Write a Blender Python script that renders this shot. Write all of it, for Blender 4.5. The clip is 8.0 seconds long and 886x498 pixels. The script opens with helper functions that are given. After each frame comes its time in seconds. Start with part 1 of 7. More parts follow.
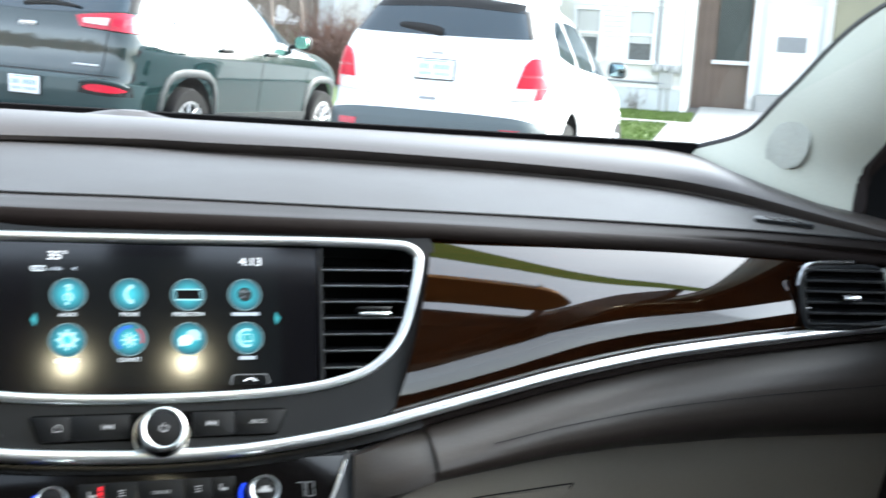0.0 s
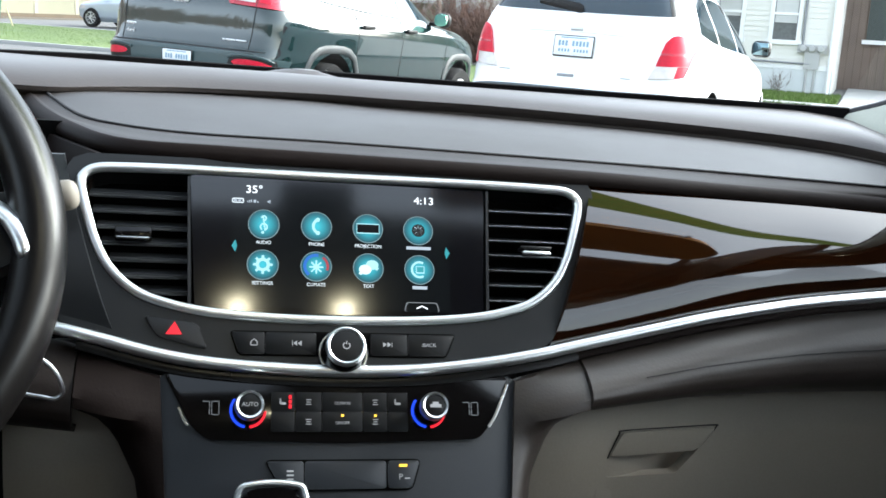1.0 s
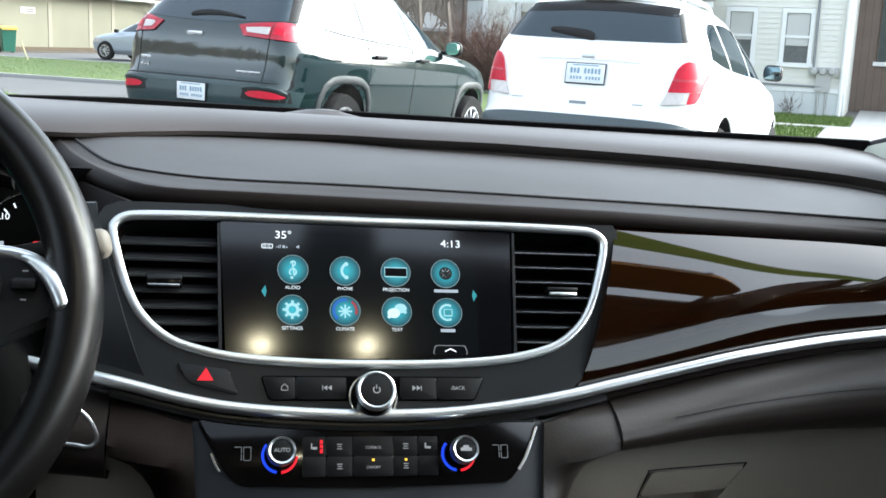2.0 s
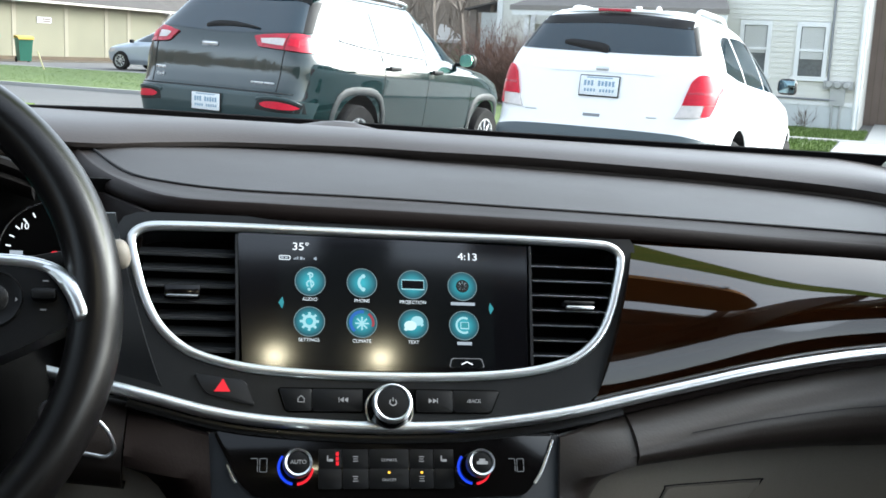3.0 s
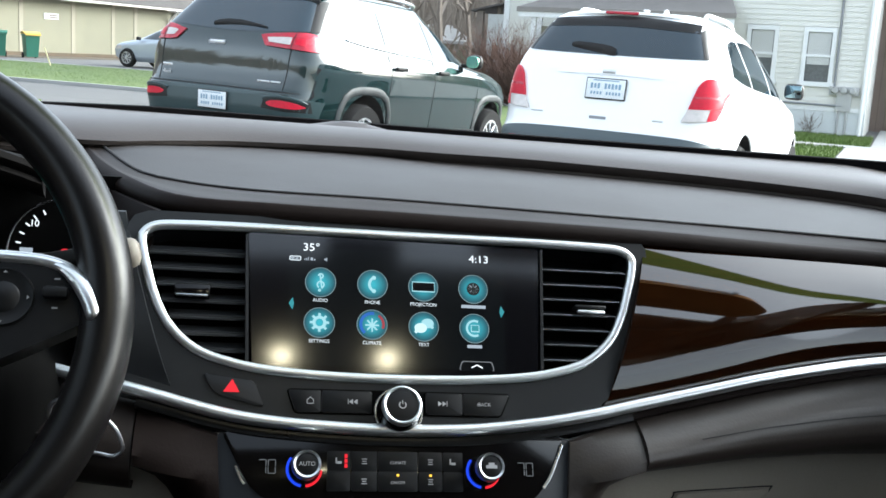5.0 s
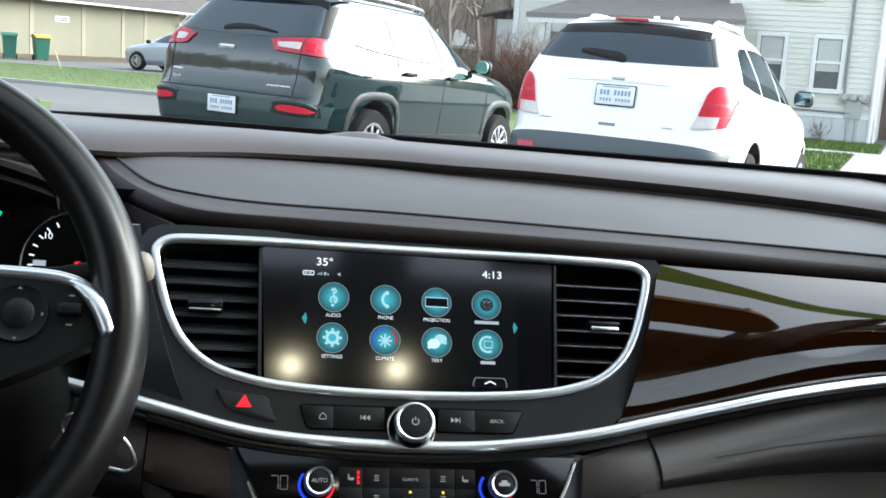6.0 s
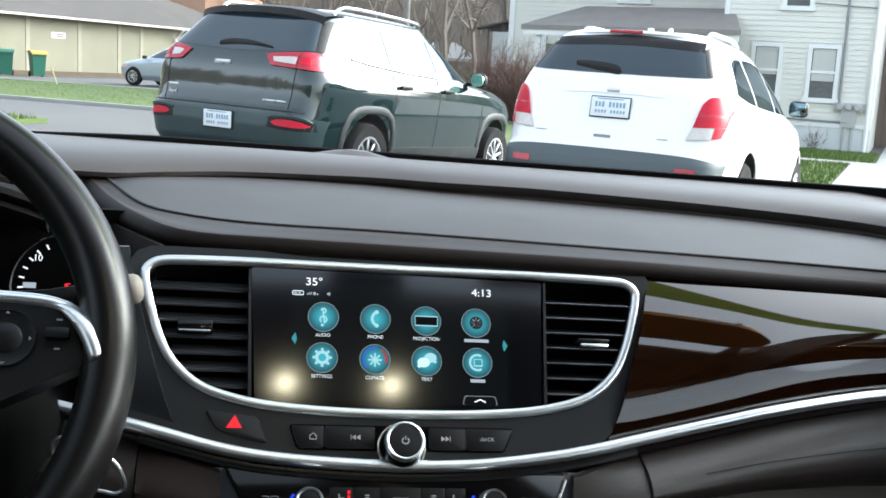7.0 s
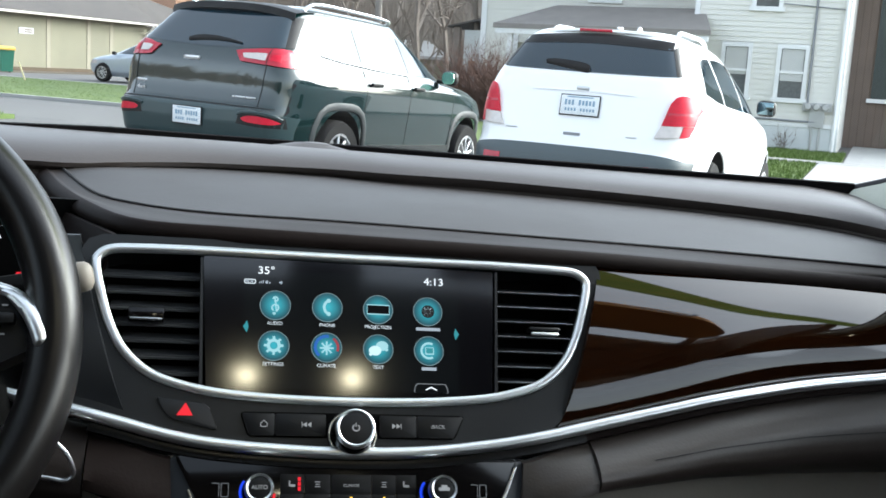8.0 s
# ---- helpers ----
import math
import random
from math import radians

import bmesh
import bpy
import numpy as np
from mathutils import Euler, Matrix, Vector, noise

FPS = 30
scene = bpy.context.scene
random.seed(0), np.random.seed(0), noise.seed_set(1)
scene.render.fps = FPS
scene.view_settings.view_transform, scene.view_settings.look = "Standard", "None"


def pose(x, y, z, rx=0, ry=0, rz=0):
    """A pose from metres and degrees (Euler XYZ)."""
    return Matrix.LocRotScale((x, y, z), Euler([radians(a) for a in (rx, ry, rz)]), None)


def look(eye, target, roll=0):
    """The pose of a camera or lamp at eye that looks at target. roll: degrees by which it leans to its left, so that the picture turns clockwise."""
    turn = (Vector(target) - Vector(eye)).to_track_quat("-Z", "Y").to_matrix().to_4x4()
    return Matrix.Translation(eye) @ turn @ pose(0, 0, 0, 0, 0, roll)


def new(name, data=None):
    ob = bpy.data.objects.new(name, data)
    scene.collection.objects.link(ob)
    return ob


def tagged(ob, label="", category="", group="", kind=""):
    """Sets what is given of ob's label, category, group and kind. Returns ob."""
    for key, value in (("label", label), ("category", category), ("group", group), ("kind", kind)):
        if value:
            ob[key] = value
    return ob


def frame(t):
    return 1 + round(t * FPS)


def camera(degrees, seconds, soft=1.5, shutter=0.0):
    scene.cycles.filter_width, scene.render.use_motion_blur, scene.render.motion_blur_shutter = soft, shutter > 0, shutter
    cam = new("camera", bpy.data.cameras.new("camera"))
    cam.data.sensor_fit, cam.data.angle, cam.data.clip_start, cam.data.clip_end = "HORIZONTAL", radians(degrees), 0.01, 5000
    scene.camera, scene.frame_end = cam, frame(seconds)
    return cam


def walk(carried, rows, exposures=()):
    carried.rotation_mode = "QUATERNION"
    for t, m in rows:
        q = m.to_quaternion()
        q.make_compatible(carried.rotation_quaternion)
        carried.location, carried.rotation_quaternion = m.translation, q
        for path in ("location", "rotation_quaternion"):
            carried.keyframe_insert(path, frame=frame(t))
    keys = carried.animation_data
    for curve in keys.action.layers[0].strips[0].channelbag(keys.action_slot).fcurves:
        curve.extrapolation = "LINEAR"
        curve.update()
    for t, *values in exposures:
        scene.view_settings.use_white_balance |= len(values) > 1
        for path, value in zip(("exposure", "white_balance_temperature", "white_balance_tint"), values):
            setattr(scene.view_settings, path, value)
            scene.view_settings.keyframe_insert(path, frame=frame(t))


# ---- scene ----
cam = camera(44.9, 8.0, soft=1.6, shutter=0.5)
# the car that the camera sits in leans with the sloping kerb side: its frame has x right, y ahead, z up from the ground under it
CAR = pose(0, 0, 0, -1.6, 1.75, 0)
PATH = [
    (0, (-0.073, 0.079, 1.143), (0.611, 1.934, 0.841), 4.2),
    (0.2, (-0.089, 0.068, 1.138), (0.520, 1.947, 0.827), 4.2),
    (0.5, (-0.103, 0.048, 1.128), (0.415, 1.948, 0.781), 4.4),
    (1, (-0.115, 0.022, 1.121), (0.338, 1.937, 0.764), 4.6),
    (1.5, (-0.124, 0.021, 1.132), (0.314, 1.944, 0.798), 4.1),
    (3, (-0.132, 0.022, 1.135), (0.273, 1.959, 0.844), 4.1),
    (3.5, (-0.136, 0.018, 1.135), (0.251, 1.959, 0.849), 4.7),
    (4, (-0.13, 0.021, 1.134), (0.261, 1.96, 0.844), 4.3),
    (5.5, (-0.141, 0.029, 1.138), (0.255, 1.968, 0.849), 5.1),
    (6, (-0.142, 0.032, 1.143), (0.242, 1.974, 0.86), 5.1),
    (6.5, (-0.144, 0.036, 1.147), (0.227, 1.982, 0.874), 4.2),
    (7, (-0.136, 0.029, 1.149), (0.251, 1.974, 0.889), 4.6),
    (7.5, (-0.126, 0.025, 1.145), (0.286, 1.966, 0.89), 4.3),
    (8, (-0.121, 0.018, 1.144), (0.317, 1.953, 0.885), 4.9),
]
walk(cam, [(t, CAR @ look(eye, target, roll)) for t, eye, target, roll in PATH],
     exposures=[(0, 2.07, 6060, 7), (0.5, 1.79, 6060, 7), (1.0, 1.66, 6060, 7), (1.5, 1.52, 6060, 7), (3.0, 1.27, 6060, 7), (6.5, 1.27, 6060, 7), (8.0, 1.14, 6060, 7)])

# ---- light ----
SUN_AZ, SUN_EL = 82.0, 28.0
world = bpy.data.worlds.new("sky")
scene.world = world
world.use_nodes = True
wt = world.node_tree
wt.nodes.clear()
sky = wt.nodes.new("ShaderNodeTexSky")
sky.sky_type, sky.sun_disc = "NISHITA", False
sky.sun_elevation, sky.sun_rotation = radians(SUN_EL), radians(SUN_AZ)
sky.dust_density, sky.ozone_density = 3.0, 1.0
hs = wt.nodes.new("ShaderNodeHueSaturation")
hs.inputs["Saturation"].default_value = 0.36
bgn = wt.nodes.new("ShaderNodeBackground")
bgn.inputs["Strength"].default_value = 0.34
wo = wt.nodes.new("ShaderNodeOutputWorld")
wt.links.new(sky.outputs[0], hs.inputs["Color"])
wt.links.new(hs.outputs[0], bgn.inputs["Color"])
wt.links.new(bgn.outputs[0], wo.inputs["Surface"])
sun_data = bpy.data.lights.new("sun", "SUN")
sun_data.energy, sun_data.angle, sun_data.color = 1.5, radians(42), (1.0, 0.98, 0.95)
sun = new("sun", sun_data)
sa, se = radians(SUN_AZ), radians(SUN_EL)
sun_way = Vector((math.sin(sa) * math.cos(se), math.cos(sa) * math.cos(se), math.sin(se)))
sun.matrix_world = look(sun_way * 60, (0, 0, 0))

# ---- materials ----
def mat(name, color, rough=0.5, metal=0.0, vary=0.12, scale=6.0, grain=120.0, bump=0.0, rough_vary=0.08, coat=0.0, spec=0.5, stain=None, stretch=(1, 1, 1), island=0.0):
    """Base colour varied at two scales, with uneven gloss and fine relief."""
    m = bpy.data.materials.new(name)
    m.use_nodes = True
    t = m.node_tree
    b = t.nodes["Principled BSDF"]
    tc = t.nodes.new("ShaderNodeTexCoord")
    mp = t.nodes.new("ShaderNodeMapping")
    mp.inputs["Scale"].default_value = stretch
    t.links.new(tc.outputs["Object"], mp.inputs["Vector"])
    n1 = t.nodes.new("ShaderNodeTexNoise")
    n1.inputs["Scale"].default_value, n1.inputs["Detail"].default_value = scale, 4
    n2 = t.nodes.new("ShaderNodeTexNoise")
    n2.inputs["Scale"].default_value, n2.inputs["Detail"].default_value = grain, 2
    for n in (n1, n2):
        t.links.new(mp.outputs[0], n.inputs["Vector"])
    add = t.nodes.new("ShaderNodeMath")
    add.operation = "ADD"
    t.links.new(n1.outputs[0], add.inputs[0])
    t.links.new(n2.outputs[0], add.inputs[1])
    last = add.outputs[0]
    if island:
        oi = t.nodes.new("ShaderNodeObjectInfo")
        mu = t.nodes.new("ShaderNodeMath")
        mu.operation, mu.inputs[1].default_value = "MULTIPLY_ADD", island
        t.links.new(oi.outputs["Random"], mu.inputs[0])
        t.links.new(last, mu.inputs[2])
        last = mu.outputs[0]
    rp = t.nodes.new("ShaderNodeMapRange")
    rp.inputs["From Min"].default_value, rp.inputs["From Max"].default_value = 0.6, 1.4 + island
    rp.inputs["To Min"].default_value, rp.inputs["To Max"].default_value = 0.0, 1.0
    t.links.new(last, rp.inputs["Value"])
    mix = t.nodes.new("ShaderNodeMix")
    mix.data_type = "RGBA"
    c = Vector(color)
    lo = c * (1 - vary)
    hi = Vector(stain) if stain else c * (1 + vary)
    mix.inputs["A"].default_value, mix.inputs["B"].default_value = (*lo, 1), (*hi, 1)
    t.links.new(rp.outputs[0], mix.inputs["Factor"])
    t.links.new(mix.outputs["Result"], b.inputs["Base Color"])
    rr = t.nodes.new("ShaderNodeMapRange")
    rr.inputs["To Min"].default_value, rr.inputs["To Max"].default_value = max(0.0, rough - rough_vary), min(1.0, rough + rough_vary)
    rr.inputs["From Min"].default_value, rr.inputs["From Max"].default_value = 0.3, 0.7
    t.links.new(n1.outputs[0], rr.inputs["Value"])
    t.links.new(rr.outputs[0], b.inputs["Roughness"])
    b.inputs["Metallic"].default_value = metal
    b.inputs["Specular IOR Level"].default_value = spec
    b.inputs["Coat Weight"].default_value, b.inputs["Coat Roughness"].default_value = coat, 0.04
    if bump:
        bp = t.nodes.new("ShaderNodeBump")
        bp.inputs["Strength"].default_value, bp.inputs["Distance"].default_value = bump, 0.3 / grain
        t.links.new(n2.outputs[0], bp.inputs["Height"])
        t.links.new(bp.outputs[0], b.inputs["Normal"])
    return m


def glow(name, color, strength, base=0.02):
    m = bpy.data.materials.new(name)
    m.use_nodes = True
    b = m.node_tree.nodes["Principled BSDF"]
    b.inputs["Base Color"].default_value = (base, base, base, 1)
    b.inputs["Emission Color"].default_value = (*color, 1)
    b.inputs["Emission Strength"].default_value = strength
    b.inputs["Roughness"].default_value = 0.4
    b.inputs["Specular IOR Level"].default_value = 0.15
    return m


def glow_disc(name, inner, outer, strength, radius):
    """A lit disc that fades from its middle to its rim."""
    m = glow(name, inner, strength)
    t = m.node_tree
    b = t.nodes["Principled BSDF"]
    tc = t.nodes.new("ShaderNodeTexCoord")
    ln = t.nodes.new("ShaderNodeVectorMath")
    ln.operation = "LENGTH"
    mr = t.nodes.new("ShaderNodeMapRange")
    mr.inputs["From Min"].default_value, mr.inputs["From Max"].default_value = radius * 0.15, radius
    mx = t.nodes.new("ShaderNodeMix")
    mx.data_type = "RGBA"
    mx.inputs["A"].default_value, mx.inputs["B"].default_value = (*inner, 1), (*outer, 1)
    t.links.new(tc.outputs["Object"], ln.inputs[0])
    t.links.new(ln.outputs["Value"], mr.inputs["Value"])
    t.links.new(mr.outputs[0], mx.inputs["Factor"])
    t.links.new(mx.outputs["Result"], b.inputs["Emission Color"])
    return m


def clear(name, tint=(1, 1, 1), gloss=1.0, rough=0.0):
    """Thin glass: the light goes straight through, Fresnel drives the gloss."""
    m = bpy.data.materials.new(name)
    m.use_nodes = True
    t = m.node_tree
    t.nodes.clear()
    tr = t.nodes.new("ShaderNodeBsdfTransparent")
    tr.inputs[0].default_value = (*tint, 1)
    gl = t.nodes.new("ShaderNodeBsdfGlossy")
    gl.inputs["Roughness"].default_value = rough
    fr = t.nodes.new("ShaderNodeFresnel")
    fr.inputs[0].default_value = 1.45
    k = t.nodes.new("ShaderNodeMath")
    k.operation, k.inputs[1].default_value = "MULTIPLY", gloss
    mx = t.nodes.new("ShaderNodeMixShader")
    o = t.nodes.new("ShaderNodeOutputMaterial")
    t.links.new(fr.outputs[0], k.inputs[0])
    t.links.new(k.outputs[0], mx.inputs[0])
    t.links.new(tr.outputs[0], mx.inputs[1])
    t.links.new(gl.outputs[0], mx.inputs[2])
    t.links.new(mx.outputs[0], o.inputs[0])
    return m


def wood_mat(name):
    m = mat(name, (0.0022, 0.0008, 0.0005), 0.5, 0, 0.5, 3.0, 40.0, 0, 0.05, coat=1.0, spec=0.0, stain=(0.0175, 0.0055, 0.0015), stretch=(0.6, 14, 14))
    b = m.node_tree.nodes["Principled BSDF"]
    b.inputs["Coat Roughness"].default_value = 0.035
    b.inputs["Coat IOR"].default_value = 1.84
    return m


M = {}
# Tones of one brown leather; lit and shaded faces get their own colour.
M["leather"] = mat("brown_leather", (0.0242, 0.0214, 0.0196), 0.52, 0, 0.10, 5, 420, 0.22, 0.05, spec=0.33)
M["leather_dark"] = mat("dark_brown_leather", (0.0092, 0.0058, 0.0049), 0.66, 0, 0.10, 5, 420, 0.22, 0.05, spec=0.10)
M["leather_lit"] = mat("lit_brown_leather", (0.0355, 0.0288, 0.0248), 0.44, 0, 0.10, 5, 420, 0.22, 0.05, spec=0.50)
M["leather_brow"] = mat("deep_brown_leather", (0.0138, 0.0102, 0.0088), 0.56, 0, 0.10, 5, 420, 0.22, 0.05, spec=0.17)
M["seam"] = mat("seam_shadow", (0.006, 0.005, 0.005), 0.8)
M["satin"] = mat("charcoal_satin_plastic", (0.0072, 0.0084, 0.0100), 0.42, 0, 0.08, 8, 700, 0.10, spec=0.42)
M["console_satin"] = mat("blue_grey_console_plastic", (0.021, 0.0245, 0.030), 0.46, 0, 0.08, 8, 700, 0.10)
M["piano"] = mat("piano_black", (0.003, 0.0026, 0.0026), 0.12, 0, 0.1, 6, 200, 0, 0.03, coat=0.1, spec=0.3)
M["button"] = mat("button_plastic", (0.0060, 0.0062, 0.0068), 0.45, 0, 0.1, 10, 500, 0.06, spec=0.28)
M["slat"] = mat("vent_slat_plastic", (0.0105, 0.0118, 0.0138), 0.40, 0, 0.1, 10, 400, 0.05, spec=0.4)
M["slat_lit"] = mat("lit_vent_slat", (0.024, 0.026, 0.029), 0.5, 0, 0.1, 10, 400, 0.05, spec=0.4)
M["hole"] = mat("near_black", (0.003, 0.003, 0.003), 0.9, spec=0.05)
M["chrome"] = mat("chrome", (0.92, 0.94, 0.95), 0.32, 1.0, 0.04, 12, 200, 0, 0.05)
M["lip"] = mat("dull_metal_lip", (0.035, 0.034, 0.034), 0.30, 1.0, 0.08, 12, 200, 0, 0.05)
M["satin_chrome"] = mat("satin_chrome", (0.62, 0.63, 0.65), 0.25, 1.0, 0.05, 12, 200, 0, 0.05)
M["beige"] = mat("beige_plastic", (0.325, 0.288, 0.237), 0.6, 0, 0.06, 6, 500, 0.2)
M["pillar"] = mat("grey_cloth_trim", (0.425, 0.435, 0.370), 0.85, 0, 0.06, 10, 500, 0.25)
M["grille"] = mat("speaker_grille", (0.35, 0.358, 0.315), 0.8, 0, 0.12, 300, 900, 0.5)
M["headliner"] = mat("headliner_cloth", (0.25, 0.235, 0.21), 0.9, 0, 0.06, 8, 600, 0.2)
M["wood"] = wood_mat("gloss_walnut")
M["rubber"] = mat("black_rubber", (0.008, 0.008, 0.008), 0.6)
M["tint"] = clear("side_glass", (0.88, 0.91, 0.90), 0.5)
M["privacy"] = clear("privacy_glass", (0.12, 0.13, 0.13), 0.6)
M["dim_tint"] = clear("dimmed_glass", (0.45, 0.47, 0.46), 0.5)
M["glass"] = clear("windshield_glass", (0.94, 0.97, 0.96), 0.06)
M["screen"] = mat("screen_glass", (0.003, 0.003, 0.004), 0.11, 0, 0.1, 4, 100, 0, 0.0, coat=0.0, spec=0.74)
M["lit_black"] = glow("lit_black", (0.4, 0.6, 0.8), 0.002, 0.003)
M["lit_black"].node_tree.nodes["Principled BSDF"].inputs["Roughness"].default_value = 0.11
M["lit_black"].node_tree.nodes["Principled BSDF"].inputs["Specular IOR Level"].default_value = 0.74
M["white_glow"] = glow("screen_white", (0.95, 0.98, 1.0), 0.585)
M["caption_glow"] = glow("screen_caption", (0.9, 0.97, 1.0), 0.42)
M["dim_glow"] = glow("screen_dim", (0.8, 0.9, 1.0), 0.234)
M["teal"] = glow("icon_teal", (0.05, 0.42, 0.46), 0.308)
M["teal_disc"] = glow_disc("icon_teal_disc", (0.05, 0.47, 0.55), (0.004, 0.055, 0.080), 0.42, 0.0118)
M["teal_light"] = glow("icon_teal_light", (0.52, 0.90, 0.95), 0.36)
M["icon_ring"] = glow("icon_ring", (0.45, 0.66, 0.68), 0.20)
M["blue"] = glow("blue_light", (0.02, 0.07, 0.9), 0.468)
M["red"] = glow("red_light", (0.9, 0.015, 0.03), 0.50)
M["icon_blue"] = glow("icon_blue", (0.03, 0.20, 0.75), 0.30)
M["icon_red"] = glow("icon_red", (0.60, 0.06, 0.08), 0.28)
M["bubble"] = glow("icon_bubble", (0.70, 0.95, 0.96), 0.46)
M["amber"] = glow("amber_light", (1.0, 0.55, 0.05), 0.85)
M["legend"] = glow("button_legend", (0.8, 0.82, 0.85), 0.0694, 0.35)
M["seg"] = glow("segment_light", (0.75, 0.80, 0.85), 0.0545, 0.1)
M["green_glow"] = glow("gauge_green", (0.02, 0.75, 0.5), 0.4)
M["lamp"] = glow("lamp_lens", (1.0, 0.87, 0.58), 48, 0.8)
M["halo"] = glow("lamp_reflector", (1.0, 0.84, 0.52), 1.7, 0.8)
M["hood"] = mat("matt_black_hood", (0.0050, 0.0045, 0.0045), 0.8, 0, 0.1, 6, 300, 0.1, spec=0.04)
M["visor"] = mat("brown_visor_cloth", (0.60, 0.27, 0.06), 0.9, 0, 0.08, 8, 500, 0.2)
M["shade_green"] = clear("green_shade_glass", (0.13, 0.17, 0.04), 0.1)
M["sensor"] = mat("grey_sensor_plastic", (0.075, 0.072, 0.070), 0.5)
M["ivory"] = mat("pale_plastic", (0.20, 0.18, 0.15), 0.6)
M["wheel_leather"] = mat("black_wheel_leather", (0.0046, 0.0040, 0.0038), 0.30, 0, 0.1, 8, 500, 0.08, 0.04, spec=0.42)

# ---- builders ----
def ident():
    return Matrix.Identity(4)


def part(name, bm, material, parent=None, label="", m=None, smooth=True):
    """Links a bmesh as one mesh object, under a thing or a part."""
    me = bpy.data.meshes.new(name)
    bmesh.ops.recalc_face_normals(bm, faces=bm.faces)
    if smooth:
        for f in bm.faces:
            f.smooth = True
        for e in bm.edges:
            if len(e.link_faces) == 2 and e.calc_face_angle() > 0.7:
                e.smooth = False
    bm.to_mesh(me)
    bm.free()
    me.materials.append(M[material] if isinstance(material, str) else material)
    ob = new(name, me)
    if parent:
        ob.parent = parent
    if m is not None:
        ob.matrix_local = m
    if label:
        ob["label"] = label
    return ob


def thing(name, label, category, m=None, group="", kind=""):
    ob = new(name)
    ob.empty_display_size = 0.1
    if m is not None:
        ob.matrix_world = m
    return tagged(ob, label, category, group, kind)


def box(sx, sy, sz, bevel=0.0, at=(0, 0, 0), seg=2, bm=None):
    bm2 = bmesh.new()
    bmesh.ops.create_cube(bm2, size=1)
    for v in bm2.verts:
        v.co = Vector((v.co.x * sx, v.co.y * sy, v.co.z * sz))
    if bevel:
        bmesh.ops.bevel(bm2, geom=bm2.edges[:], offset=bevel, segments=seg, affect="EDGES", profile=0.5)
    for v in bm2.verts:
        v.co += Vector(at)
    if bm is None:
        return bm2
    join(bm, bm2)
    return bm


def join(bm, other, m=None):
    vs = [bm.verts.new(m @ v.co if m is not None else v.co) for v in other.verts]
    other.verts.index_update()
    for f in other.faces:
        bm.faces.new([vs[v.index] for v in f.verts])
    other.free()


def slab(outline, z0, z1, bevel=0.0, seg=2):
    """A plate with the outline (x, y) from z0 up to z1, its upper edge rounded."""
    bm = bmesh.new()
    lo = [bm.verts.new((x, y, z0)) for x, y in outline]
    hi = [bm.verts.new((x, y, z1)) for x, y in outline]
    n = len(outline)
    bm.faces.new(lo[::-1])
    top = bm.faces.new(hi)
    for i in range(n):
        bm.faces.new((lo[i], lo[(i + 1) % n], hi[(i + 1) % n], hi[i]))
    if bevel:
        bmesh.ops.bevel(bm, geom=top.edges[:], offset=bevel, segments=seg, affect="EDGES", profile=0.5)
    return bm


def smooth_path(pts, n=8, closed=False):
    """Catmull-Rom through points."""
    P = [Vector(p) for p in pts]
    out = []
    k = len(P)
    for i in range(k if closed else k - 1):
        p1, p2 = P[i], P[(i + 1) % k]
        p0 = P[i - 1] if closed or i else p1 * 2 - p2
        p3 = P[(i + 2) % k] if closed or i + 2 < k else p2 * 2 - p1
        for j in range(n):
            t = j / n
            out.append(0.5 * ((2 * p1) + (p2 - p0) * t + (2 * p0 - 5 * p1 + 4 * p2 - p3) * t * t + (3 * p1 - p0 - 3 * p2 + p3) * t ** 3))
    if not closed:
        out.append(P[-1])
    return out


def sweep(path, profile, up, closed=False):
    """A profile (side, up) drawn along a path; up: a fixed direction or a list, one a point."""
    bm = bmesh.new()
    n = len(path)
    rings = []
    for i, p in enumerate(path):
        a = path[i - 1] if closed or i else p
        b = path[(i + 1) % n] if closed or i + 1 < n else p
        d = (b - a).normalized()
        u = Vector(up[i] if isinstance(up, list) else up)
        s = d.cross(u).normalized()
        u = s.cross(d)
        rings.append([bm.verts.new(p + s * q[0] + u * q[1]) for q in profile])
    k = len(profile)
    for i in range(n if closed else n - 1):
        r0, r1 = rings[i], rings[(i + 1) % n]
        for j in range(k):
            bm.faces.new((r0[j], r0[(j + 1) % k], r1[(j + 1) % k], r1[j]))
    if not closed:
        bm.faces.new(rings[0][::-1])
        bm.faces.new(rings[-1])
    return bm


def oval(a, b, n=12):
    return [(a * math.cos(2 * math.pi * i / n), b * math.sin(2 * math.pi * i / n)) for i in range(n)]


def loft(rows, thick=0.0, way=None):
    """A skin over rows of points (all of one length), made solid by a thickness against way."""
    bm = bmesh.new()
    g = [[bm.verts.new(p) for p in r] for r in rows]
    for i in range(len(g) - 1):
        for j in range(len(g[0]) - 1):
            bm.faces.new((g[i][j], g[i][j + 1], g[i + 1][j + 1], g[i + 1][j]))
    if thick:
        w = Vector(way) * thick
        h = [[bm.verts.new(Vector(p) + w) for p in r] for r in rows]
        a, b = len(g), len(g[0])
        for i in range(a - 1):
            for j in range(b - 1):
                bm.faces.new((h[i][j], h[i + 1][j], h[i + 1][j + 1], h[i][j + 1]))
        rim = [(0, j) for j in range(b)] + [(i, b - 1) for i in range(1, a)] + [(a - 1, j) for j in range(b - 2, -1, -1)] + [(i, 0) for i in range(a - 2, 0, -1)]
        for q in range(len(rim)):
            (i, j), (k, l) = rim[q], rim[(q + 1) % len(rim)]
            bm.faces.new((g[i][j], h[i][j], h[k][l], g[k][l]))
    return bm


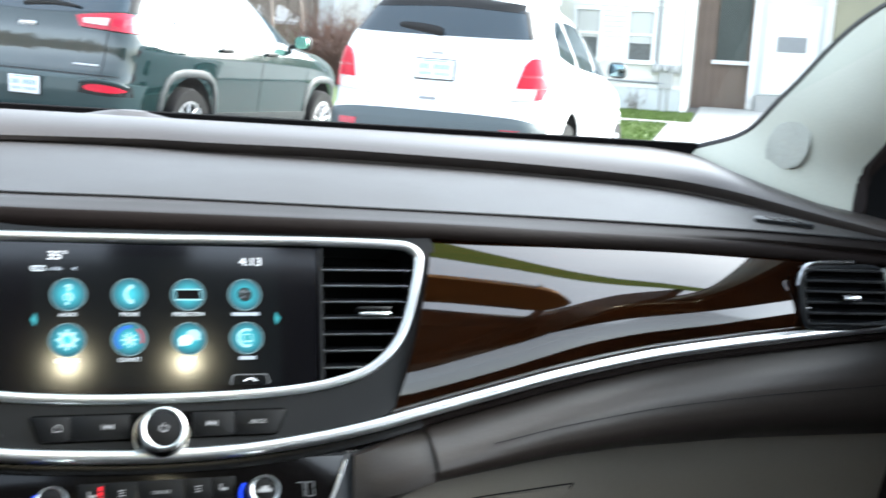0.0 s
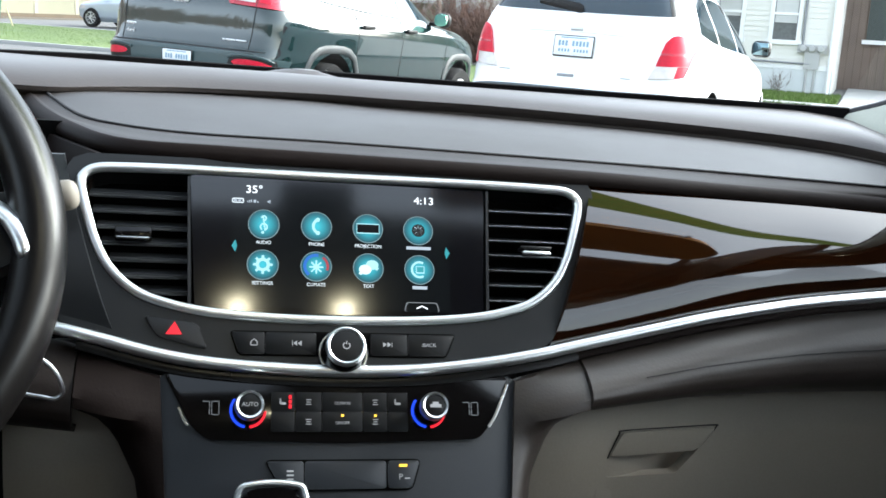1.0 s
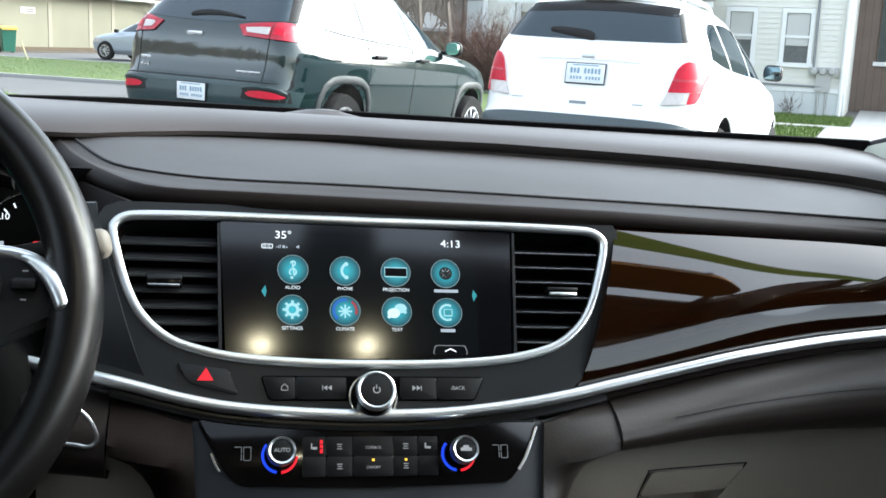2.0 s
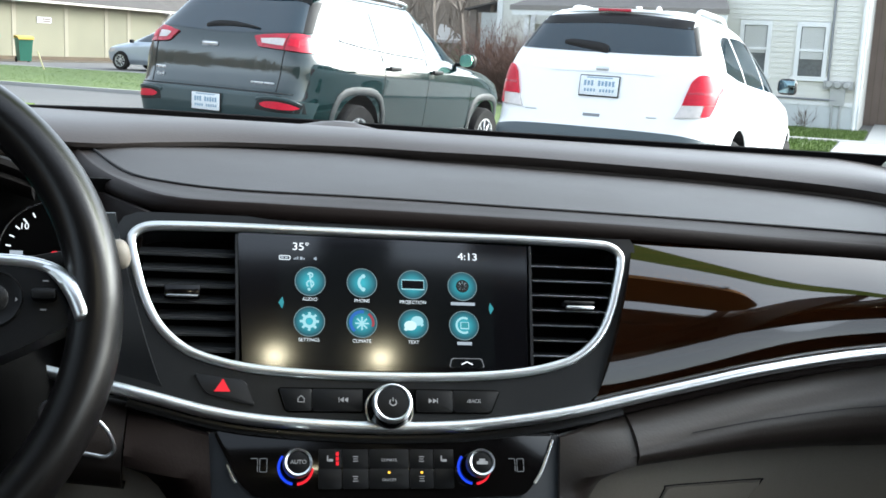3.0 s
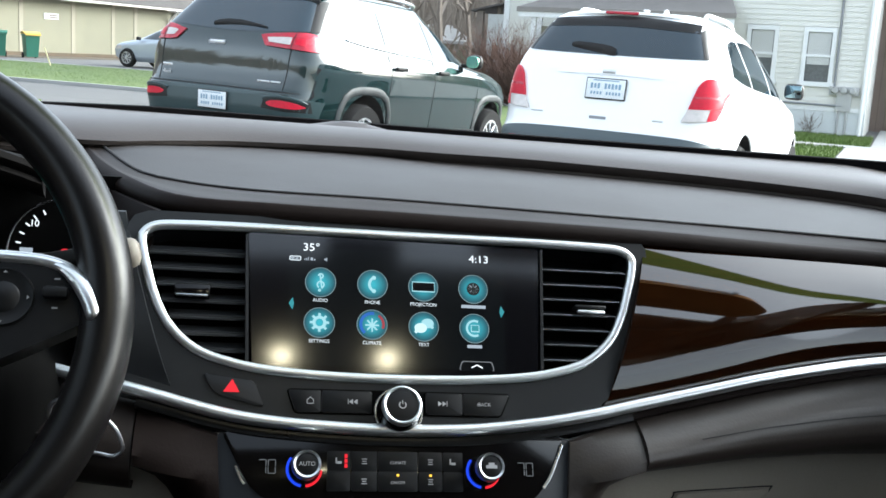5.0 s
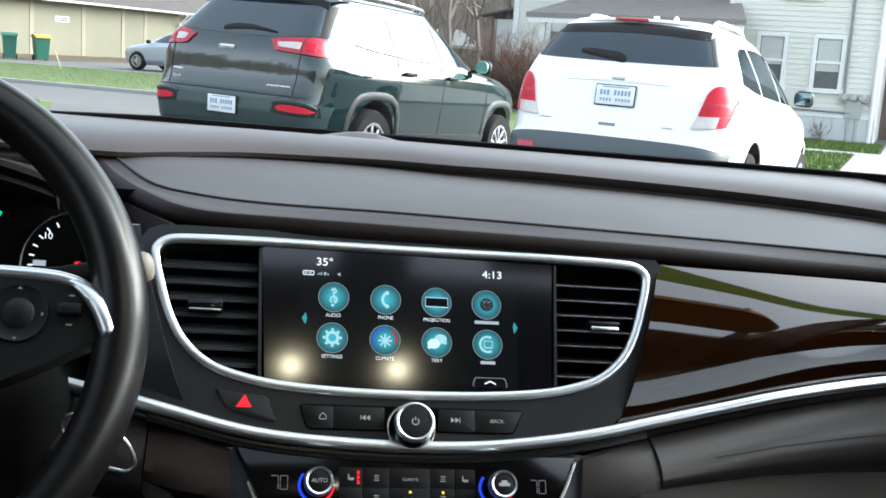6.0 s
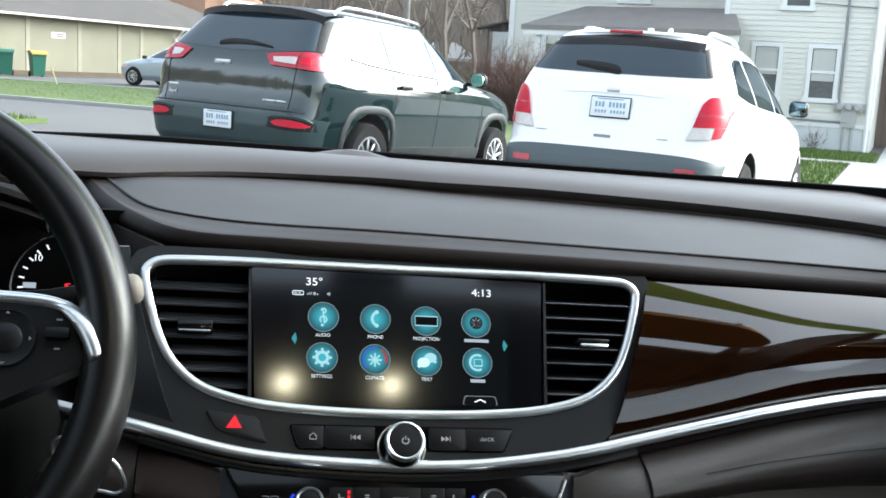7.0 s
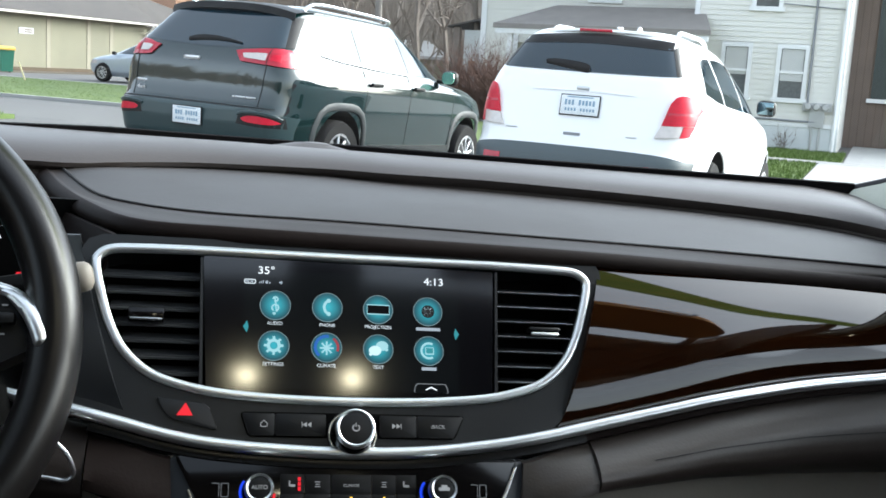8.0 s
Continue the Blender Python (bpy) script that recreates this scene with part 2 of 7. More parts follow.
def lathe(profile, n=32):
    """Turned round z: a profile of (radius, z)."""
    bm = bmesh.new()
    rings = []
    for r, z in profile:
        if r < 1e-6:
            rings.append([bm.verts.new((0, 0, z))])
        else:
            rings.append([bm.verts.new((r * math.cos(2 * math.pi * i / n), r * math.sin(2 * math.pi * i / n), z)) for i in range(n)])
    for a, b in zip(rings, rings[1:]):
        for i in range(n):
            q = [a[i % len(a)], a[(i + 1) % len(a)], b[(i + 1) % len(b)], b[i % len(b)]]
            q = [v for k, v in enumerate(q) if v not in q[:k]]
            if len(q) > 2:
                bm.faces.new(q)
    return bm


def words(name, text, size, material, parent, x, y, z, align="CENTER", sx=1.0, label=""):
    """Lettering as a thin mesh in the parent's plane."""
    cu = bpy.data.curves.new(name, "FONT")
    cu.body, cu.size, cu.extrude, cu.align_x, cu.align_y = text, size, 0.0001, align, "CENTER"
    tmp = new(name, cu)
    me = bpy.data.meshes.new_from_object(tmp.evaluated_get(bpy.context.evaluated_depsgraph_get()))
    bpy.data.objects.remove(tmp)
    me.materials.clear()
    me.materials.append(M[material])
    ob = new(name, me)
    ob.parent = parent
    ob.matrix_local = Matrix.Translation((x, y, z)) @ Matrix.Diagonal((sx, 1, 1, 1))
    if label:
        ob["label"] = label
    return ob


def interp(table, x):
    """Piecewise linear; rows of (x, a, b, ...)."""
    if x <= table[0][0]:
        return table[0][1:]
    for p, q in zip(table, table[1:]):
        if x <= q[0]:
            t = (x - p[0]) / (q[0] - p[0])
            return tuple(a + (b - a) * t for a, b in zip(p[1:], q[1:]))
    return table[-1][1:]


def rounded(pts, r, n=5):
    """An outline with its corners rounded by r."""
    out = []
    k = len(pts)
    for i in range(k):
        a, b, c = Vector(pts[i - 1]), Vector(pts[i]), Vector(pts[(i + 1) % k])
        ra = min(r, (a - b).length * 0.45, (c - b).length * 0.45)
        p, q = b + (a - b).normalized() * ra, b + (c - b).normalized() * ra
        for j in range(n + 1):
            t = j / n
            w = p * (1 - t) ** 2 + b * 2 * t * (1 - t) + q * t * t
            out.append((w.x, w.y))
    return out

# ---- the car's shell ----
ROOF = 1.42
shell = thing("car_cabin", "plain grey and beige cabin of the car round the camera", "car interior", CAR, kind="structure")
part("headliner", box(1.24, 1.83, 0.02, 0.005, (0, -0.48, ROOF + 0.01)), "headliner", shell)
part("floor_pan", box(1.60, 2.9, 0.02, 0, (0, 0.05, 0.22)), "leather_dark", shell)
part("rear_wall", box(1.60, 0.03, 0.80, 0, (0, -1.40, 0.61)), "leather_dark", shell)
rear_pane = part("rear_window", loft([[(-0.76, -1.40, 1.01), (0.76, -1.40, 1.01)], [(-0.62, -1.38, ROOF), (0.62, -1.38, ROOF)]]), "dim_tint", shell, "tinted rear window glass")
rear_pane.visible_shadow = False
part("firewall", box(1.60, 0.03, 0.80, 0, (0, 1.42, 0.62)), "hole", shell)
for s in (-1, 1):
    part("door_panel", box(0.04, 2.75, 0.81, 0.01, (s * 0.79, 0.03, 0.625)), "leather_dark", shell)
    for y0, y1, g in ((-0.30, 0.98, "tint"), (-1.02, -0.42, "privacy")):
        # Driver's and rear panes are tinted darker, out of view, to dim the cabin.
        sp_ = part("side_window", loft([[(s * 0.775, y0, 0.98), (s * 0.775, y1, 0.98)], [(s * 0.615, y0, ROOF), (s * 0.615, y1 - 0.45 * (y1 > 0), ROOF)]]), "dim_tint" if s < 0 and y1 > 0 else g, shell, "side window glass")
        sp_.visible_shadow = False
    part("roof_edge", loft([[(s * 0.600, y, ROOF + 0.002) for y in (0.50, 0.0, -1.38)], [(s * 0.650, y, ROOF - 0.018) for y in (0.56, 0.0, -1.38)], [(s * 0.668, y, ROOF - 0.060) for y in (0.66, 0.0, -1.38)], [(s * 0.676, y, ROOF - 0.100) for y in (0.72, 0.02, -1.38)]], 0.012, (s, 0, 0)), "headliner", shell, "cloth-covered roof edge over the door")
    part("centre_pillar", loft([[(s * 0.77, -0.42, 0.98), (s * 0.77, -0.30, 0.98)], [(s * 0.61, -0.42, ROOF), (s * 0.61, -0.30, ROOF)]], 0.03, (-s, 0, 0)), "pillar", shell)
    part("rear_pillar", loft([[(s * 0.77, -1.40, 0.98), (s * 0.77, -1.02, 0.98)], [(s * 0.61, -1.38, ROOF), (s * 0.61, -1.16, ROOF)]], 0.03, (-s, 0, 0)), "pillar", shell)

# windshield pillars: a rounded trim that runs from the dash corner up to the roof, with a small loudspeaker on the passenger's side
def pillar_rows(s):
    inner = smooth_path([(0.652, 1.205, 1.070), (0.655, 1.205, 1.086), (0.690, 1.150, 1.112), (0.705, 1.095, 1.165), (0.738, 1.005, 1.255), (0.733, 0.74, 1.326), (0.645, 0.42, ROOF)], 8)
    outer = smooth_path([(0.726, 1.000, 1.020), (0.730, 1.000, 1.036), (0.742, 1.010, 1.075), (0.747, 0.982, 1.115), (0.750, 0.90, 1.20), (0.722, 0.63, 1.335), (0.640, 0.36, ROOF)], 8)
    rows = []
    for k in range(9):
        t = k / 8
        bulge = math.sin(math.pi * t) * 0.014
        rows.append([Vector((s * (a.x + (b.x - a.x) * t - bulge), a.y + (b.y - a.y) * t - bulge, a.z + (b.z - a.z) * t)) for a, b in zip(inner, outer)])
    return rows


for s in (-1, 1):
    pil = thing("windshield_pillar", "light grey trim of a windshield pillar", "car trim", CAR, kind="structure")
    part("pillar_trim", loft(pillar_rows(s), 0.012, (s * 0.7, 0.7, 0)), "pillar", pil)
    edge = [Vector((p.x + s * 0.004, p.y + 0.006, p.z)) for p in pillar_rows(s)[0]]
    part("rubber_edge", sweep(edge, oval(0.0055, 0.0055, 8), (0, 0, 1)), "rubber", pil, "black rubber edge")
    outer = [Vector((p.x + s * 0.010, p.y - 0.004, p.z)) for p in pillar_rows(s)[-1][8:]]
    part("door_seal", sweep(outer, oval(0.014, 0.014, 8), (0, 0, 1)), "leather_dark", pil, "dark door seal")
    side_ = pillar_rows(s)[-1]
    # Out of view; black and made wide to darken a band in the walnut.
    part("door_frame", loft([side_, [Vector((p.x + s * 0.006, p.y - 0.20, p.z - 0.05)) for p in side_]], 0.015, (s, 0, 0)), "hole", pil, "wide black door frame, added for the walnut reflection")
    part("dash_end_cap", box(0.03, 0.22, 0.16, 0.012, (s * 0.770, 0.90, 0.985), 3), "button", pil, "black end cap of the dashboard")
    if s == 1:
        rr = pillar_rows(s)
        tgt = Vector((0.690, 1.080, 1.108))
        i_, j_ = min(((i, j) for i in range(1, 8) for j in range(3, 30)), key=lambda q: (rr[q[0]][q[1]] - tgt).length)
        c, u, v = rr[i_][j_], (rr[i_][j_ + 3] - rr[i_][j_ - 3]).normalized(), (rr[i_ + 1][j_] - rr[i_ - 1][j_]).normalized()
        nn = u.cross(v).normalized()
        nn = nn if nn.y < 0 else -nn
        v = nn.cross(u)
        mm = Matrix((u, v, nn)).transposed().to_4x4()
        mm.translation = c + nn * 0.001
        bm = slab(rounded([(-0.040, 0.004), (0.002, 0.037), (0.040, -0.002), (0.0, -0.036)], 0.024, 8), -0.012, 0.0026, 0.0012)
        part("speaker_grille", bm, "grille", pil, "rounded grey loudspeaker grille", mm)

def base_line(x):
    """Where the dash meets the windshield."""
    return Vector((x, 1.372 - 0.38 * x * x, 1.0855 + 0.016 * x * x))


ws = thing("windshield", "clear curved windshield with a black rim", "windshield", CAR, kind="structure")
XS = [-0.66 + 1.32 * i / 28 for i in range(29)]
top = [Vector((0.60 / 0.66 * x, 0.475 - 0.12 * x * x, ROOF)) for x in XS]
def glass_row(t):
    return [base_line(x) * (1 - t) + q * t + Vector((0.16 * x, 0.02, 0.03)) * math.sin(math.pi * t) for x, q in zip(XS, top)]


rows = [glass_row(i / 10) for i in range(11)]
pane = part("pane", loft(rows), "glass", ws)
pane.visible_shadow = False
def band_row(f):
    low, high = glass_row(0.53), glass_row(0.655)
    return [a + (b - a) * (f + (1 - f) * min(0.75, max(0.0, (a.x - 0.05) / 0.75))) + Vector((0, -0.004, -0.003)) for a, b in zip(low, high)]


band = part("shade_band", loft([band_row(0.0), band_row(0.5), band_row(1.0)]), "shade_green", ws, "green shade band at the top of the glass")
band.visible_shadow = False
part("black_rim", sweep([base_line(x) + Vector((0, -0.002, -0.006 * max(0.0, min(1.0, (-0.24 - x) / 0.16)))) for x in XS], [(0.004, -0.010), (0.004, 0.0020), (0.001, 0.0030), (-0.004, 0.0032), (-0.004, -0.010)], (0, 0, 1)), "hood", ws, "matt black rim along the glass")
part("header_rail", sweep([p + Vector((0, -0.03, -0.012)) for p in top], oval(0.05, 0.012, 10), (0, 0, 1)), "headliner", ws)

# passenger's sun visor, folded up
vis = thing("sun_visor", "brown cloth sun visor against the windshield top", "sun visor", CAR @ Matrix.Translation((0.395, 0.622, 1.347)) @ pose(0, 0, 0, -21, 0, 0))
part("visor_board", slab(rounded([(-0.22, -0.09), (0.19, -0.09), (0.215, 0.00), (0.14, 0.080), (-0.22, 0.085)], 0.035), -0.008, 0.008, 0.006), "visor", vis)
part("visor_rod", sweep([Vector((-0.21, 0.078, 0)), Vector((0.11, 0.078, 0)), Vector((0.125, 0.080, 0.012))], oval(0.004, 0.004, 8), (0, 0, 1)), "satin_chrome", vis)

mm_ = thing("mirror_mount", "black mirror mount at the top of the windshield", "mirror mount", CAR @ Matrix.Translation((0.035, 0.505, ROOF - 0.030)) @ pose(0, 0, 0, -20, 0, 0))
part("mount_body", box(0.095, 0.12, 0.035, 0.012, (0, 0, 0), 3), "button", mm_)

# overhead console with two lit map lamps
oh = thing("overhead_console", "beige overhead console with two lit map lamps", "map lamp", CAR)
part("console_body", box(0.30, 0.17, 0.022, 0.008, (0.025, 0.31, ROOF - 0.010)), "beige", oh)
for x in (-0.052, 0.099):
    lens = part("lamp_lens", lathe([(0.0, -0.0005), (0.009, 0.0), (0.0105, 0.003)], 20), "lamp", oh, "lit warm white lamp lens", Matrix.Translation((x, 0.314, ROOF - 0.0245)))
    # Emissive ring added round the lens to give its halo.
    part("lamp_reflector", lathe([(0.0105, 0.0012), (0.026, 0.0006), (0.027, 0.004)], 24), "halo", oh, "warm glowing ring for the lamp's halo", Matrix.Translation((x, 0.314, ROOF - 0.0245)))

# ---- dashboard ----
dash = thing("dashboard", "dark brown leather dashboard with gloss walnut and chrome trim", "dashboard", CAR)
A = [(-0.290, 1.155, 1.042), (-0.262, 1.060, 1.0335), (-0.225, 0.965, 1.0285), (-0.178, 0.900, 1.0240), (-0.1, 0.884, 1.0238), (0, 0.882, 1.0229), (0.2, 0.882, 1.0202), (0.342, 0.890, 1.0148), (0.459, 0.894, 1.0110), (0.589, 0.888, 1.0065), (0.715, 0.872, 1.002)]
B = [(-0.264, 1.150, 1.0535), (-0.22, 1.030, 1.0425), (-0.183, 0.993, 1.0385), (-0.119, 0.968, 1.0366), (0, 0.957, 1.037), (0.155, 0.940, 1.0362), (0.315, 0.929, 1.0342), (0.464, 0.920, 1.0310), (0.587, 0.903, 1.0285), (0.715, 0.878, 1.0245)]
C = [(-0.264, 1.150, 1.0535), (-0.204, 1.172, 1.0565), (-0.12, 1.198, 1.060), (0, 1.203, 1.0605), (0.089, 1.190, 1.0585), (0.209, 1.178, 1.057), (0.392, 1.150, 1.054), (0.541, 1.102, 1.049), (0.609, 1.042, 1.041), (0.659, 0.967, 1.032), (0.715, 0.885, 1.0215)]
N1 = 60
def resample(pts, n=N1):
    P = smooth_path(pts, 12)
    L = [0.0]
    for a, b in zip(P, P[1:]):
        L.append(L[-1] + (b - a).length)
    tab = [(l, *p) for l, p in zip(L, P)]
    return [Vector(interp(tab, L[-1] * i / n)) for i in range(n + 1)]


RA, RB, RC = resample(A), resample(B), resample(C)
# upper pad with a faint crown
rows = []
for k in range(11):
    t = k / 10
    rows.append([b * (1 - t) + c * t + Vector((0, 0, 0.004)) * math.sin(math.pi * t) * min(1.0, (c - b).length / 0.1) for b, c in zip(RB, RC)])
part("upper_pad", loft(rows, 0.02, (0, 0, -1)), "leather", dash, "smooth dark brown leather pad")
# brow: a rolled front edge under the seam
rows = []
for q in range(17):
    r = []
    for a, b in zip(RA, RB):
        k = min(1.0, (b - a).length / 0.03)
        up_, back = Vector((0, 0, 1)), Vector((b.x - a.x, b.y - a.y, 0)).normalized()
        path = [a + back * 0.006 * k + up_ * 0.001 * k, a + back * 0.001 * k, a + up_ * 0.0045 * k, a + back * 0.0035 * k + up_ * 0.0098 * k, a + back * 0.011 * k + up_ * 0.0124 * k, a * 0.55 + b * 0.45 + up_ * 0.0058 * k, b]
        t = q / 16 * 6
        i = min(5, int(t))
        r.append(smooth_path(path, 4)[min(24, int(round(t * 4)))])
    rows.append(r)
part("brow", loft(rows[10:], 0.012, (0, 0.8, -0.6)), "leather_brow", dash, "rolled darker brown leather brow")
# Lower rows take a darker leather: the brow's shade is put into colour.
part("brow_face", loft(rows[:11], 0.012, (0, 0.8, -0.6)), "leather_dark", dash, "front face of the brow, darkened for its shade")
part("pad_seam", sweep([b + Vector((0, 0, 0.0008)) for b in RB], oval(0.0016, 0.0012, 6), (0, 0, 1)), "seam", dash, "dark sewn seam")
# roll along the windshield
CX = C[1:]
FOLD = resample([(-0.76, 1.02, 1.062), (-0.60, 1.09, 1.060), (-0.40, 1.135, 1.056), (-0.264, 1.150, 1.0535)] + CX[:-1] + [(0.735, 0.84, 1.020)], 80)
rows = []
def roll_row(f, t):
    """From the fold up over the roll to the glass."""
    x = f.x
    d = base_line(max(-0.7, min(0.7, x)))
    flat = 1.0
    if x > 0.60:
        b = base_line(0.60)
        d = Vector(interp([(0.60, *b), (0.625, 0.656, 1.205, 1.086), (0.65, 0.682, 1.145, 1.067), (0.68, 0.702, 1.075, 1.051), (0.71, 0.724, 1.02, 1.044), (0.735, 0.748, 0.97, 1.040)], x))
        flat = max(0.45, 1 - (x - 0.60) / 0.18)
    if x < -0.60:
        k = min(1.0, (-0.60 - x) / 0.13)
        d = d * (1 - k) + Vector((-0.765, 0.98, 1.080)) * k
    prof = [(0.0, 0.004, -0.010), (0.0, -0.008, 0.0015), (0.0, -0.0140, 0.0070), (0.0, -0.0158, 0.0122), (0.05, -0.0118, 0.0178), (0.20, -0.003, 0.0202), (0.48, 0.0, 0.0128), (0.75, 0.0, 0.004), (1.0, -0.004, -0.0036), (1.0, 0.02, -0.010)]
    a, dy, dz = prof[t]
    # towards the driver the roll leans further back and meets the glass higher
    w = max(0.0, min(1.0, (0.22 - x) / 0.34))
    w = 0.72 * w * w * (3 - 2 * w)
    soft_prof = [(0.0, 0.004, -0.010), (0.0, -0.0115, -0.0030), (0.0, -0.0160, -0.0005), (0.0, -0.0168, 0.0035), (0.05, -0.0130, 0.0105), (0.20, -0.003, 0.0165), (0.48, 0.0, 0.0128), (0.75, 0.0, 0.0045), (1.0, -0.004, -0.0036), (1.0, 0.02, -0.010)]
    a, dy, dz = [p + (q - p) * w for p, q in zip((a, dy, dz), soft_prof[t])]
    return f * (1 - a) + d * a + Vector((0, dy * flat, dz * flat))


part("windshield_roll", loft([[roll_row(f, t) for f in FOLD] for t in range(10)], 0.012, (0, 0.2, -1)), "leather_lit", dash, "rolled brown leather edge under the windshield")
# small oval sensor lid on the roll
bm = lathe([(0.0, 0.0056), (0.25, 0.0054), (0.42, 0.0046), (0.60, 0.0028), (0.80, 0.0008), (1.0, -0.0010)], 36)
for v in bm.verts:
    v.co = Vector((v.co.x * 0.050, v.co.y * 0.026, v.co.z))
lid = part("sensor_lid", bm, "leather_lit", dash, "smooth low hump of the sensor lid", Matrix.Translation((0.004, 1.352, 1.0832)))
bm = lathe([(0.0, 0.0012), (0.8, 0.0010), (1.0, 0.0)], 28)
for v in bm.verts:
    v.co = Vector((v.co.x * 0.019, v.co.y * 0.006, v.co.z))
part("sensor_eye", bm, "sensor", lid, "small oval sensor window", Matrix.Translation((0.004, -0.007, 0.0046)) @ pose(0, 0, 0, 14, 0, 0))
# side window demister
dm = part("demister", slab(rounded([(-0.030, -0.009), (0.030, -0.011), (0.026, 0.008), (-0.026, 0.010)], 0.008), -0.002, 0.0015, 0.001), "slat", dash, "small black demister outlet", Matrix.Translation((0.592, 0.938, 1.0365)) @ pose(0, 0, 0, 5, 2, -20))
for i in range(3):
    part("demister_slat", box(0.003, 0.014, 0.002, 0.0006), "leather_lit", dm, "", Matrix.Translation((-0.013 + 0.013 * i, -0.001, 0.0018)) @ pose(0, 0, 0, 0, 0, 30))

# chrome strip that sweeps over the whole width
STRIP = [(-0.72, 0.915, 0.941), (-0.593, 0.89, 0.936), (-0.417, 0.869, 0.926), (-0.326, 0.849, 0.918), (-0.27, 0.836, 0.911), (-0.207, 0.819, 0.9015), (-0.178, 0.8145, 0.8955), (-0.141, 0.81, 0.887), (-0.105, 0.807, 0.8815), (-0.055, 0.805, 0.878), (0.0, 0.804, 0.8765), (0.058, 0.805, 0.878), (0.113, 0.808, 0.8835), (0.156, 0.812, 0.89), (0.19, 0.8165, 0.8965), (0.2652, 0.8253, 0.9108), (0.3169, 0.8316, 0.92), (0.4006, 0.8429, 0.9305), (0.4866, 0.8477, 0.9385), (0.5641, 0.8556, 0.9427), (0.686, 0.87, 0.9475)]
SP = smooth_path(STRIP, 6)
NP = Vector((0, -0.879, 0.477))
UP = Vector((0, 0.477, 0.879))
part("chrome_strip", sweep([p + NP * 0.004 for p in SP], [(0.0044 * math.cos(radians(q)), 0.0048 * math.sin(radians(q))) for q in range(0, 360, 24)], UP), "chrome", dash, "polished chrome strip")
part("strip_shadow_lip", sweep([p - NP * 0.001 - UP * 0.0078 for p in SP if abs(p.x) < 0.20], [(0.0, -0.004), (0.003, -0.0036), (0.0042, 0.0), (0.003, 0.0036), (-0.004, 0.004), (-0.004, -0.004)], UP), "lip", dash, "dull metal under-edge of the strip")

# Dark sweep stands in for the shadow under the chrome strip.
part("strip_groove", sweep([p - NP * 0.002 - UP * 0.0072 for p in SP if p.x > 0.15], oval(0.0036, 0.0034, 8), UP), "leather_dark", dash, "dark band for the shade under the strip")

# walnut panels between brow and strip
def even(table, x, w=0.07):
    """A table read with its kinks smoothed out."""
    rows_ = [interp(table, x + w * (i - 5) / 5) for i in range(11)]
    return [sum(c) / 11 for c in zip(*rows_)]


class LEAN:
    """How far the panel leans back: near-upright at the strip, more and more towards the brow."""
    T = (0, 0.15, 0.3, 0.45, 0.6, 0.75, 0.9, 1.0)
    COLS = [(0.17, 0.12, 0.30, 0.45, 0.54, 0.63, 0.75, 0.92, 1.04),
            (0.25, 0.10, 0.28, 0.44, 0.54, 0.63, 0.75, 0.92, 1.04),
            (0.37, 0.02, 0.12, 0.38, 0.60, 0.70, 0.78, 0.90, 1.00),
            (0.47, 0.02, 0.10, 0.30, 0.50, 0.62, 0.72, 0.82, 0.90),
            (0.72, 0.03, 0.11, 0.28, 0.46, 0.58, 0.68, 0.76, 0.82)]

    @classmethod
    def rise(cls, x, t):
        sl = even(cls.COLS, x)
        y = 0.0
        for t0, t1, a, b in zip(cls.T, cls.T[1:], sl, sl[1:]):
            if t <= t0:
                break
            q = min(t, t1)
            c = a + (b - a) * (q - t0) / (t1 - t0)
            y += (a + c) / 2 * (q - t0)
        return y


def wood_rows(s):
    xs = [0.165 + (0.72 - 0.165) * i / 40 for i in range(41)]
    st = [(p.x, p.y, p.z) for p in SP if p.x > 0]
    topc = [(0.165, 0.886, 1.0240), (0.215, 0.889, 1.0225), (0.342, 0.895, 1.0175), (0.459, 0.899, 1.0135), (0.589, 0.895, 1.0090), (0.74, 0.882, 1.004)]
    rows = []
    for k in range(25):
        t = k / 24
        r = []
        for x in xs:
            # the panel's left edge follows the fascia
            x0 = 0.1668 + (0.2145 - 0.1668) * t ** 0.80
            xx = x0 + (x - 0.165) * (0.72 - x0) / (0.72 - 0.165)
            lo2 = Vector((xx, *interp(st, xx))) + Vector((0, 0.004, 0.004))
            hi2 = Vector((xx, *even(topc, xx, 0.05)))
            k = (hi2.y - lo2.y) / (LEAN.rise(xx, 1.0) * (hi2.z - lo2.z))
            p = Vector((xx, lo2.y + k * LEAN.rise(xx, t) * (hi2.z - lo2.z), lo2.z + (hi2.z - lo2.z) * t))
            r.append(Vector((s * p.x, p.y, p.z)))
        rows.append(r)
    return rows


part("walnut_panel", loft(wood_rows(1), 0.006, (0, 1, 0)), "wood", dash, "high-gloss dark walnut panel")
part("driver_panel", loft([r[:4] for r in wood_rows(-1)], 0.006, (0, 1, 0)), "satin", dash, "dark plastic panel")

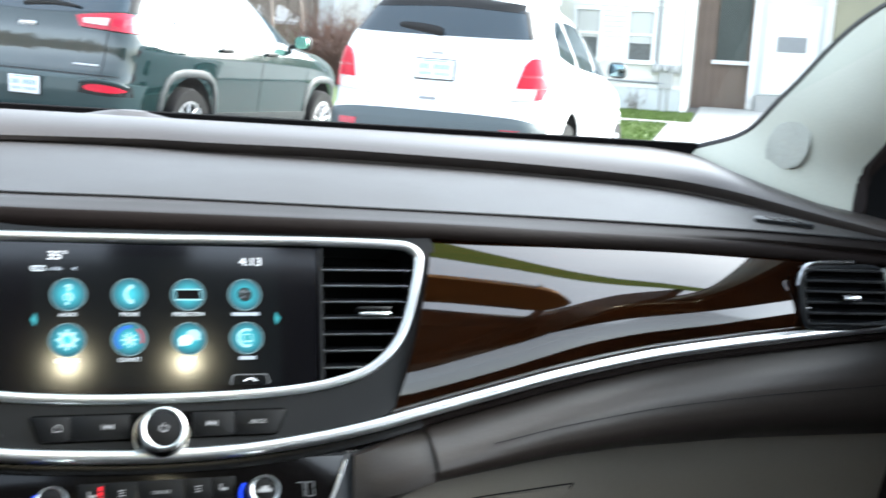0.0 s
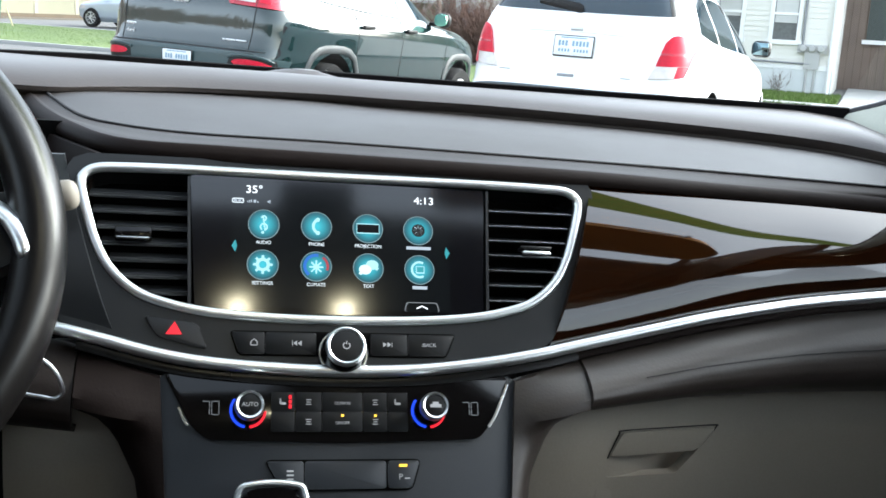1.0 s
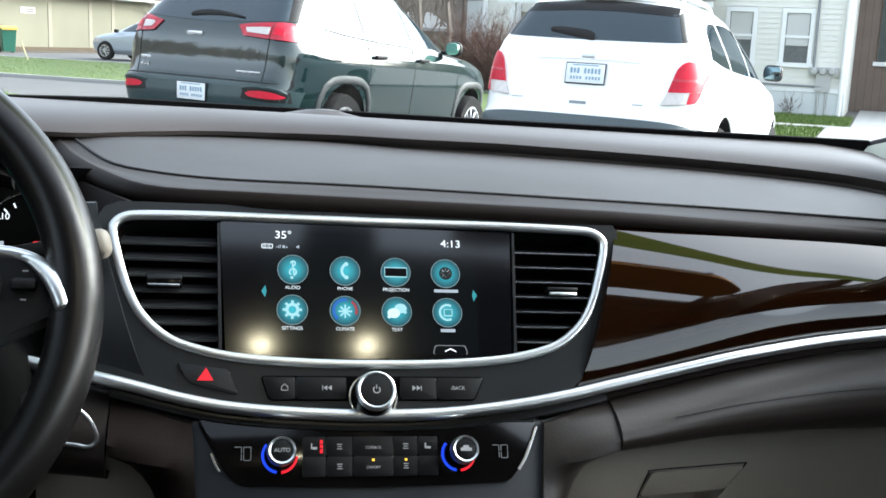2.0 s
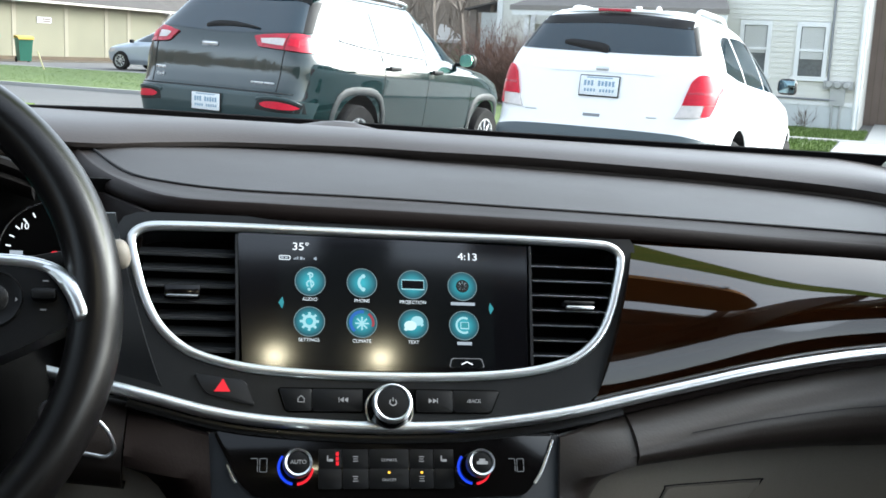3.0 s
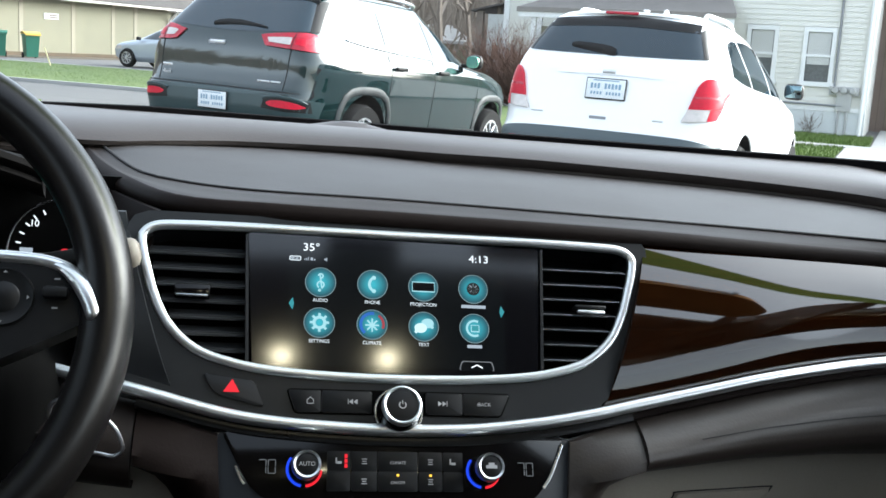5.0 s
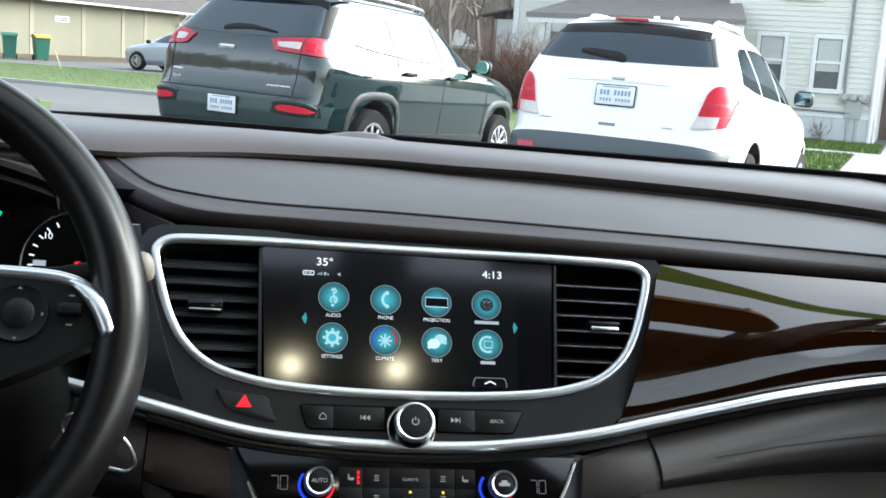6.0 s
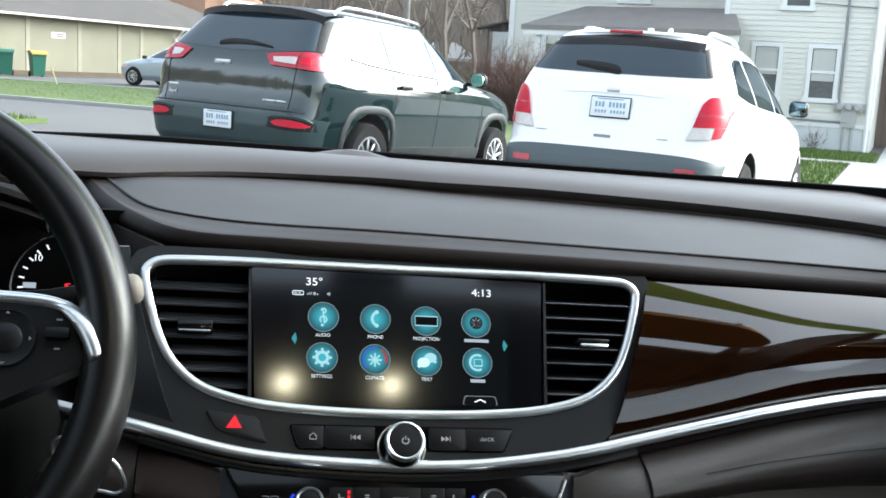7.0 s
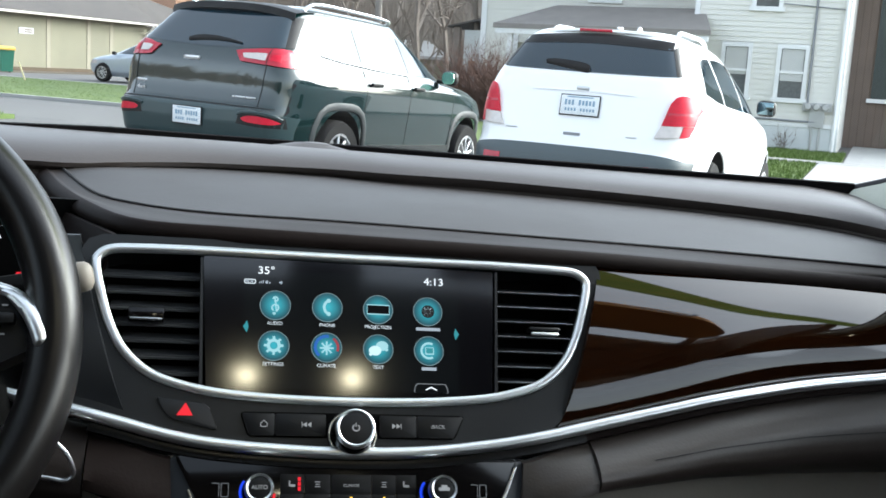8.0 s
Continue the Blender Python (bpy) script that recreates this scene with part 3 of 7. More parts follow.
# leather band and beige lower panels under the strip
def band_rows(s, x0, x1):
    xs = [x0 + (x1 - x0) * i / 40 for i in range(41)]
    st = [(p.x, p.y, p.z) for p in SP if p.x > 0]
    lowc = [(0.13, 0.784, 0.8400), (0.19, 0.808, 0.8450), (0.30, 0.837, 0.847), (0.40, 0.858, 0.8455), (0.52, 0.875, 0.842), (0.72, 0.897, 0.831)]
    rows = []
    for k in range(25):
        t = k / 24
        r = []
        for x in xs:
            a = Vector((x, *interp(st, x))) + Vector((0, 0.004, -0.010))
            b = Vector((x, *interp(lowc, x))) + Vector((0, 0, 0 if s > 0 else -0.018))
            p = a * (1 - t) + b * t + Vector((0, -interp([(0, 0), (0.1, 0.010), (0.2, 0.0185), (0.35, 0.0275), (0.5, 0.0325), (0.62, 0.0340), (0.74, 0.0310), (0.86, 0.0225), (1.0, 0.0)], t)[0], 0.002 * math.sin(math.pi * t)))
            r.append(Vector((s * p.x, p.y, p.z)))
        rows.append(r)
    rows.append([p + Vector((0, 0.03, 0.002)) for p in rows[-1]])
    return rows


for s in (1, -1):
    # Driver's side takes a darker leather: its shade is put into the colour.
    part("leather_band", loft(band_rows(s, 0.1955, 0.745), 0.01, (0, 1, 0)), "leather_lit" if s > 0 else "leather_brow", dash, "dark brown leather band")
    br = band_rows(s, 0.245, 0.745)
    part("band_stitch", sweep([p + Vector((0, -0.0006, 0.0004)) for p in br[10]], oval(0.0004, 0.0005, 6), (0, -1, 0)), "seam", dash, "fine sewn line")
    # wing beside the console
    st = [(p.x, p.y, p.z) for p in SP if p.x > 0]
    bend = [r[0] for r in band_rows(s, 0.1955, 0.745)]
    rows = []
    for k in range(25):
        t = k / 24
        zi = 0.872 - 0.172 * t
        xi = 0.1355 - 0.016 * t
        ya = 0.827 + 0.543 * (zi - 0.918)
        zo = 0.8865 - 0.1865 * t
        xo = interp([(-0.90, 0.1945), (-0.852, 0.1940), (-0.846, 0.1895), (-0.838, 0.1775), (-0.829, 0.1665), (-0.80, 0.150), (-0.75, 0.141), (-0.69, 0.133)], -zo)[0]
        q_ = (0.8865 - zo) / 0.0415
        end = bend[min(24, int(q_ * 24))]
        yo = end.y - 0.0005 if q_ <= 1 else bend[24].y - 0.11 * (t - 0.2225)
        r = []
        for j in range(9):
            q = j / 8
            x = xi + (xo - xi) * q
            z = zi + (zo - zi) * q
            y = ya + (yo - ya) * q - 0.007 * math.sin(math.pi * (0.15 + 0.85 * q)) 
            r.append(Vector((s * x, y, z)))
        r.append(Vector((s * (xo + 0.001), yo + 0.03, zo)))
        rows.append(r)
    # Lighter leather on the passenger's wing, darker on the driver's, for light and shade.
    part("console_wing", loft(rows, 0.008, (0, 1, 0)), "leather_lit" if s > 0 else "leather_dark", dash, "brown leather wing beside the console")
    part("wing_backing", box(0.05, 0.012, 0.055, 0.003, (s * 0.190, 0.838, 0.862)), "seam", dash)
    rows = [[Vector((s * x, 0.800 + 0.28 * max(0, min(x - 0.194, 0.2)) + 0.12 * max(0, x - 0.394) + 0.022 + dy, z)) for x in [0.10 + 0.65 * i / 30 for i in range(31)]] for z, dy in ((0.86, 0.012), (0.83, 0.0), (0.79, 0.004), (0.72, 0.016), (0.62, 0.05), (0.50, 0.12), (0.36, 0.22))]
    panel_ = part("lower_panel", loft(rows, 0.01, (0, 1, 0)), "beige", dash, "matt beige lower panel")
    lower = panel_ if s > 0 else lower

# glove box handle: a flap over a hollow that deepens to one side
HANDLE = Matrix.Translation((0.2963, 0.8547, 0.7899)) @ pose(0, 0, 0, 96, 0, 15.6)
hm = bpy.data.meshes.new("hollow")
hb = slab(rounded([(-0.0560, 0.0080), (0.0440, 0.0030), (0.0215, -0.0235), (-0.0600, -0.0170)], 0.005), -0.03, 0.02)
bmesh.ops.recalc_face_normals(hb, faces=hb.faces)
hb.to_mesh(hm)
hb.free()
hm.materials.append(M["beige"])
hollow = bpy.data.objects.new("hollow", hm)
scene.collection.objects.link(hollow)
hollow.parent = dash
hollow.matrix_local = HANDLE
outward = bmesh.new()
outward.from_mesh(lower.data)
bmesh.ops.recalc_face_normals(outward, faces=outward.faces)
outward.to_mesh(lower.data)
outward.free()
md = lower.modifiers.new("hollow", "BOOLEAN")
md.operation, md.object, md.solver = "DIFFERENCE", hollow, "EXACT"
bpy.context.view_layer.update()
cut_mesh = bpy.data.meshes.new_from_object(lower.evaluated_get(bpy.context.evaluated_depsgraph_get()))
lower.modifiers.clear()
lower.data = cut_mesh
bpy.data.objects.remove(hollow)
gb = part("glove_box_handle", slab(rounded([(-0.0510, 0.0258), (0.0556, 0.0200), (0.0376, -0.0008), (-0.0612, 0.0046)], 0.004), -0.002, 0.0026, 0.0016), "beige", dash, "beige glove box grip flap", HANDLE)
part("recess_edge", sweep(smooth_path([(-0.0615, 0.0020, 0.0004), (-0.0595, 0.0080, 0.0004), (-0.0535, 0.0240, 0.0004), (-0.0490, 0.0268, 0.0004), (0.0, 0.0246, 0.0004), (0.0530, 0.0218, 0.0004), (0.0568, 0.0196, 0.0004), (0.0480, 0.0085, 0.0004), (0.0420, 0.0015, 0.0004)], 6), oval(0.0007, 0.0006, 6), (0, 0, 1)), "seam", gb, "dark joint round the handle")
part("hollow_floor", loft([[Vector((x, y, -0.0015 - 0.024 * max(0, min(1, (x + 0.055) / 0.08)) ** 1.6)) for x in [-0.066 + 0.118 * i / 16 for i in range(17)]] for y in (0.016, -0.048)], 0.003, (0, 0, -1)), "beige", gb, "beige hollow behind the flap")

# ---- the centre stack, in the plane of the screen: x right, y up the slope, z towards the seats ----
STACK = CAR @ Matrix(((1, 0, 0, 0), (0, 0.477, -0.879, 0.827), (0, 0.879, 0.477, 0.918), (0, 0, 0, 1)))
def v_of(z):
    return (z - 0.918) / 0.879


stack = thing("center_stack", "charcoal center stack with a chrome-framed touchscreen, vents and knobs", "center console", STACK)
HALF = [(0.0, 0.1112), (0.06, 0.1114), (0.12, 0.1114), (0.170, 0.1105), (0.190, 0.1088), (0.1985, 0.1025), (0.1990, 0.094), (0.1945, 0.076), (0.1865, 0.0515), (0.1745, 0.0300), (0.1550, 0.0130), (0.130, 0.0038), (0.098, -0.0020), (0.05, -0.0052), (0.0, -0.0060)]
RING = smooth_path([(x, y, 0) for x, y in HALF] + [(-x, y, 0) for x, y in HALF[-2:0:-1]], 5, True)
INNER = [(p.x * 0.991, 0.053 + (p.y - 0.053) * 0.972) for p in RING]
# fascia: a charcoal plate with the framed opening cut out
outer = rounded([(-0.2125, 0.122), (0.2170, 0.122), (0.2040, 0.045), (0.1680, -0.026), (0.10, -0.042), (0.0, -0.048), (-0.10, -0.042), (-0.158, -0.029), (-0.2125, -0.015)], 0.02, 6)
bm = bmesh.new()
def ring_pts(poly, c, n=180):
    """The outline met by rays from c, one every two degrees."""
    out = []
    for i in range(n):
        d = Vector((math.cos(2 * math.pi * i / n), math.sin(2 * math.pi * i / n)))
        best = 0
        for a, b in zip(poly, poly[1:] + poly[:1]):
            a, e = Vector(a) - c, Vector(b) - Vector(a)
            den = d.x * e.y - d.y * e.x
            if abs(den) > 1e-12:
                s = (a.x * e.y - a.y * e.x) / den
                q = (a.x * d.y - a.y * d.x) / den
                if s > 0 and -1e-6 <= q <= 1 + 1e-6:
                    best = max(best, s)
        out.append(c + d * best)
    return out


cc = Vector((0, 0.05))
ro, ri = ring_pts(outer, cc), ring_pts(INNER, cc)
lv = [[bm.verts.new((p.x, p.y, z)) for p in r] for r, z in ((ro, -0.012), (ro, 0.0), (ri, 0.0), (ri, -0.035))]
for a, b in zip(lv, lv[1:]):
    for i in range(180):
        bm.faces.new((a[i], a[(i + 1) % 180], b[(i + 1) % 180], b[i]))
part("fascia", bm, "satin", stack, "charcoal satin fascia", smooth=False)
part("vent_box", slab([(p.x, p.y) for p in ri], -0.036, -0.030), "hole", stack)
part("chrome_frame", sweep(RING, [(0.0028, -0.002)] + [(-0.0008 + 0.0037 * math.copysign(abs(math.cos(radians(q))) ** 0.8, math.cos(radians(q))), 0.0030 * math.sin(radians(q))) for q in range(0, 181, 20)] + [(-0.0045, -0.004)], (0, 0, 1), True), "chrome", stack, "polished chrome frame")
# lower console plate under the strip
part("console_plate", slab(rounded([(-0.138, -0.049), (0.138, -0.049), (0.120, -0.30), (-0.120, -0.30)], 0.01), -0.012, -0.001, 0.001), "console_satin", stack, "charcoal lower plate")

# vents: slats and a thumb tab
def vent(s):
    v = part("air_vent", slab([(s * 0.1175, -0.002), (s * 0.1215, 0.106), (s * 0.1195, 0.106), (s * 0.1150, -0.002)][::s], -0.030, 0.001), "slat", stack, "side wall of an air vent")
    tab = [(q[1], q[0]) for q in HALF[6:][::-1]]
    for i in range(8):
        y = 0.0035 + 0.0128 * i
        xo = interp(tab, y)[0] - 0.004
        xi = 0.1160 + 0.0038 * y / 0.1
        if xo - xi < 0.008:
            continue
        sl = box(xo - xi, 0.0016, 0.016, 0.0006, (0, 0, 0), 1)
        # Left slats get a lit tone; right ones a bright edge for their glint.
        part("slat", sl, "slat" if s > 0 else "slat_lit", v, "", Matrix.Translation((s * (xo + xi) / 2, y, -0.010)) @ pose(0, 0, 0, 26 if s > 0 else 40, 0, 0))
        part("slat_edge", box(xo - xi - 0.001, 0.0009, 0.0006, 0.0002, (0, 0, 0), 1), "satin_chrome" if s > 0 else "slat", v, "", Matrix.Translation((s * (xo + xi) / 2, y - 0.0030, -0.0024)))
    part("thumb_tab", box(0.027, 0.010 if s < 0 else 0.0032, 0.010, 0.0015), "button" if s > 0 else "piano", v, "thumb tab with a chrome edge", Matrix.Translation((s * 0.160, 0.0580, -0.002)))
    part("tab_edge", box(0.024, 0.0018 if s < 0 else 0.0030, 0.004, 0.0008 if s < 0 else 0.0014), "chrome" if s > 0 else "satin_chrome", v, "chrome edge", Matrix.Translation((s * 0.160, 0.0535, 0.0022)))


vent(1)
vent(-1)

# touchscreen
scr = thing("touchscreen", "glossy black touchscreen showing eight round teal icons", "touchscreen", STACK @ Matrix.Translation((0, 0, 0.0005)))
part("glass", slab(rounded([(-0.1195, 0.1075), (0.1175, 0.1058), (0.1125, -0.0028), (-0.1125, -0.0028)], 0.003), -0.004, 0.0008), "screen", scr, "glossy black glass", smooth=False)
part("display", slab([(-0.0875, 0.0975), (0.0875, 0.0975), (0.0855, 0.0015), (-0.0855, 0.0015)], 0.0008, 0.00095), "lit_black", scr, "faintly lit display area", smooth=False)
Z1 = 0.0011
def disc(r, n=36):
    return [(r * math.cos(2 * math.pi * i / n), r * math.sin(2 * math.pi * i / n)) for i in range(n)]


ICONS = [("AUDIO", -0.0622), ("PHONE", -0.0210), ("PROJECTION", 0.0200), ("", 0.0610)], [("SETTINGS", -0.0625), ("CLIMATE", -0.0212), ("TEXT", 0.0200), ("", 0.0612)]
def icon(kind, x, y):
    ic = part("icon", slab(disc(0.0122), 0, 0.0002), "icon_ring", scr, "round teal icon", Matrix.Translation((x, y, Z1)), smooth=False)
    part("icon_disc", slab(disc(0.0116), 0.0002, 0.0004), "teal_disc", ic, smooth=False)
    z = 0.0006
    def bar(sx, sy, px_, py_, m="teal_light", rot=0):
        part("icon_mark", slab([(-sx / 2, -sy / 2), (sx / 2, -sy / 2), (sx / 2, sy / 2), (-sx / 2, sy / 2)], 0, 0.0001), m, ic, "", Matrix.Translation((px_, py_, z)) @ pose(0, 0, 0, 0, 0, rot), smooth=False)
    def dot(r, px_, py_, m="teal_light", sx=1.0):
        part("icon_mark", slab([(a * sx, b) for a, b in disc(r, 20)], 0, 0.0001), m, ic, "", Matrix.Translation((px_, py_, z)), smooth=False)
    def arc(r, a0, a1, w, m="teal_light", cx=0, cy=0):
        pth = [Vector((cx + r * math.cos(radians(a)), cy + r * math.sin(radians(a)), z)) for a in range(a0, a1 + 1, 15)]
        part("icon_mark", sweep(pth, [(-w, 0), (w, 0), (w, 0.0001), (-w, 0.0001)], (0, 0, 1)), m, ic, smooth=False)
    if kind == "AUDIO":
        arc(0.0026, -60, 240, 0.0006, cy=-0.0022)
        bar(0.0011, 0.0125, 0.0002, 0.0008, rot=8)
        arc(0.0018, -90, 180, 0.0006, cy=0.0050)
        dot(0.0012, -0.0008, -0.0068)
    elif kind == "PHONE":
        arc(0.0062, 120, 240, 0.0011, cx=0.0036)
        dot(0.0017, 0.0010, 0.0055)
        dot(0.0017, 0.0010, -0.0055)
    elif kind == "PROJECTION":
        bar(0.0185, 0.0086, 0, -0.0002, "teal_light")
        part("icon_mark", slab([(-0.0088, -0.0036), (0.0088, -0.0036), (0.0088, 0.0032), (-0.0088, 0.0032)], 0, 0.0001), "screen", ic, "", Matrix.Translation((0, 0, z + 0.0002)), smooth=False)
    elif kind == "NAV":
        dot(0.0054, 0, 0, "button")
        for a in range(0, 360, 45):
            bar(0.0024, 0.0010, 0.0030 * math.cos(radians(a)), 0.0030 * math.sin(radians(a)), "dim_glow" if a % 90 else "icon_ring", a)
    elif kind == "SETTINGS":
        arc(0.0042, 0, 360, 0.0012)
        for a in range(0, 360, 45):
            bar(0.0026, 0.0020, 0.0062 * math.cos(radians(a)), 0.0062 * math.sin(radians(a)), rot=a)
    elif kind == "CLIMATE":
        arc(0.0090, 80, 230, 0.0012, "icon_blue")
        arc(0.0090, -20, 65, 0.0010, "icon_red")
        for a in (0, 45, 90, 135):
            bar(0.0110, 0.0013, 0, -0.0006, rot=a)
    elif kind == "TEXT":
        dot(0.0040, 0.0030, 0.0026, sx=1.25)
        bar(0.0024, 0.0024, 0.0066, -0.0004, rot=45)
        z = 0.0008
        dot(0.0040, -0.0026, -0.0014, "bubble", 1.25)
        bar(0.0024, 0.0024, -0.0062, -0.0044, "bubble", 45)
    else:
        arc(0.0062, 60, 300, 0.0009)
        bar(0.0070, 0.0060, 0.0005, -0.0002, "teal_light")
        part("icon_mark", slab([(-0.0028, -0.0022), (0.0028, -0.0022), (0.0028, 0.0022), (-0.0028, 0.0022)], 0, 0.0001), "teal", ic, "", Matrix.Translation((0.0005, 0, z + 0.0002)), smooth=False)


for row, y in zip(ICONS, (v_of(0.978) + 0.0005, v_of(0.9495))):
    for k, (text, x) in enumerate(row):
        icon(text or ("NAV" if y > 0.05 else "CALL"), x, y)
        if text:
            words("caption", text, 0.0039, "caption_glow", scr, x, y - 0.0148, Z1, sx=0.95)
        else:
            part("caption", slab([(-0.010 if y > 0.05 else -0.006, -0.0013), (0.010 if y > 0.05 else 0.006, -0.0013), (0.010 if y > 0.05 else 0.006, 0.0013), (-0.010 if y > 0.05 else -0.006, 0.0013)], 0, 0.0001), "dim_glow", scr, "small white caption bar", Matrix.Translation((x, y - 0.0148, Z1)), smooth=False)
words("temperature", "35°", 0.0090, "white_glow", scr, -0.0700, v_of(1.0035), Z1, sx=1.1)
words("clock", "4:13", 0.0088, "white_glow", scr, 0.0664, v_of(1.0008), Z1, sx=1.12)
yst = v_of(0.9952)
part("status_mark", sweep([Vector((-0.0825 + p[0], yst + p[1], Z1)) for p in rounded([(-0.0042, -0.0016), (0.0042, -0.0016), (0.0042, 0.0016), (-0.0042, 0.0016)], 0.0010)], [(-0.0004, 0), (0.0004, 0), (0.0004, 0.0001), (-0.0004, 0.0001)], (0, 0, 1), True), "caption_glow", scr, "small outlined status mark", smooth=False)
for x, w, h in ((-0.0845, 0.0026, 0.0014), (-0.0812, 0.0022, 0.0014), (-0.0750, 0.0008, 0.0012), (-0.0736, 0.0008, 0.0019), (-0.0722, 0.0008, 0.0026), (-0.0695, 0.0020, 0.0024), (-0.0672, 0.0010, 0.0014), (-0.0590, 0.0012, 0.0014), (-0.0578, 0.0009, 0.0028)):
    part("status_mark", slab([(-w / 2, 0), (w / 2, 0), (w / 2, h), (-w / 2, h)], 0, 0.0001), "dim_glow", scr, "", Matrix.Translation((x, yst - (0.0013 if x < -0.060 and x > -0.08 else h / 2), Z1)), smooth=False)
for s in (-1, 1):
    part("page_arrow", slab([(0, 0.0050), (s * 0.0030, 0.0), (0, -0.0050), (s * -0.0012, 0.0)][::s], 0, 0.0001), "teal", scr, "teal page arrow", Matrix.Translation((s * 0.0836, v_of(0.9625), Z1)), smooth=False)
part("menu_tab", slab(rounded([(-0.0145, -0.0040), (0.0145, -0.0040), (0.0125, 0.0036), (-0.0125, 0.0036)], 0.002), 0, 0.0001), "seg", scr, "grey menu tab", Matrix.Translation((0.0625, 0.0055, Z1)), smooth=False)
part("menu_tab_face", slab(rounded([(-0.0135, -0.0040), (0.0135, -0.0040), (0.0117, 0.0028), (-0.0117, 0.0028)], 0.002), 0.0001, 0.0003), "lit_black", scr, "", Matrix.Translation((0.0625, 0.0055, Z1)), smooth=False)
part("menu_arrow", slab([(-0.0045, -0.0012), (0, 0.0010), (0.0045, -0.0012), (0.0045, -0.0002), (0, 0.0020), (-0.0045, -0.0002)], 0.0003, 0.0005), "white_glow", scr, "", Matrix.Translation((0.0625, 0.0045, Z1)), smooth=False)

# knob
def knob(name, x, y, z, r, label, parent=None, mark=None):
    k = part(name, lathe([(r * 1.06, -0.004), (r * 1.06, 0.005), (r * 1.02, 0.008), (r * 0.95, 0.012), (r * 0.90, 0.024), (r * 0.86, 0.0255)], 40), "piano", parent or stack, label, Matrix.Translation((x, y, z)))
    part("knob_ring", lathe([(r * 0.92, 0.0165), (r * 0.950, 0.0175), (r * 0.92, 0.0245), (r * 0.86, 0.0272), (r * 0.74, 0.0266), (r * 0.70, 0.024)], 40), "chrome", k, "knurled chrome ring")
    part("knob_face", lathe([(0, 0.0260), (r * 0.66, 0.0260), (r * 0.74, 0.0254)], 40), "button", k, "matt black face")
    return k


kb = part("volume_knob", lathe([(0.0178, -0.004), (0.0178, 0.003), (0.0174, 0.005), (0.0162, 0.013), (0.0150, 0.0185), (0.0140, 0.0195)], 48), "piano", stack, "black volume knob with a chrome ring", Matrix.Translation((-0.0004, v_of(0.8965) - 0.0082, 0.0)) @ pose(0, 0, 0, -5, 0, 0))
part("base_ring", lathe([(0.0178, 0.0004), (0.0191, 0.0008), (0.0191, 0.0022), (0.0184, 0.0030), (0.0174, 0.0030)], 48), "satin_chrome", kb, "thin chrome foot ring")
kr = lathe([(0.0154, 0.0160), (0.0157, 0.0166), (0.0154, 0.0190), (0.0147, 0.0206), (0.0136, 0.0212), (0.0126, 0.0206), (0.0122, 0.0190)], 96)
for v in kr.verts:
    if v.co.z < 0.0200 and round((math.atan2(v.co.y, v.co.x) + math.pi) / (2 * math.pi) * 96) % 2:
        v.co.x *= 0.975
        v.co.y *= 0.975
part("knob_ring", kr, "chrome", kb, "knurled chrome ring")
part("knob_face", lathe([(0, 0.0204), (0.0118, 0.0204), (0.0130, 0.0200)], 40), "button", kb, "matt black face")
arcp = [Vector((0.0025 * math.cos(radians(a)), 0.0025 * math.sin(radians(a)), 0.0206)) for a in range(-235, 56, 15)]
part("power_mark", sweep(arcp, [(-0.0004, 0), (0.0004, 0), (0.0004, 0.0002), (-0.0004, 0.0002)], (0, 0, 1)), "legend", kb, smooth=False)
part("power_mark", box(0.0006, 0.0028, 0.0003, 0, (0, 0.0022, 0.0208)), "legend", kb, smooth=False)
# button bar
yb = v_of(0.8955)
bar_o = rounded([(-0.0865, 0.0095), (0.0895, 0.0095), (0.0810, -0.0098), (-0.0800, -0.0098)], 0.004)
bb = part("button_bar", slab(bar_o, -0.002, 0.0004, 0.0003), "hole", stack, "recessed row of black buttons", Matrix.Translation((0, yb, 0)))
for xs_, mark in (((-0.0850, -0.0600, -0.0600, -0.0790), "home"), ((-0.0595, -0.021, -0.021, -0.0595), "prev"), ((0.021, 0.0500, 0.0500, 0.021), "next"), ((0.0505, 0.0880, 0.0800, 0.0505), "back")):
    a, b, c, d = xs_
    bt = part("button", slab(rounded([(a, 0.0083), (b, 0.0083), (c, -0.0086), (d, -0.0086)], 0.002), 0.0003, 0.0018, 0.0007), "button", bb, "black push button")
    cx = {"home": -0.0680, "prev": -0.0350, "next": 0.0335, "back": 0.0670}[mark]
    z = 0.0020
    if mark == "back":
        words("legend", "‹BACK", 0.0040, "legend", bt, cx, 0, z)
    elif mark == "home":
        part("legend", sweep([Vector(p) for p in ((-0.0024, -0.002, z), (-0.0024, 0.0006, z), (0, 0.0028, z), (0.0024, 0.0006, z), (0.0024, -0.002, z), (-0.0024, -0.002, z))], [(-0.0003, 0), (0.0003, 0), (0.0003, 0.0002), (-0.0003, 0.0002)], (0, 0, 1)), "legend", bt, "", Matrix.Translation((cx, 0, 0)), smooth=False)
    else:
        s = 1 if mark == "next" else -1
        for q in (-0.0028, 0.0006):
            part("legend", slab([(0, 0.0020), (s * 0.0030, 0), (0, -0.0020)][::-s], z - 0.0001, z + 0.0001), "legend", bt, "", Matrix.Translation((cx + s * q, 0, 0)), smooth=False)
        part("legend", box(0.0005, 0.0040, 0.0002, 0, (cx + s * 0.0042, 0, z)), "legend", bt, smooth=False)
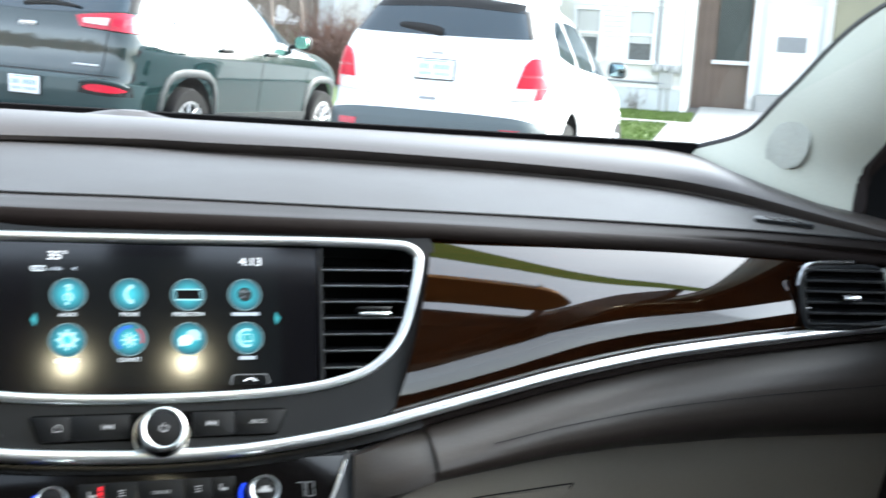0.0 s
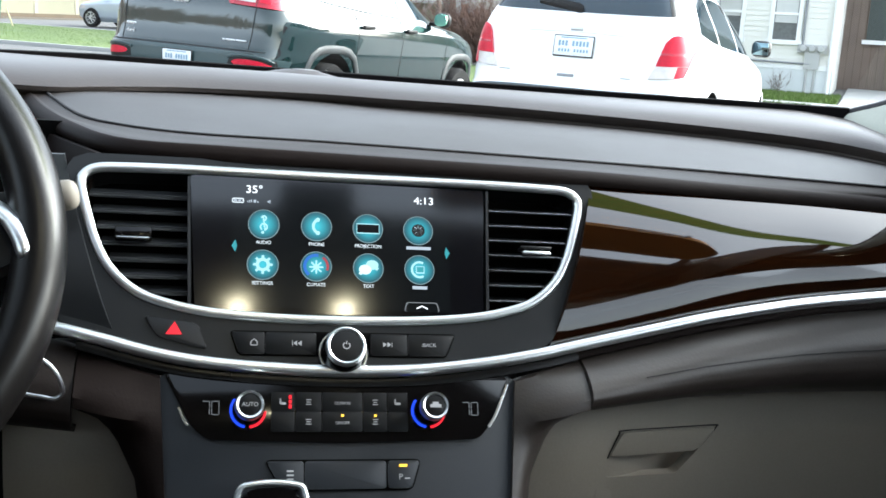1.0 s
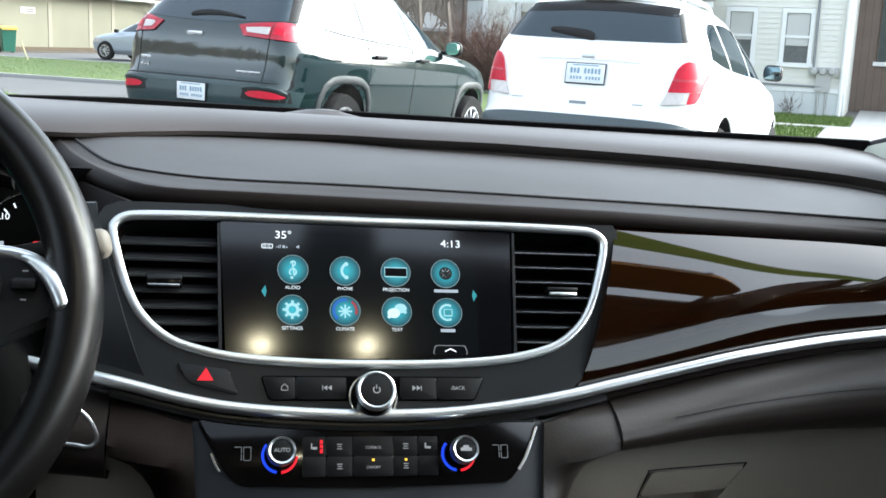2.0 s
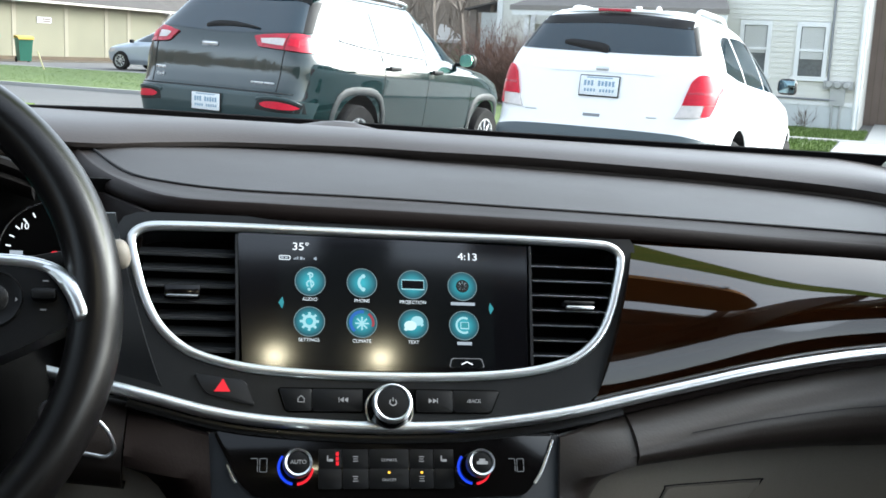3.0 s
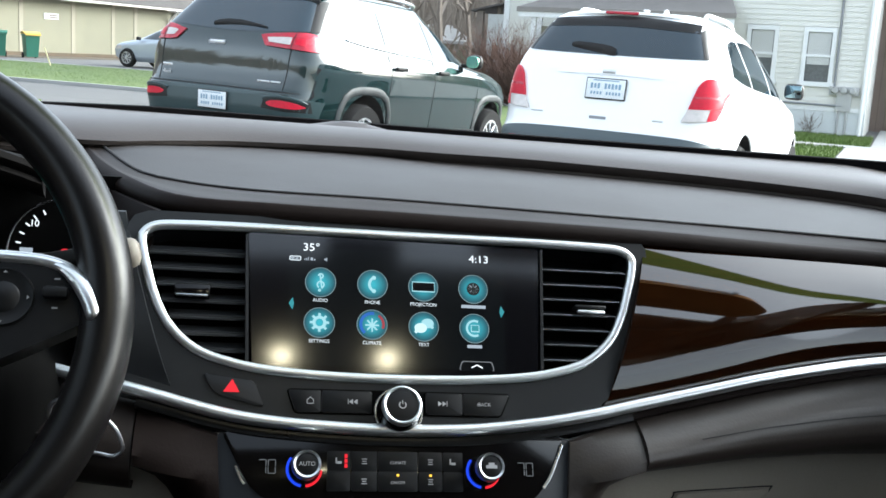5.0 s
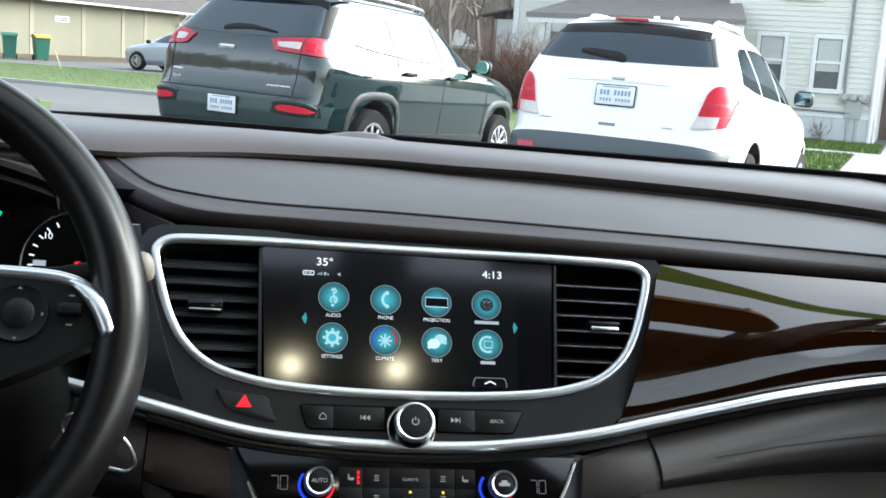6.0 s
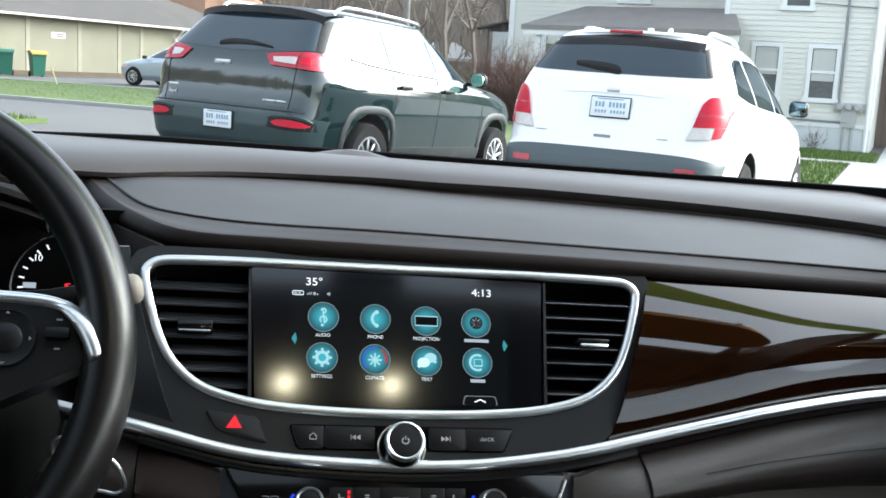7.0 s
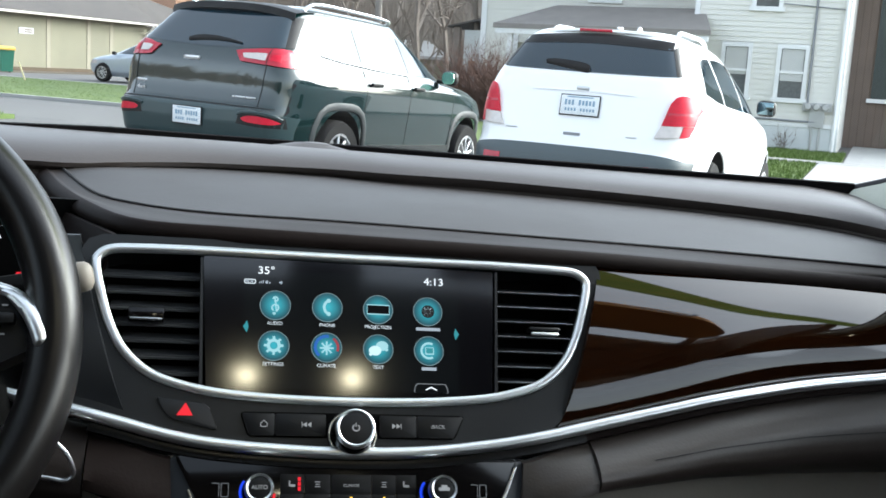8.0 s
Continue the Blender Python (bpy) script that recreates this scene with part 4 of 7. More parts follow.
# hazard button
hz = part("hazard_button", slab(rounded([(-0.0230, 0.0110), (0.0165, 0.0060), (0.0250, -0.0145), (-0.0120, -0.0050)], 0.005), -0.001, 0.0014, 0.0008), "button", stack, "black hazard button with a red triangle", Matrix.Translation((-0.1265, v_of(0.9030), 0)))
part("red_triangle", slab([(-0.0060, -0.0042), (0.0060, -0.0042), (0.0004, 0.0056)], 0.0014, 0.0017), "red", hz, "red triangle", Matrix.Translation((-0.0005, 0.0010, 0)), smooth=False)

# climate panel
cl = thing("climate_panel", "piano black climate panel with two temperature knobs and lit marks", "climate control", STACK @ Matrix.Translation((0, 0, 0)))
CPO = [(-0.1330, -0.0495), (0.1310, -0.0495), (0.1135, -0.0880), (0.1040, -0.0985), (0.0, -0.1010), (-0.1000, -0.0985), (-0.1115, -0.0890)]
part("gloss_panel", slab(rounded(CPO, 0.006), -0.006, 0.0012, 0.0008), "piano", cl, "piano black panel")
for s in (-1, 1):
    part("silver_accent", sweep(smooth_path([(s * 0.1290, -0.0560, 0.002), (s * 0.1190, -0.0790, 0.002), (s * 0.1125, -0.0890, 0.002)] if s > 0 else [(s * 0.1215, -0.0750, 0.002), (s * 0.1170, -0.0850, 0.002), (s * 0.1145, -0.0880, 0.002)], 6), oval(0.0012, 0.0010, 8), (0, 0, 1)), "satin_chrome", cl, "silver accent line")
by = [v_of(0.8560), v_of(0.8430)]
marks = {0: ["seat", "fan", "CLIMATE", "defrost", "seat"], 1: ["", "fan2", "ON/OFF", "rear", ""]}
xcols = [(-0.0545, -0.0370), (-0.0365, -0.0170), (-0.0165, 0.0140), (0.0145, 0.0330), (0.0335, 0.0488)]
for r in (0, 1):
    for (x0, x1), mk in zip(xcols, marks[r]):
        bt = part("button", slab(rounded([(x0, -0.00735), (x1, -0.00735), (x1, 0.00735), (x0, 0.00735)], 0.0010), 0.0010, 0.0026, 0.0006), "button", cl, "black climate button", Matrix.Translation((0, by[r], 0)))
        cx, z = (x0 + x1) / 2, 0.0028
        if mk in ("CLIMATE", "ON/OFF"):
            words("legend", mk, 0.0030, "legend", bt, cx, -0.001, z)
        elif mk == "seat":
            part("legend", box(0.0010, 0.0042, 0.0002, 0, (cx - 0.002, 0.0003, z)), "legend", bt, smooth=False)
            part("legend", box(0.0034, 0.0018, 0.0002, 0, (cx + 0.0004, -0.0012, z)), "legend", bt, smooth=False)
        elif mk:
            for i in range(3):
                part("legend", box(0.0040 - 0.0010 * (i % 2), 0.0006, 0.0002, 0, (cx, -0.0018 + 0.0017 * i, z)), "legend", bt, smooth=False)
        if mk in ("ON/OFF", "rear"):
            part("amber_light", box(0.0018, 0.0016, 0.0004, 0, (cx, 0.0046, z)), "amber", bt, "amber light", smooth=False)
part("red_lights", box(0.0022, 0.0100, 0.0004, 0.0002, (-0.0405, by[0], 0.0030), 1), "red", cl, "red seat heat lights", smooth=False)
for i in range(2):
    part("red_lights", box(0.0026, 0.0008, 0.0006, 0, (-0.0405, by[0] - 0.0017 + 0.0034 * i, 0.0030)), "button", cl, smooth=False)
for s, x in ((-1, -0.0713), (1, 0.0652)):
    k = knob("temperature_knob", x, v_of(0.8555) - 0.0055, 0.001, 0.0112, "chrome-ringed temperature knob", cl)
    for a0, a1, c in ((140, 264, "blue"), (276, 358, "red")):
        pth = [Vector((0.0126 * math.cos(radians(a)), 0.0126 * math.sin(radians(a)), 0.0)) for a in range(a0, a1, 8)]
        part("light_ring", sweep(pth, [(-0.0010, 0.0), (0.0010, 0.0), (0.0007, 0.0010), (-0.0007, 0.0010)], (0, 0, 1)), c, k, "glowing %s arc" % c, smooth=False)
    if s < 0:
        words("legend", "AUTO", 0.0042, "legend", k, 0, 0, 0.0262)
    else:
        part("legend", box(0.0085, 0.0024, 0.0002, 0.0001, (0, -0.0005, 0.0262), 1), "legend", k, smooth=False)
        part("legend", box(0.0045, 0.0020, 0.0002, 0.0001, (0, 0.0015, 0.0262), 1), "legend", k, smooth=False)
    # seven-segment 70
    for dx, segs in ((-0.0042, "abc"), (0.0042, "abcdef")):
        for sg in segs:
            px_, py_, w, h = {"a": (0, 0.0060, 0.0060, 0.0007), "b": (0.0032, 0.0031, 0.0007, 0.0054), "c": (0.0032, -0.0031, 0.0007, 0.0054), "d": (0, -0.0060, 0.0060, 0.0007), "e": (-0.0032, -0.0031, 0.0007, 0.0054), "f": (-0.0032, 0.0031, 0.0007, 0.0054)}[sg]
            part("segment", box(w * 0.82, h * 0.82, 0.0003, 0, (s * 0.0985 + (dx + px_) * 0.82, v_of(0.852) + py_ * 0.82, 0.0014)), "seg", cl, "", smooth=False)

# lower button row
lb = part("lower_buttons", slab(rounded([(-0.0590, 0.0105), (0.0590, 0.0105), (0.0520, -0.0125), (-0.0460, -0.0125)], 0.005), -0.002, 0.0004, 0.0003), "hole", stack, "lower row of black buttons", Matrix.Translation((0, v_of(0.8095), 0)))
for a, b, c, d in ((-0.0575, -0.0300, -0.0300, -0.0455), (-0.0292, 0.0320, 0.0320, -0.0292), (0.0328, 0.0575, 0.0510, 0.0328)):
    part("button", slab(rounded([(a, 0.0092), (b, 0.0092), (c, -0.0112), (d, -0.0112)], 0.003), 0.0003, 0.0018 if b - a < 0.05 else 0.0010, 0.0007), "console_satin", lb, "charcoal push button")
part("amber_light", box(0.0060, 0.0018, 0.0004, 0, (0.0445, 0.0055, 0.0020)), "amber", lb, "amber light", smooth=False)
for i in range(3):
    part("legend", box(0.0050, 0.0012, 0.0002, 0, (-0.040, -0.004 + 0.003 * i, 0.0020)), "legend", lb, smooth=False)
words("legend", "P", 0.0060, "legend", lb, 0.0425, -0.003, 0.0020)
part("legend", box(0.0040, 0.0009, 0.0002, 0, (0.0475, -0.004, 0.0020)), "legend", lb, smooth=False)
# shifter surround
sh = thing("gear_lever", "black gear lever with a chrome collar", "gear lever", STACK @ Matrix.Translation((-0.054, v_of(0.788), 0.0)))
part("chrome_collar", sweep(smooth_path([(-0.026, -0.03, 0.010), (-0.024, 0.008, 0.012), (-0.014, 0.016, 0.013), (0.014, 0.016, 0.013), (0.024, 0.008, 0.012), (0.026, -0.03, 0.010)], 6), oval(0.0028, 0.0026, 10), (0, 0, 1)), "chrome", sh, "chrome collar")
part("lever_head", slab(rounded([(-0.023, -0.05), (0.023, -0.05), (0.022, 0.008), (0.012, 0.0135), (-0.012, 0.0135), (-0.022, 0.008)], 0.006), -0.002, 0.014, 0.004), "piano", sh, "black lever head")

# right-hand outer vent
ov = thing("side_air_vent", "black slatted side air vent with a chrome edge", "air vent", CAR @ Matrix.Translation((0.611, 0.868, 0.973)) @ pose(0, 0, 0, 72, 0, -4))
VO = rounded([(-0.045, 0.028), (0.043, 0.030), (0.050, -0.021), (-0.045, -0.028)], 0.015)
part("vent_recess", slab(VO, -0.02, 0.004), "hole", ov)
part("vent_frame", sweep([Vector((x, y, 0.009)) for x, y in VO], oval(0.0032, 0.0036, 8), (0, 0, 1), True), "satin", ov, "satin black frame")
part("chrome_edge", sweep(smooth_path([(0.040, 0.028, 0.012), (0.045, 0.021, 0.012), (0.050, -0.015, 0.012), (0.045, -0.022, 0.012)], 6), oval(0.0028, 0.0026, 8), (0, 0, 1)), "chrome", ov, "chrome outer edge")
# Bright sweep stands in for the pale reflection above the vent.
part("chrome_brow", sweep(smooth_path([(-0.0485, 0.012, 0.009), (-0.043, 0.027, 0.011), (-0.030, 0.0325, 0.011), (0.012, 0.0345, 0.010)], 6), oval(0.0018, 0.0018, 8), (0, 0, 1)), "satin_chrome", ov, "bright strip over the vent, standing in for a reflection")
for i in range(6):
    v_slat = part("slat", box(0.088, 0.0020, 0.012, 0.0006, (0, 0, 0), 1), "slat", ov, "", Matrix.Translation((0.002, -0.021 + 0.0098 * i, 0.008)) @ pose(0, 0, 0, 25, 0, 0))
    part("slat_edge", box(0.086, 0.0009, 0.0008, 0.0002, (0, -0.0006, 0.0062), 1), "lip", v_slat)
part("thumb_tab", box(0.018, 0.006, 0.008, 0.002, (0, 0, 0.017)), "satin_chrome", ov, "small chrome tab")

# ---- steering wheel ----
WC = Vector((-0.3735, 0.690, 0.979))
WHEEL = CAR @ Matrix.Translation(WC) @ pose(0, 0, 0, 90 - 27, 0, 0)
sw = thing("steering_wheel", "black leather steering wheel with chrome-edged spoke and buttons", "steering wheel", WHEEL)
R0 = 0.1683
ring = [Vector((R0 * math.cos(2 * math.pi * i / 96), R0 * math.sin(2 * math.pi * i / 96), 0)) for i in range(96)]
part("rim", sweep(ring, [(0.0162 * math.cos(2 * math.pi * i / 16), 0.0205 * math.sin(2 * math.pi * i / 16)) for i in range(16)], (0, 0, 1), True), "wheel_leather", sw, "black leather rim")
seam_r = [Vector(((R0 - 0.0145) * math.cos(2 * math.pi * i / 96), (R0 - 0.0145) * math.sin(2 * math.pi * i / 96), 0.006)) for i in range(96)]
part("rim_seam", sweep(seam_r, oval(0.0009, 0.0009, 6), (0, 0, 1), True), "seam", sw)
part("hub", slab(rounded([(-0.075, 0.055), (0.075, 0.055), (0.085, 0.0), (0.05, -0.07), (-0.05, -0.07), (-0.085, 0.0)], 0.03), -0.03, 0.02, 0.012), "button", sw, "black hub pad")
for s in (-1, 1):
    sp = part("spoke", slab(rounded([(s * 0.05, 0.039), (s * 0.118, 0.038), (s * 0.148, 0.029), (s * 0.164, 0.010), (s * 0.160, 0.000), (s * 0.122, -0.020), (s * 0.05, -0.054)][::s], 0.010), -0.012, 0.008, 0.003), "button", sw, "black spoke with buttons")
    edge = smooth_path([(s * 0.050, 0.038, 0.006), (s * 0.112, 0.0372, 0.006), (s * 0.137, 0.034, 0.006), (s * 0.152, 0.025, 0.006), (s * 0.163, 0.008, 0.005)], 6)
    part("chrome_edge", sweep(edge, [(0.0042 * math.cos(radians(q)), 0.0040 * math.sin(radians(q))) for q in range(0, 360, 24)], (0, 0, 1)), "chrome", sp, "chrome edge")
    tip = smooth_path([(s * 0.126, 0.0362, 0.005), (s * 0.140, 0.0325, 0.008), (s * 0.150, 0.0245, 0.013), (s * 0.1575, 0.013, 0.0165), (s * 0.1625, 0.001, 0.0175), (s * 0.1630, -0.003, 0.016)], 6)
    part("chrome_tip", loft([[p + Vector((s * dx * w * 0.8, dx * w * 0.6, dz * w)) for p, w in zip(tip, [0.0030 + 0.0022 * min(1, i / 14) - 0.0038 * max(0, (i - len(tip) + 7) / 6) for i in range(len(tip))])] for dx, dz in ((-1, -0.6), (-0.8, 0.35), (-0.3, 0.75), (0.3, 0.75), (0.8, 0.35), (1, -0.6))], 0.002, (0, 0, -1)), "chrome", sp, "broad chrome tip")
    part("control_pad", lathe([(0.0180, 0.007), (0.0180, 0.0085), (0.0170, 0.0100), (0.0158, 0.0092), (0.0095, 0.0092), (0.0086, 0.0100), (0.0, 0.0105)], 36), "button", sp, "round control pad", Matrix.Translation((s * 0.109, 0.012, 0)))
    for a in range(4):
        q = radians(90 * a)
        part("pad_mark", slab([(-0.0014, -0.0005), (0.0014, -0.0005), (0, 0.0010)], 0.0098, 0.0100), "seg", sp, "", Matrix.Translation((s * 0.109 + 0.0140 * math.cos(q), 0.012 + 0.0152 * math.sin(q), 0)) @ pose(0, 0, 0, 0, 0, 90 * a - 90), smooth=False)
    part("toggle", box(0.015, 0.0075, 0.008, 0.0025, (s * 0.1385, 0.0155, 0.010)), "button", sp, "small toggle switch")
    for q in (0.0245, 0.0065):
        part("toggle_mark", box(0.0034, 0.0010, 0.0003, 0, (s * 0.1385, q, 0.0083)), "seg", sp, smooth=False)
part("column", lathe([(0.055, -0.25), (0.05, -0.03), (0.0, -0.03)], 24), "hole", sw, "black steering column")

st_ = thing("wiper_stalk", "stalk behind the wheel with a pale end cap", "stalk", CAR @ Matrix.Translation((-0.2060, 0.840, 0.9980)))
part("stalk_arm", sweep([Vector((-0.12, 0.03, -0.023)), Vector((-0.06, 0.01, -0.0135)), Vector((-0.008, 0, -0.001))], oval(0.007, 0.009, 10), (0, 0, 1)), "button", st_, "black arm")
part("end_cap", lathe([(0, 0.0080), (0.0060, 0.0074), (0.0095, 0.0054), (0.0112, 0.0022), (0.0116, -0.0025), (0.0108, -0.0055), (0.0, -0.0065)], 28), "ivory", st_, "pale end cap", pose(0, 0, 0, 0, 78, 0) @ Matrix.Diagonal((1.0, 1, 1, 1)))

# instrument cluster behind the wheel
ic_ = thing("instrument_cluster", "dark instrument cluster with chrome-ringed gauges", "instrument cluster", CAR @ Matrix.Translation((-0.386, 0.930, 0.965)) @ pose(0, 0, 0, 74, 0, 0))
part("cluster_face", slab(rounded([(-0.19, -0.07), (0.170, -0.07), (0.165, 0.05), (0.06, 0.085), (-0.06, 0.085), (-0.18, 0.05)], 0.03), -0.01, 0), "hole", ic_, "black gauge face")
for x, r in ((-0.118, 0.045), (0.120, 0.043)):
    part("gauge_ring", sweep([Vector((x + r * math.cos(2 * math.pi * i / 48), 0.0155 + r * math.sin(2 * math.pi * i / 48), 0.003)) for i in range(48)], oval(0.0010, 0.0014, 8), (0, 0, 1), True), "satin_chrome", ic_, "chrome gauge ring")
    for a in range(118, 196, 13):
        q = radians(a)
        part("gauge_mark", box(0.0040, 0.0012, 0.0006, 0, (0, 0, 0)), "white_glow", ic_, "", Matrix.Translation((x + 0.036 * math.cos(q), 0.0155 + 0.036 * math.sin(q), 0.001)) @ pose(0, 0, 0, 0, 0, a), smooth=False)
    if x > 0:
        words("gauge_numeral", "10", 0.0075, "white_glow", ic_, x - 0.0240, 0.0379, 0.0012)
    for dx, dy, w in ((-0.029, 0.000, 0.010),):
        part("gauge_bar", box(w, 0.0045, 0.0006, 0, (x + dx, 0.0155 + dy, 0.001)), "dim_glow", ic_, "pale numeral bar", smooth=False)
part("red_needle", lathe([(0, 0.0018), (0.0013, 0.0013), (0.0016, 0.0)], 16), "red", ic_, "red needle light", Matrix.Translation((0.1195, 0.0166, 0.001)))
part("red_tail", box(0.003, 0.0008, 0.0008, 0, (0.1215, 0.0178, 0.002)), "red", ic_, smooth=False)
part("green_arc", sweep(smooth_path([(0.044, 0.040, 0.001), (0.052, 0.046, 0.001), (0.058, 0.056, 0.001)], 6), [(-0.002, 0), (0.002, 0), (0.0015, 0.0006), (-0.0015, 0.0006)], (0, 0, 1)), "green_glow", ic_, "green display arc", smooth=False)
part("teal_light", box(0.010, 0.016, 0.0006, 0.0002, (0.050, 0.020, 0.001), 1), "teal", ic_, "small teal display", smooth=False)
hood_xs = [-0.66 + 0.385 * i / 30 for i in range(31)]
rows = []
for k in range(12):
    r = []
    for x in hood_xs:
        u = abs(x + 0.46) / 0.19
        lip = 1.080 - 0.032 * u ** 3
        dy, dz = [(0.012, -0.012), (0.0, -0.006), (-0.004, 0.0), (0.0, 0.004)][min(k, 3)] if k < 4 else (0.26 * (k - 3) / 8, 0.004 - 0.032 * (k - 3) / 8)
        r.append(Vector((x, 0.835 + 0.05 * u ** 3 + dy, lip + dz)))
    rows.append(r)
part("instrument_hood", loft(rows, 0.010, (0, 0.2, -1)), "hood", dash, "dark leather hood over the gauges")
part("side_trim", loft([smooth_path([(-0.190, 0.892, 1.024), (-0.222, 0.950, 1.027), (-0.252, 1.010, 1.030)], 6), smooth_path([(-0.212, 0.850, 0.925), (-0.240, 0.895, 0.925), (-0.265, 0.95, 0.925)], 6)], 0.006, (0.3, 1, 0)), "leather_dark", dash, "brown trim beside the gauges")
# Near-black sheets and shroud: the shade behind the wheel is put into colour.
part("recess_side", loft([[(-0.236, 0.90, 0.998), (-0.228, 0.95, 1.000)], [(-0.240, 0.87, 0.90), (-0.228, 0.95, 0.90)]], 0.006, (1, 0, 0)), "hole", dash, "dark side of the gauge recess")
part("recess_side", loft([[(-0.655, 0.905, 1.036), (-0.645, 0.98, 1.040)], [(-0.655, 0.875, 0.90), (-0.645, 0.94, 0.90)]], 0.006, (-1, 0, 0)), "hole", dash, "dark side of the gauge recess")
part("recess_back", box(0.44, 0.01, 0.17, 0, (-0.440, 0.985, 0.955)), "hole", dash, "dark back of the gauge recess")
part("column_shroud", box(0.30, 0.14, 0.20, 0.03, (-0.40, 0.86, 0.83), 3), "hole", dash, "black column shroud, enlarged to darken behind the wheel")
# chrome-ringed knee trim left of the console
loop = smooth_path([(-0.245, 0.785, 0.901), (-0.251, 0.785, 0.894), (-0.247, 0.785, 0.881), (-0.230, 0.785, 0.866), (-0.215, 0.785, 0.862), (-0.206, 0.785, 0.861), (-0.201, 0.785, 0.868), (-0.209, 0.785, 0.884), (-0.228, 0.785, 0.897)], 6, True)
part("chrome_loop", sweep(loop, oval(0.0016, 0.0016, 8), (0, -1, 0), True), "satin_chrome", dash, "thin chrome loop")

# ---- outdoors ----
GRID = pose(0, 0, 0, 0, 0, -34)   # street grid: x along the house fronts, y away from the camera
def ground_z(x, y):
    """The lot falls gently to one side and away under the parked cars."""
    u, v = 0.829 * x - 0.559 * y, 0.559 * x + 0.829 * y
    near = max(-0.30, min(0.25, -0.034 * x + 0.005 * y))
    far_ = interp([(-20, 0.22), (-11, 0.20), (-6, -0.05), (-3, -0.25), (10, -0.28)], u)[0]
    t = max(0.0, min(1.0, (v - 7.5) / 5.0))
    return near * (1 - t) + far_ * t


def gpt(u, v, dz=0.0):
    p = GRID @ Vector((u, v, 0))
    return Vector((p.x, p.y, ground_z(p.x, p.y) + dz))


M["asphalt"] = mat("grey_asphalt", (0.115, 0.114, 0.110), 0.9, 0, 0.25, 0.6, 90, 0.3)
M["concrete"] = mat("pale_concrete", (0.34, 0.34, 0.33), 0.9, 0, 0.15, 1.2, 60, 0.2)
M["lawn"] = mat("spring_lawn", (0.080, 0.146, 0.030), 0.9, 0, 0.35, 0.9, 60, 0.3, stain=(0.140, 0.185, 0.052))
M["blade"] = mat("grass_blade", (0.080, 0.146, 0.030), 0.9, 0, 0.35, 0.7, 40, spec=0.1, stain=(0.130, 0.180, 0.052))
M["dirt"] = mat("brown_dirt", (0.10, 0.075, 0.05), 0.95, 0, 0.3, 2, 40, 0.4)
M["siding"] = mat("pale_green_siding", (0.67, 0.655, 0.60), 0.7, 0, 0.05, 1.5, 40, 0.05)
M["siding_white"] = mat("white_siding", (0.55, 0.57, 0.56), 0.7, 0, 0.06, 1.5, 40, 0.05)
M["trim_white"] = mat("white_trim", (0.75, 0.75, 0.74), 0.6, 0, 0.04, 3, 60)
M["tan_wall"] = mat("tan_stucco", (0.212, 0.204, 0.146), 0.9, 0, 0.20, 0.8, 60, 0.1)
M["brown_wall"] = mat("brown_boarding", (0.150, 0.112, 0.090), 0.8, 0, 0.2, 2, 50, 0.1)
M["shingle"] = mat("grey_brown_shingle", (0.082, 0.074, 0.069), 0.9, 0, 0.3, 1.2, 30, 0.4)
M["porch_shingle"] = mat("weathered_porch_shingle", (0.232, 0.213, 0.198), 0.9, 0, 0.2, 4, 30, 0.4)
M["block"] = mat("painted_foundation", (0.60, 0.62, 0.62), 0.85, 0, 0.12, 3, 40, 0.2)
M["metal_grey"] = mat("grey_metal", (0.22, 0.23, 0.24), 0.5, 0.3, 0.1, 8, 60)
M["screen_dark"] = mat("dark_window_screen", (0.030, 0.042, 0.038), 0.35, 0, 0.35, 0.8, 30)
M["meter"] = mat("pale_meter_metal", (0.40, 0.40, 0.39), 0.6, 0.1, 0.1, 8, 60)
M["pane_dark"] = mat("window_pane", (0.11, 0.12, 0.12), 0.08, 0, 0.3, 2, 20, 0, 0.02)
M["blind"] = mat("window_blind", (0.50, 0.50, 0.48), 0.8, 0, 0.08, 3, 30)
M["bin_green"] = mat("green_bin", (0.018, 0.125, 0.080), 0.5, 0, 0.15, 5, 60)
M["bin_lid"] = mat("yellow_bin_lid", (0.55, 0.36, 0.06), 0.5)
# Bark is paled: the haze over the far trees is in its colour.
M["bark"] = mat("grey_bark", (0.19, 0.16, 0.135), 0.95, 0, 0.25, 6, 60, 0.5)
M["twig"] = mat("reddish_twig", (0.115, 0.062, 0.045), 0.9, 0, 0.25, 6, 60)
M["brick_far"] = mat("orange_brick_far", (0.46, 0.27, 0.18), 0.9, 0, 0.15, 3, 60)
M["pole"] = mat("weathered_pole", (0.22, 0.20, 0.18), 0.9, 0, 0.15, 6, 60)
M["white_paint"] = mat("white_car_paint", (0.87, 0.87, 0.86), 0.30, 0, 0.01, 2, 60, 0, 0.03, coat=0.8)
M["green_paint"] = mat("dark_green_car_paint", (0.0045, 0.0180, 0.0182), 0.16, 0, 0.12, 2, 5, 0.10, 0.04, coat=1.0, spec=0.12)
M["green_paint"].node_tree.nodes["Principled BSDF"].inputs["Coat IOR"].default_value = 1.60
M["green_satin"] = mat("dark_green_satin_bumper", (0.028, 0.052, 0.055), 0.36, 0.1, 0.08, 3, 300, 0.02, 0.05)
M["silver_paint"] = mat("silver_blue_car_paint", (0.40, 0.45, 0.50), 0.30, 0.4, 0.03, 2, 200, 0, 0.03, coat=0.8)
M["car_glass"] = mat("dark_car_glass", (0.006, 0.020, 0.030), 0.05, 0, 0.1, 2, 30, 0, 0.01, spec=0.85)
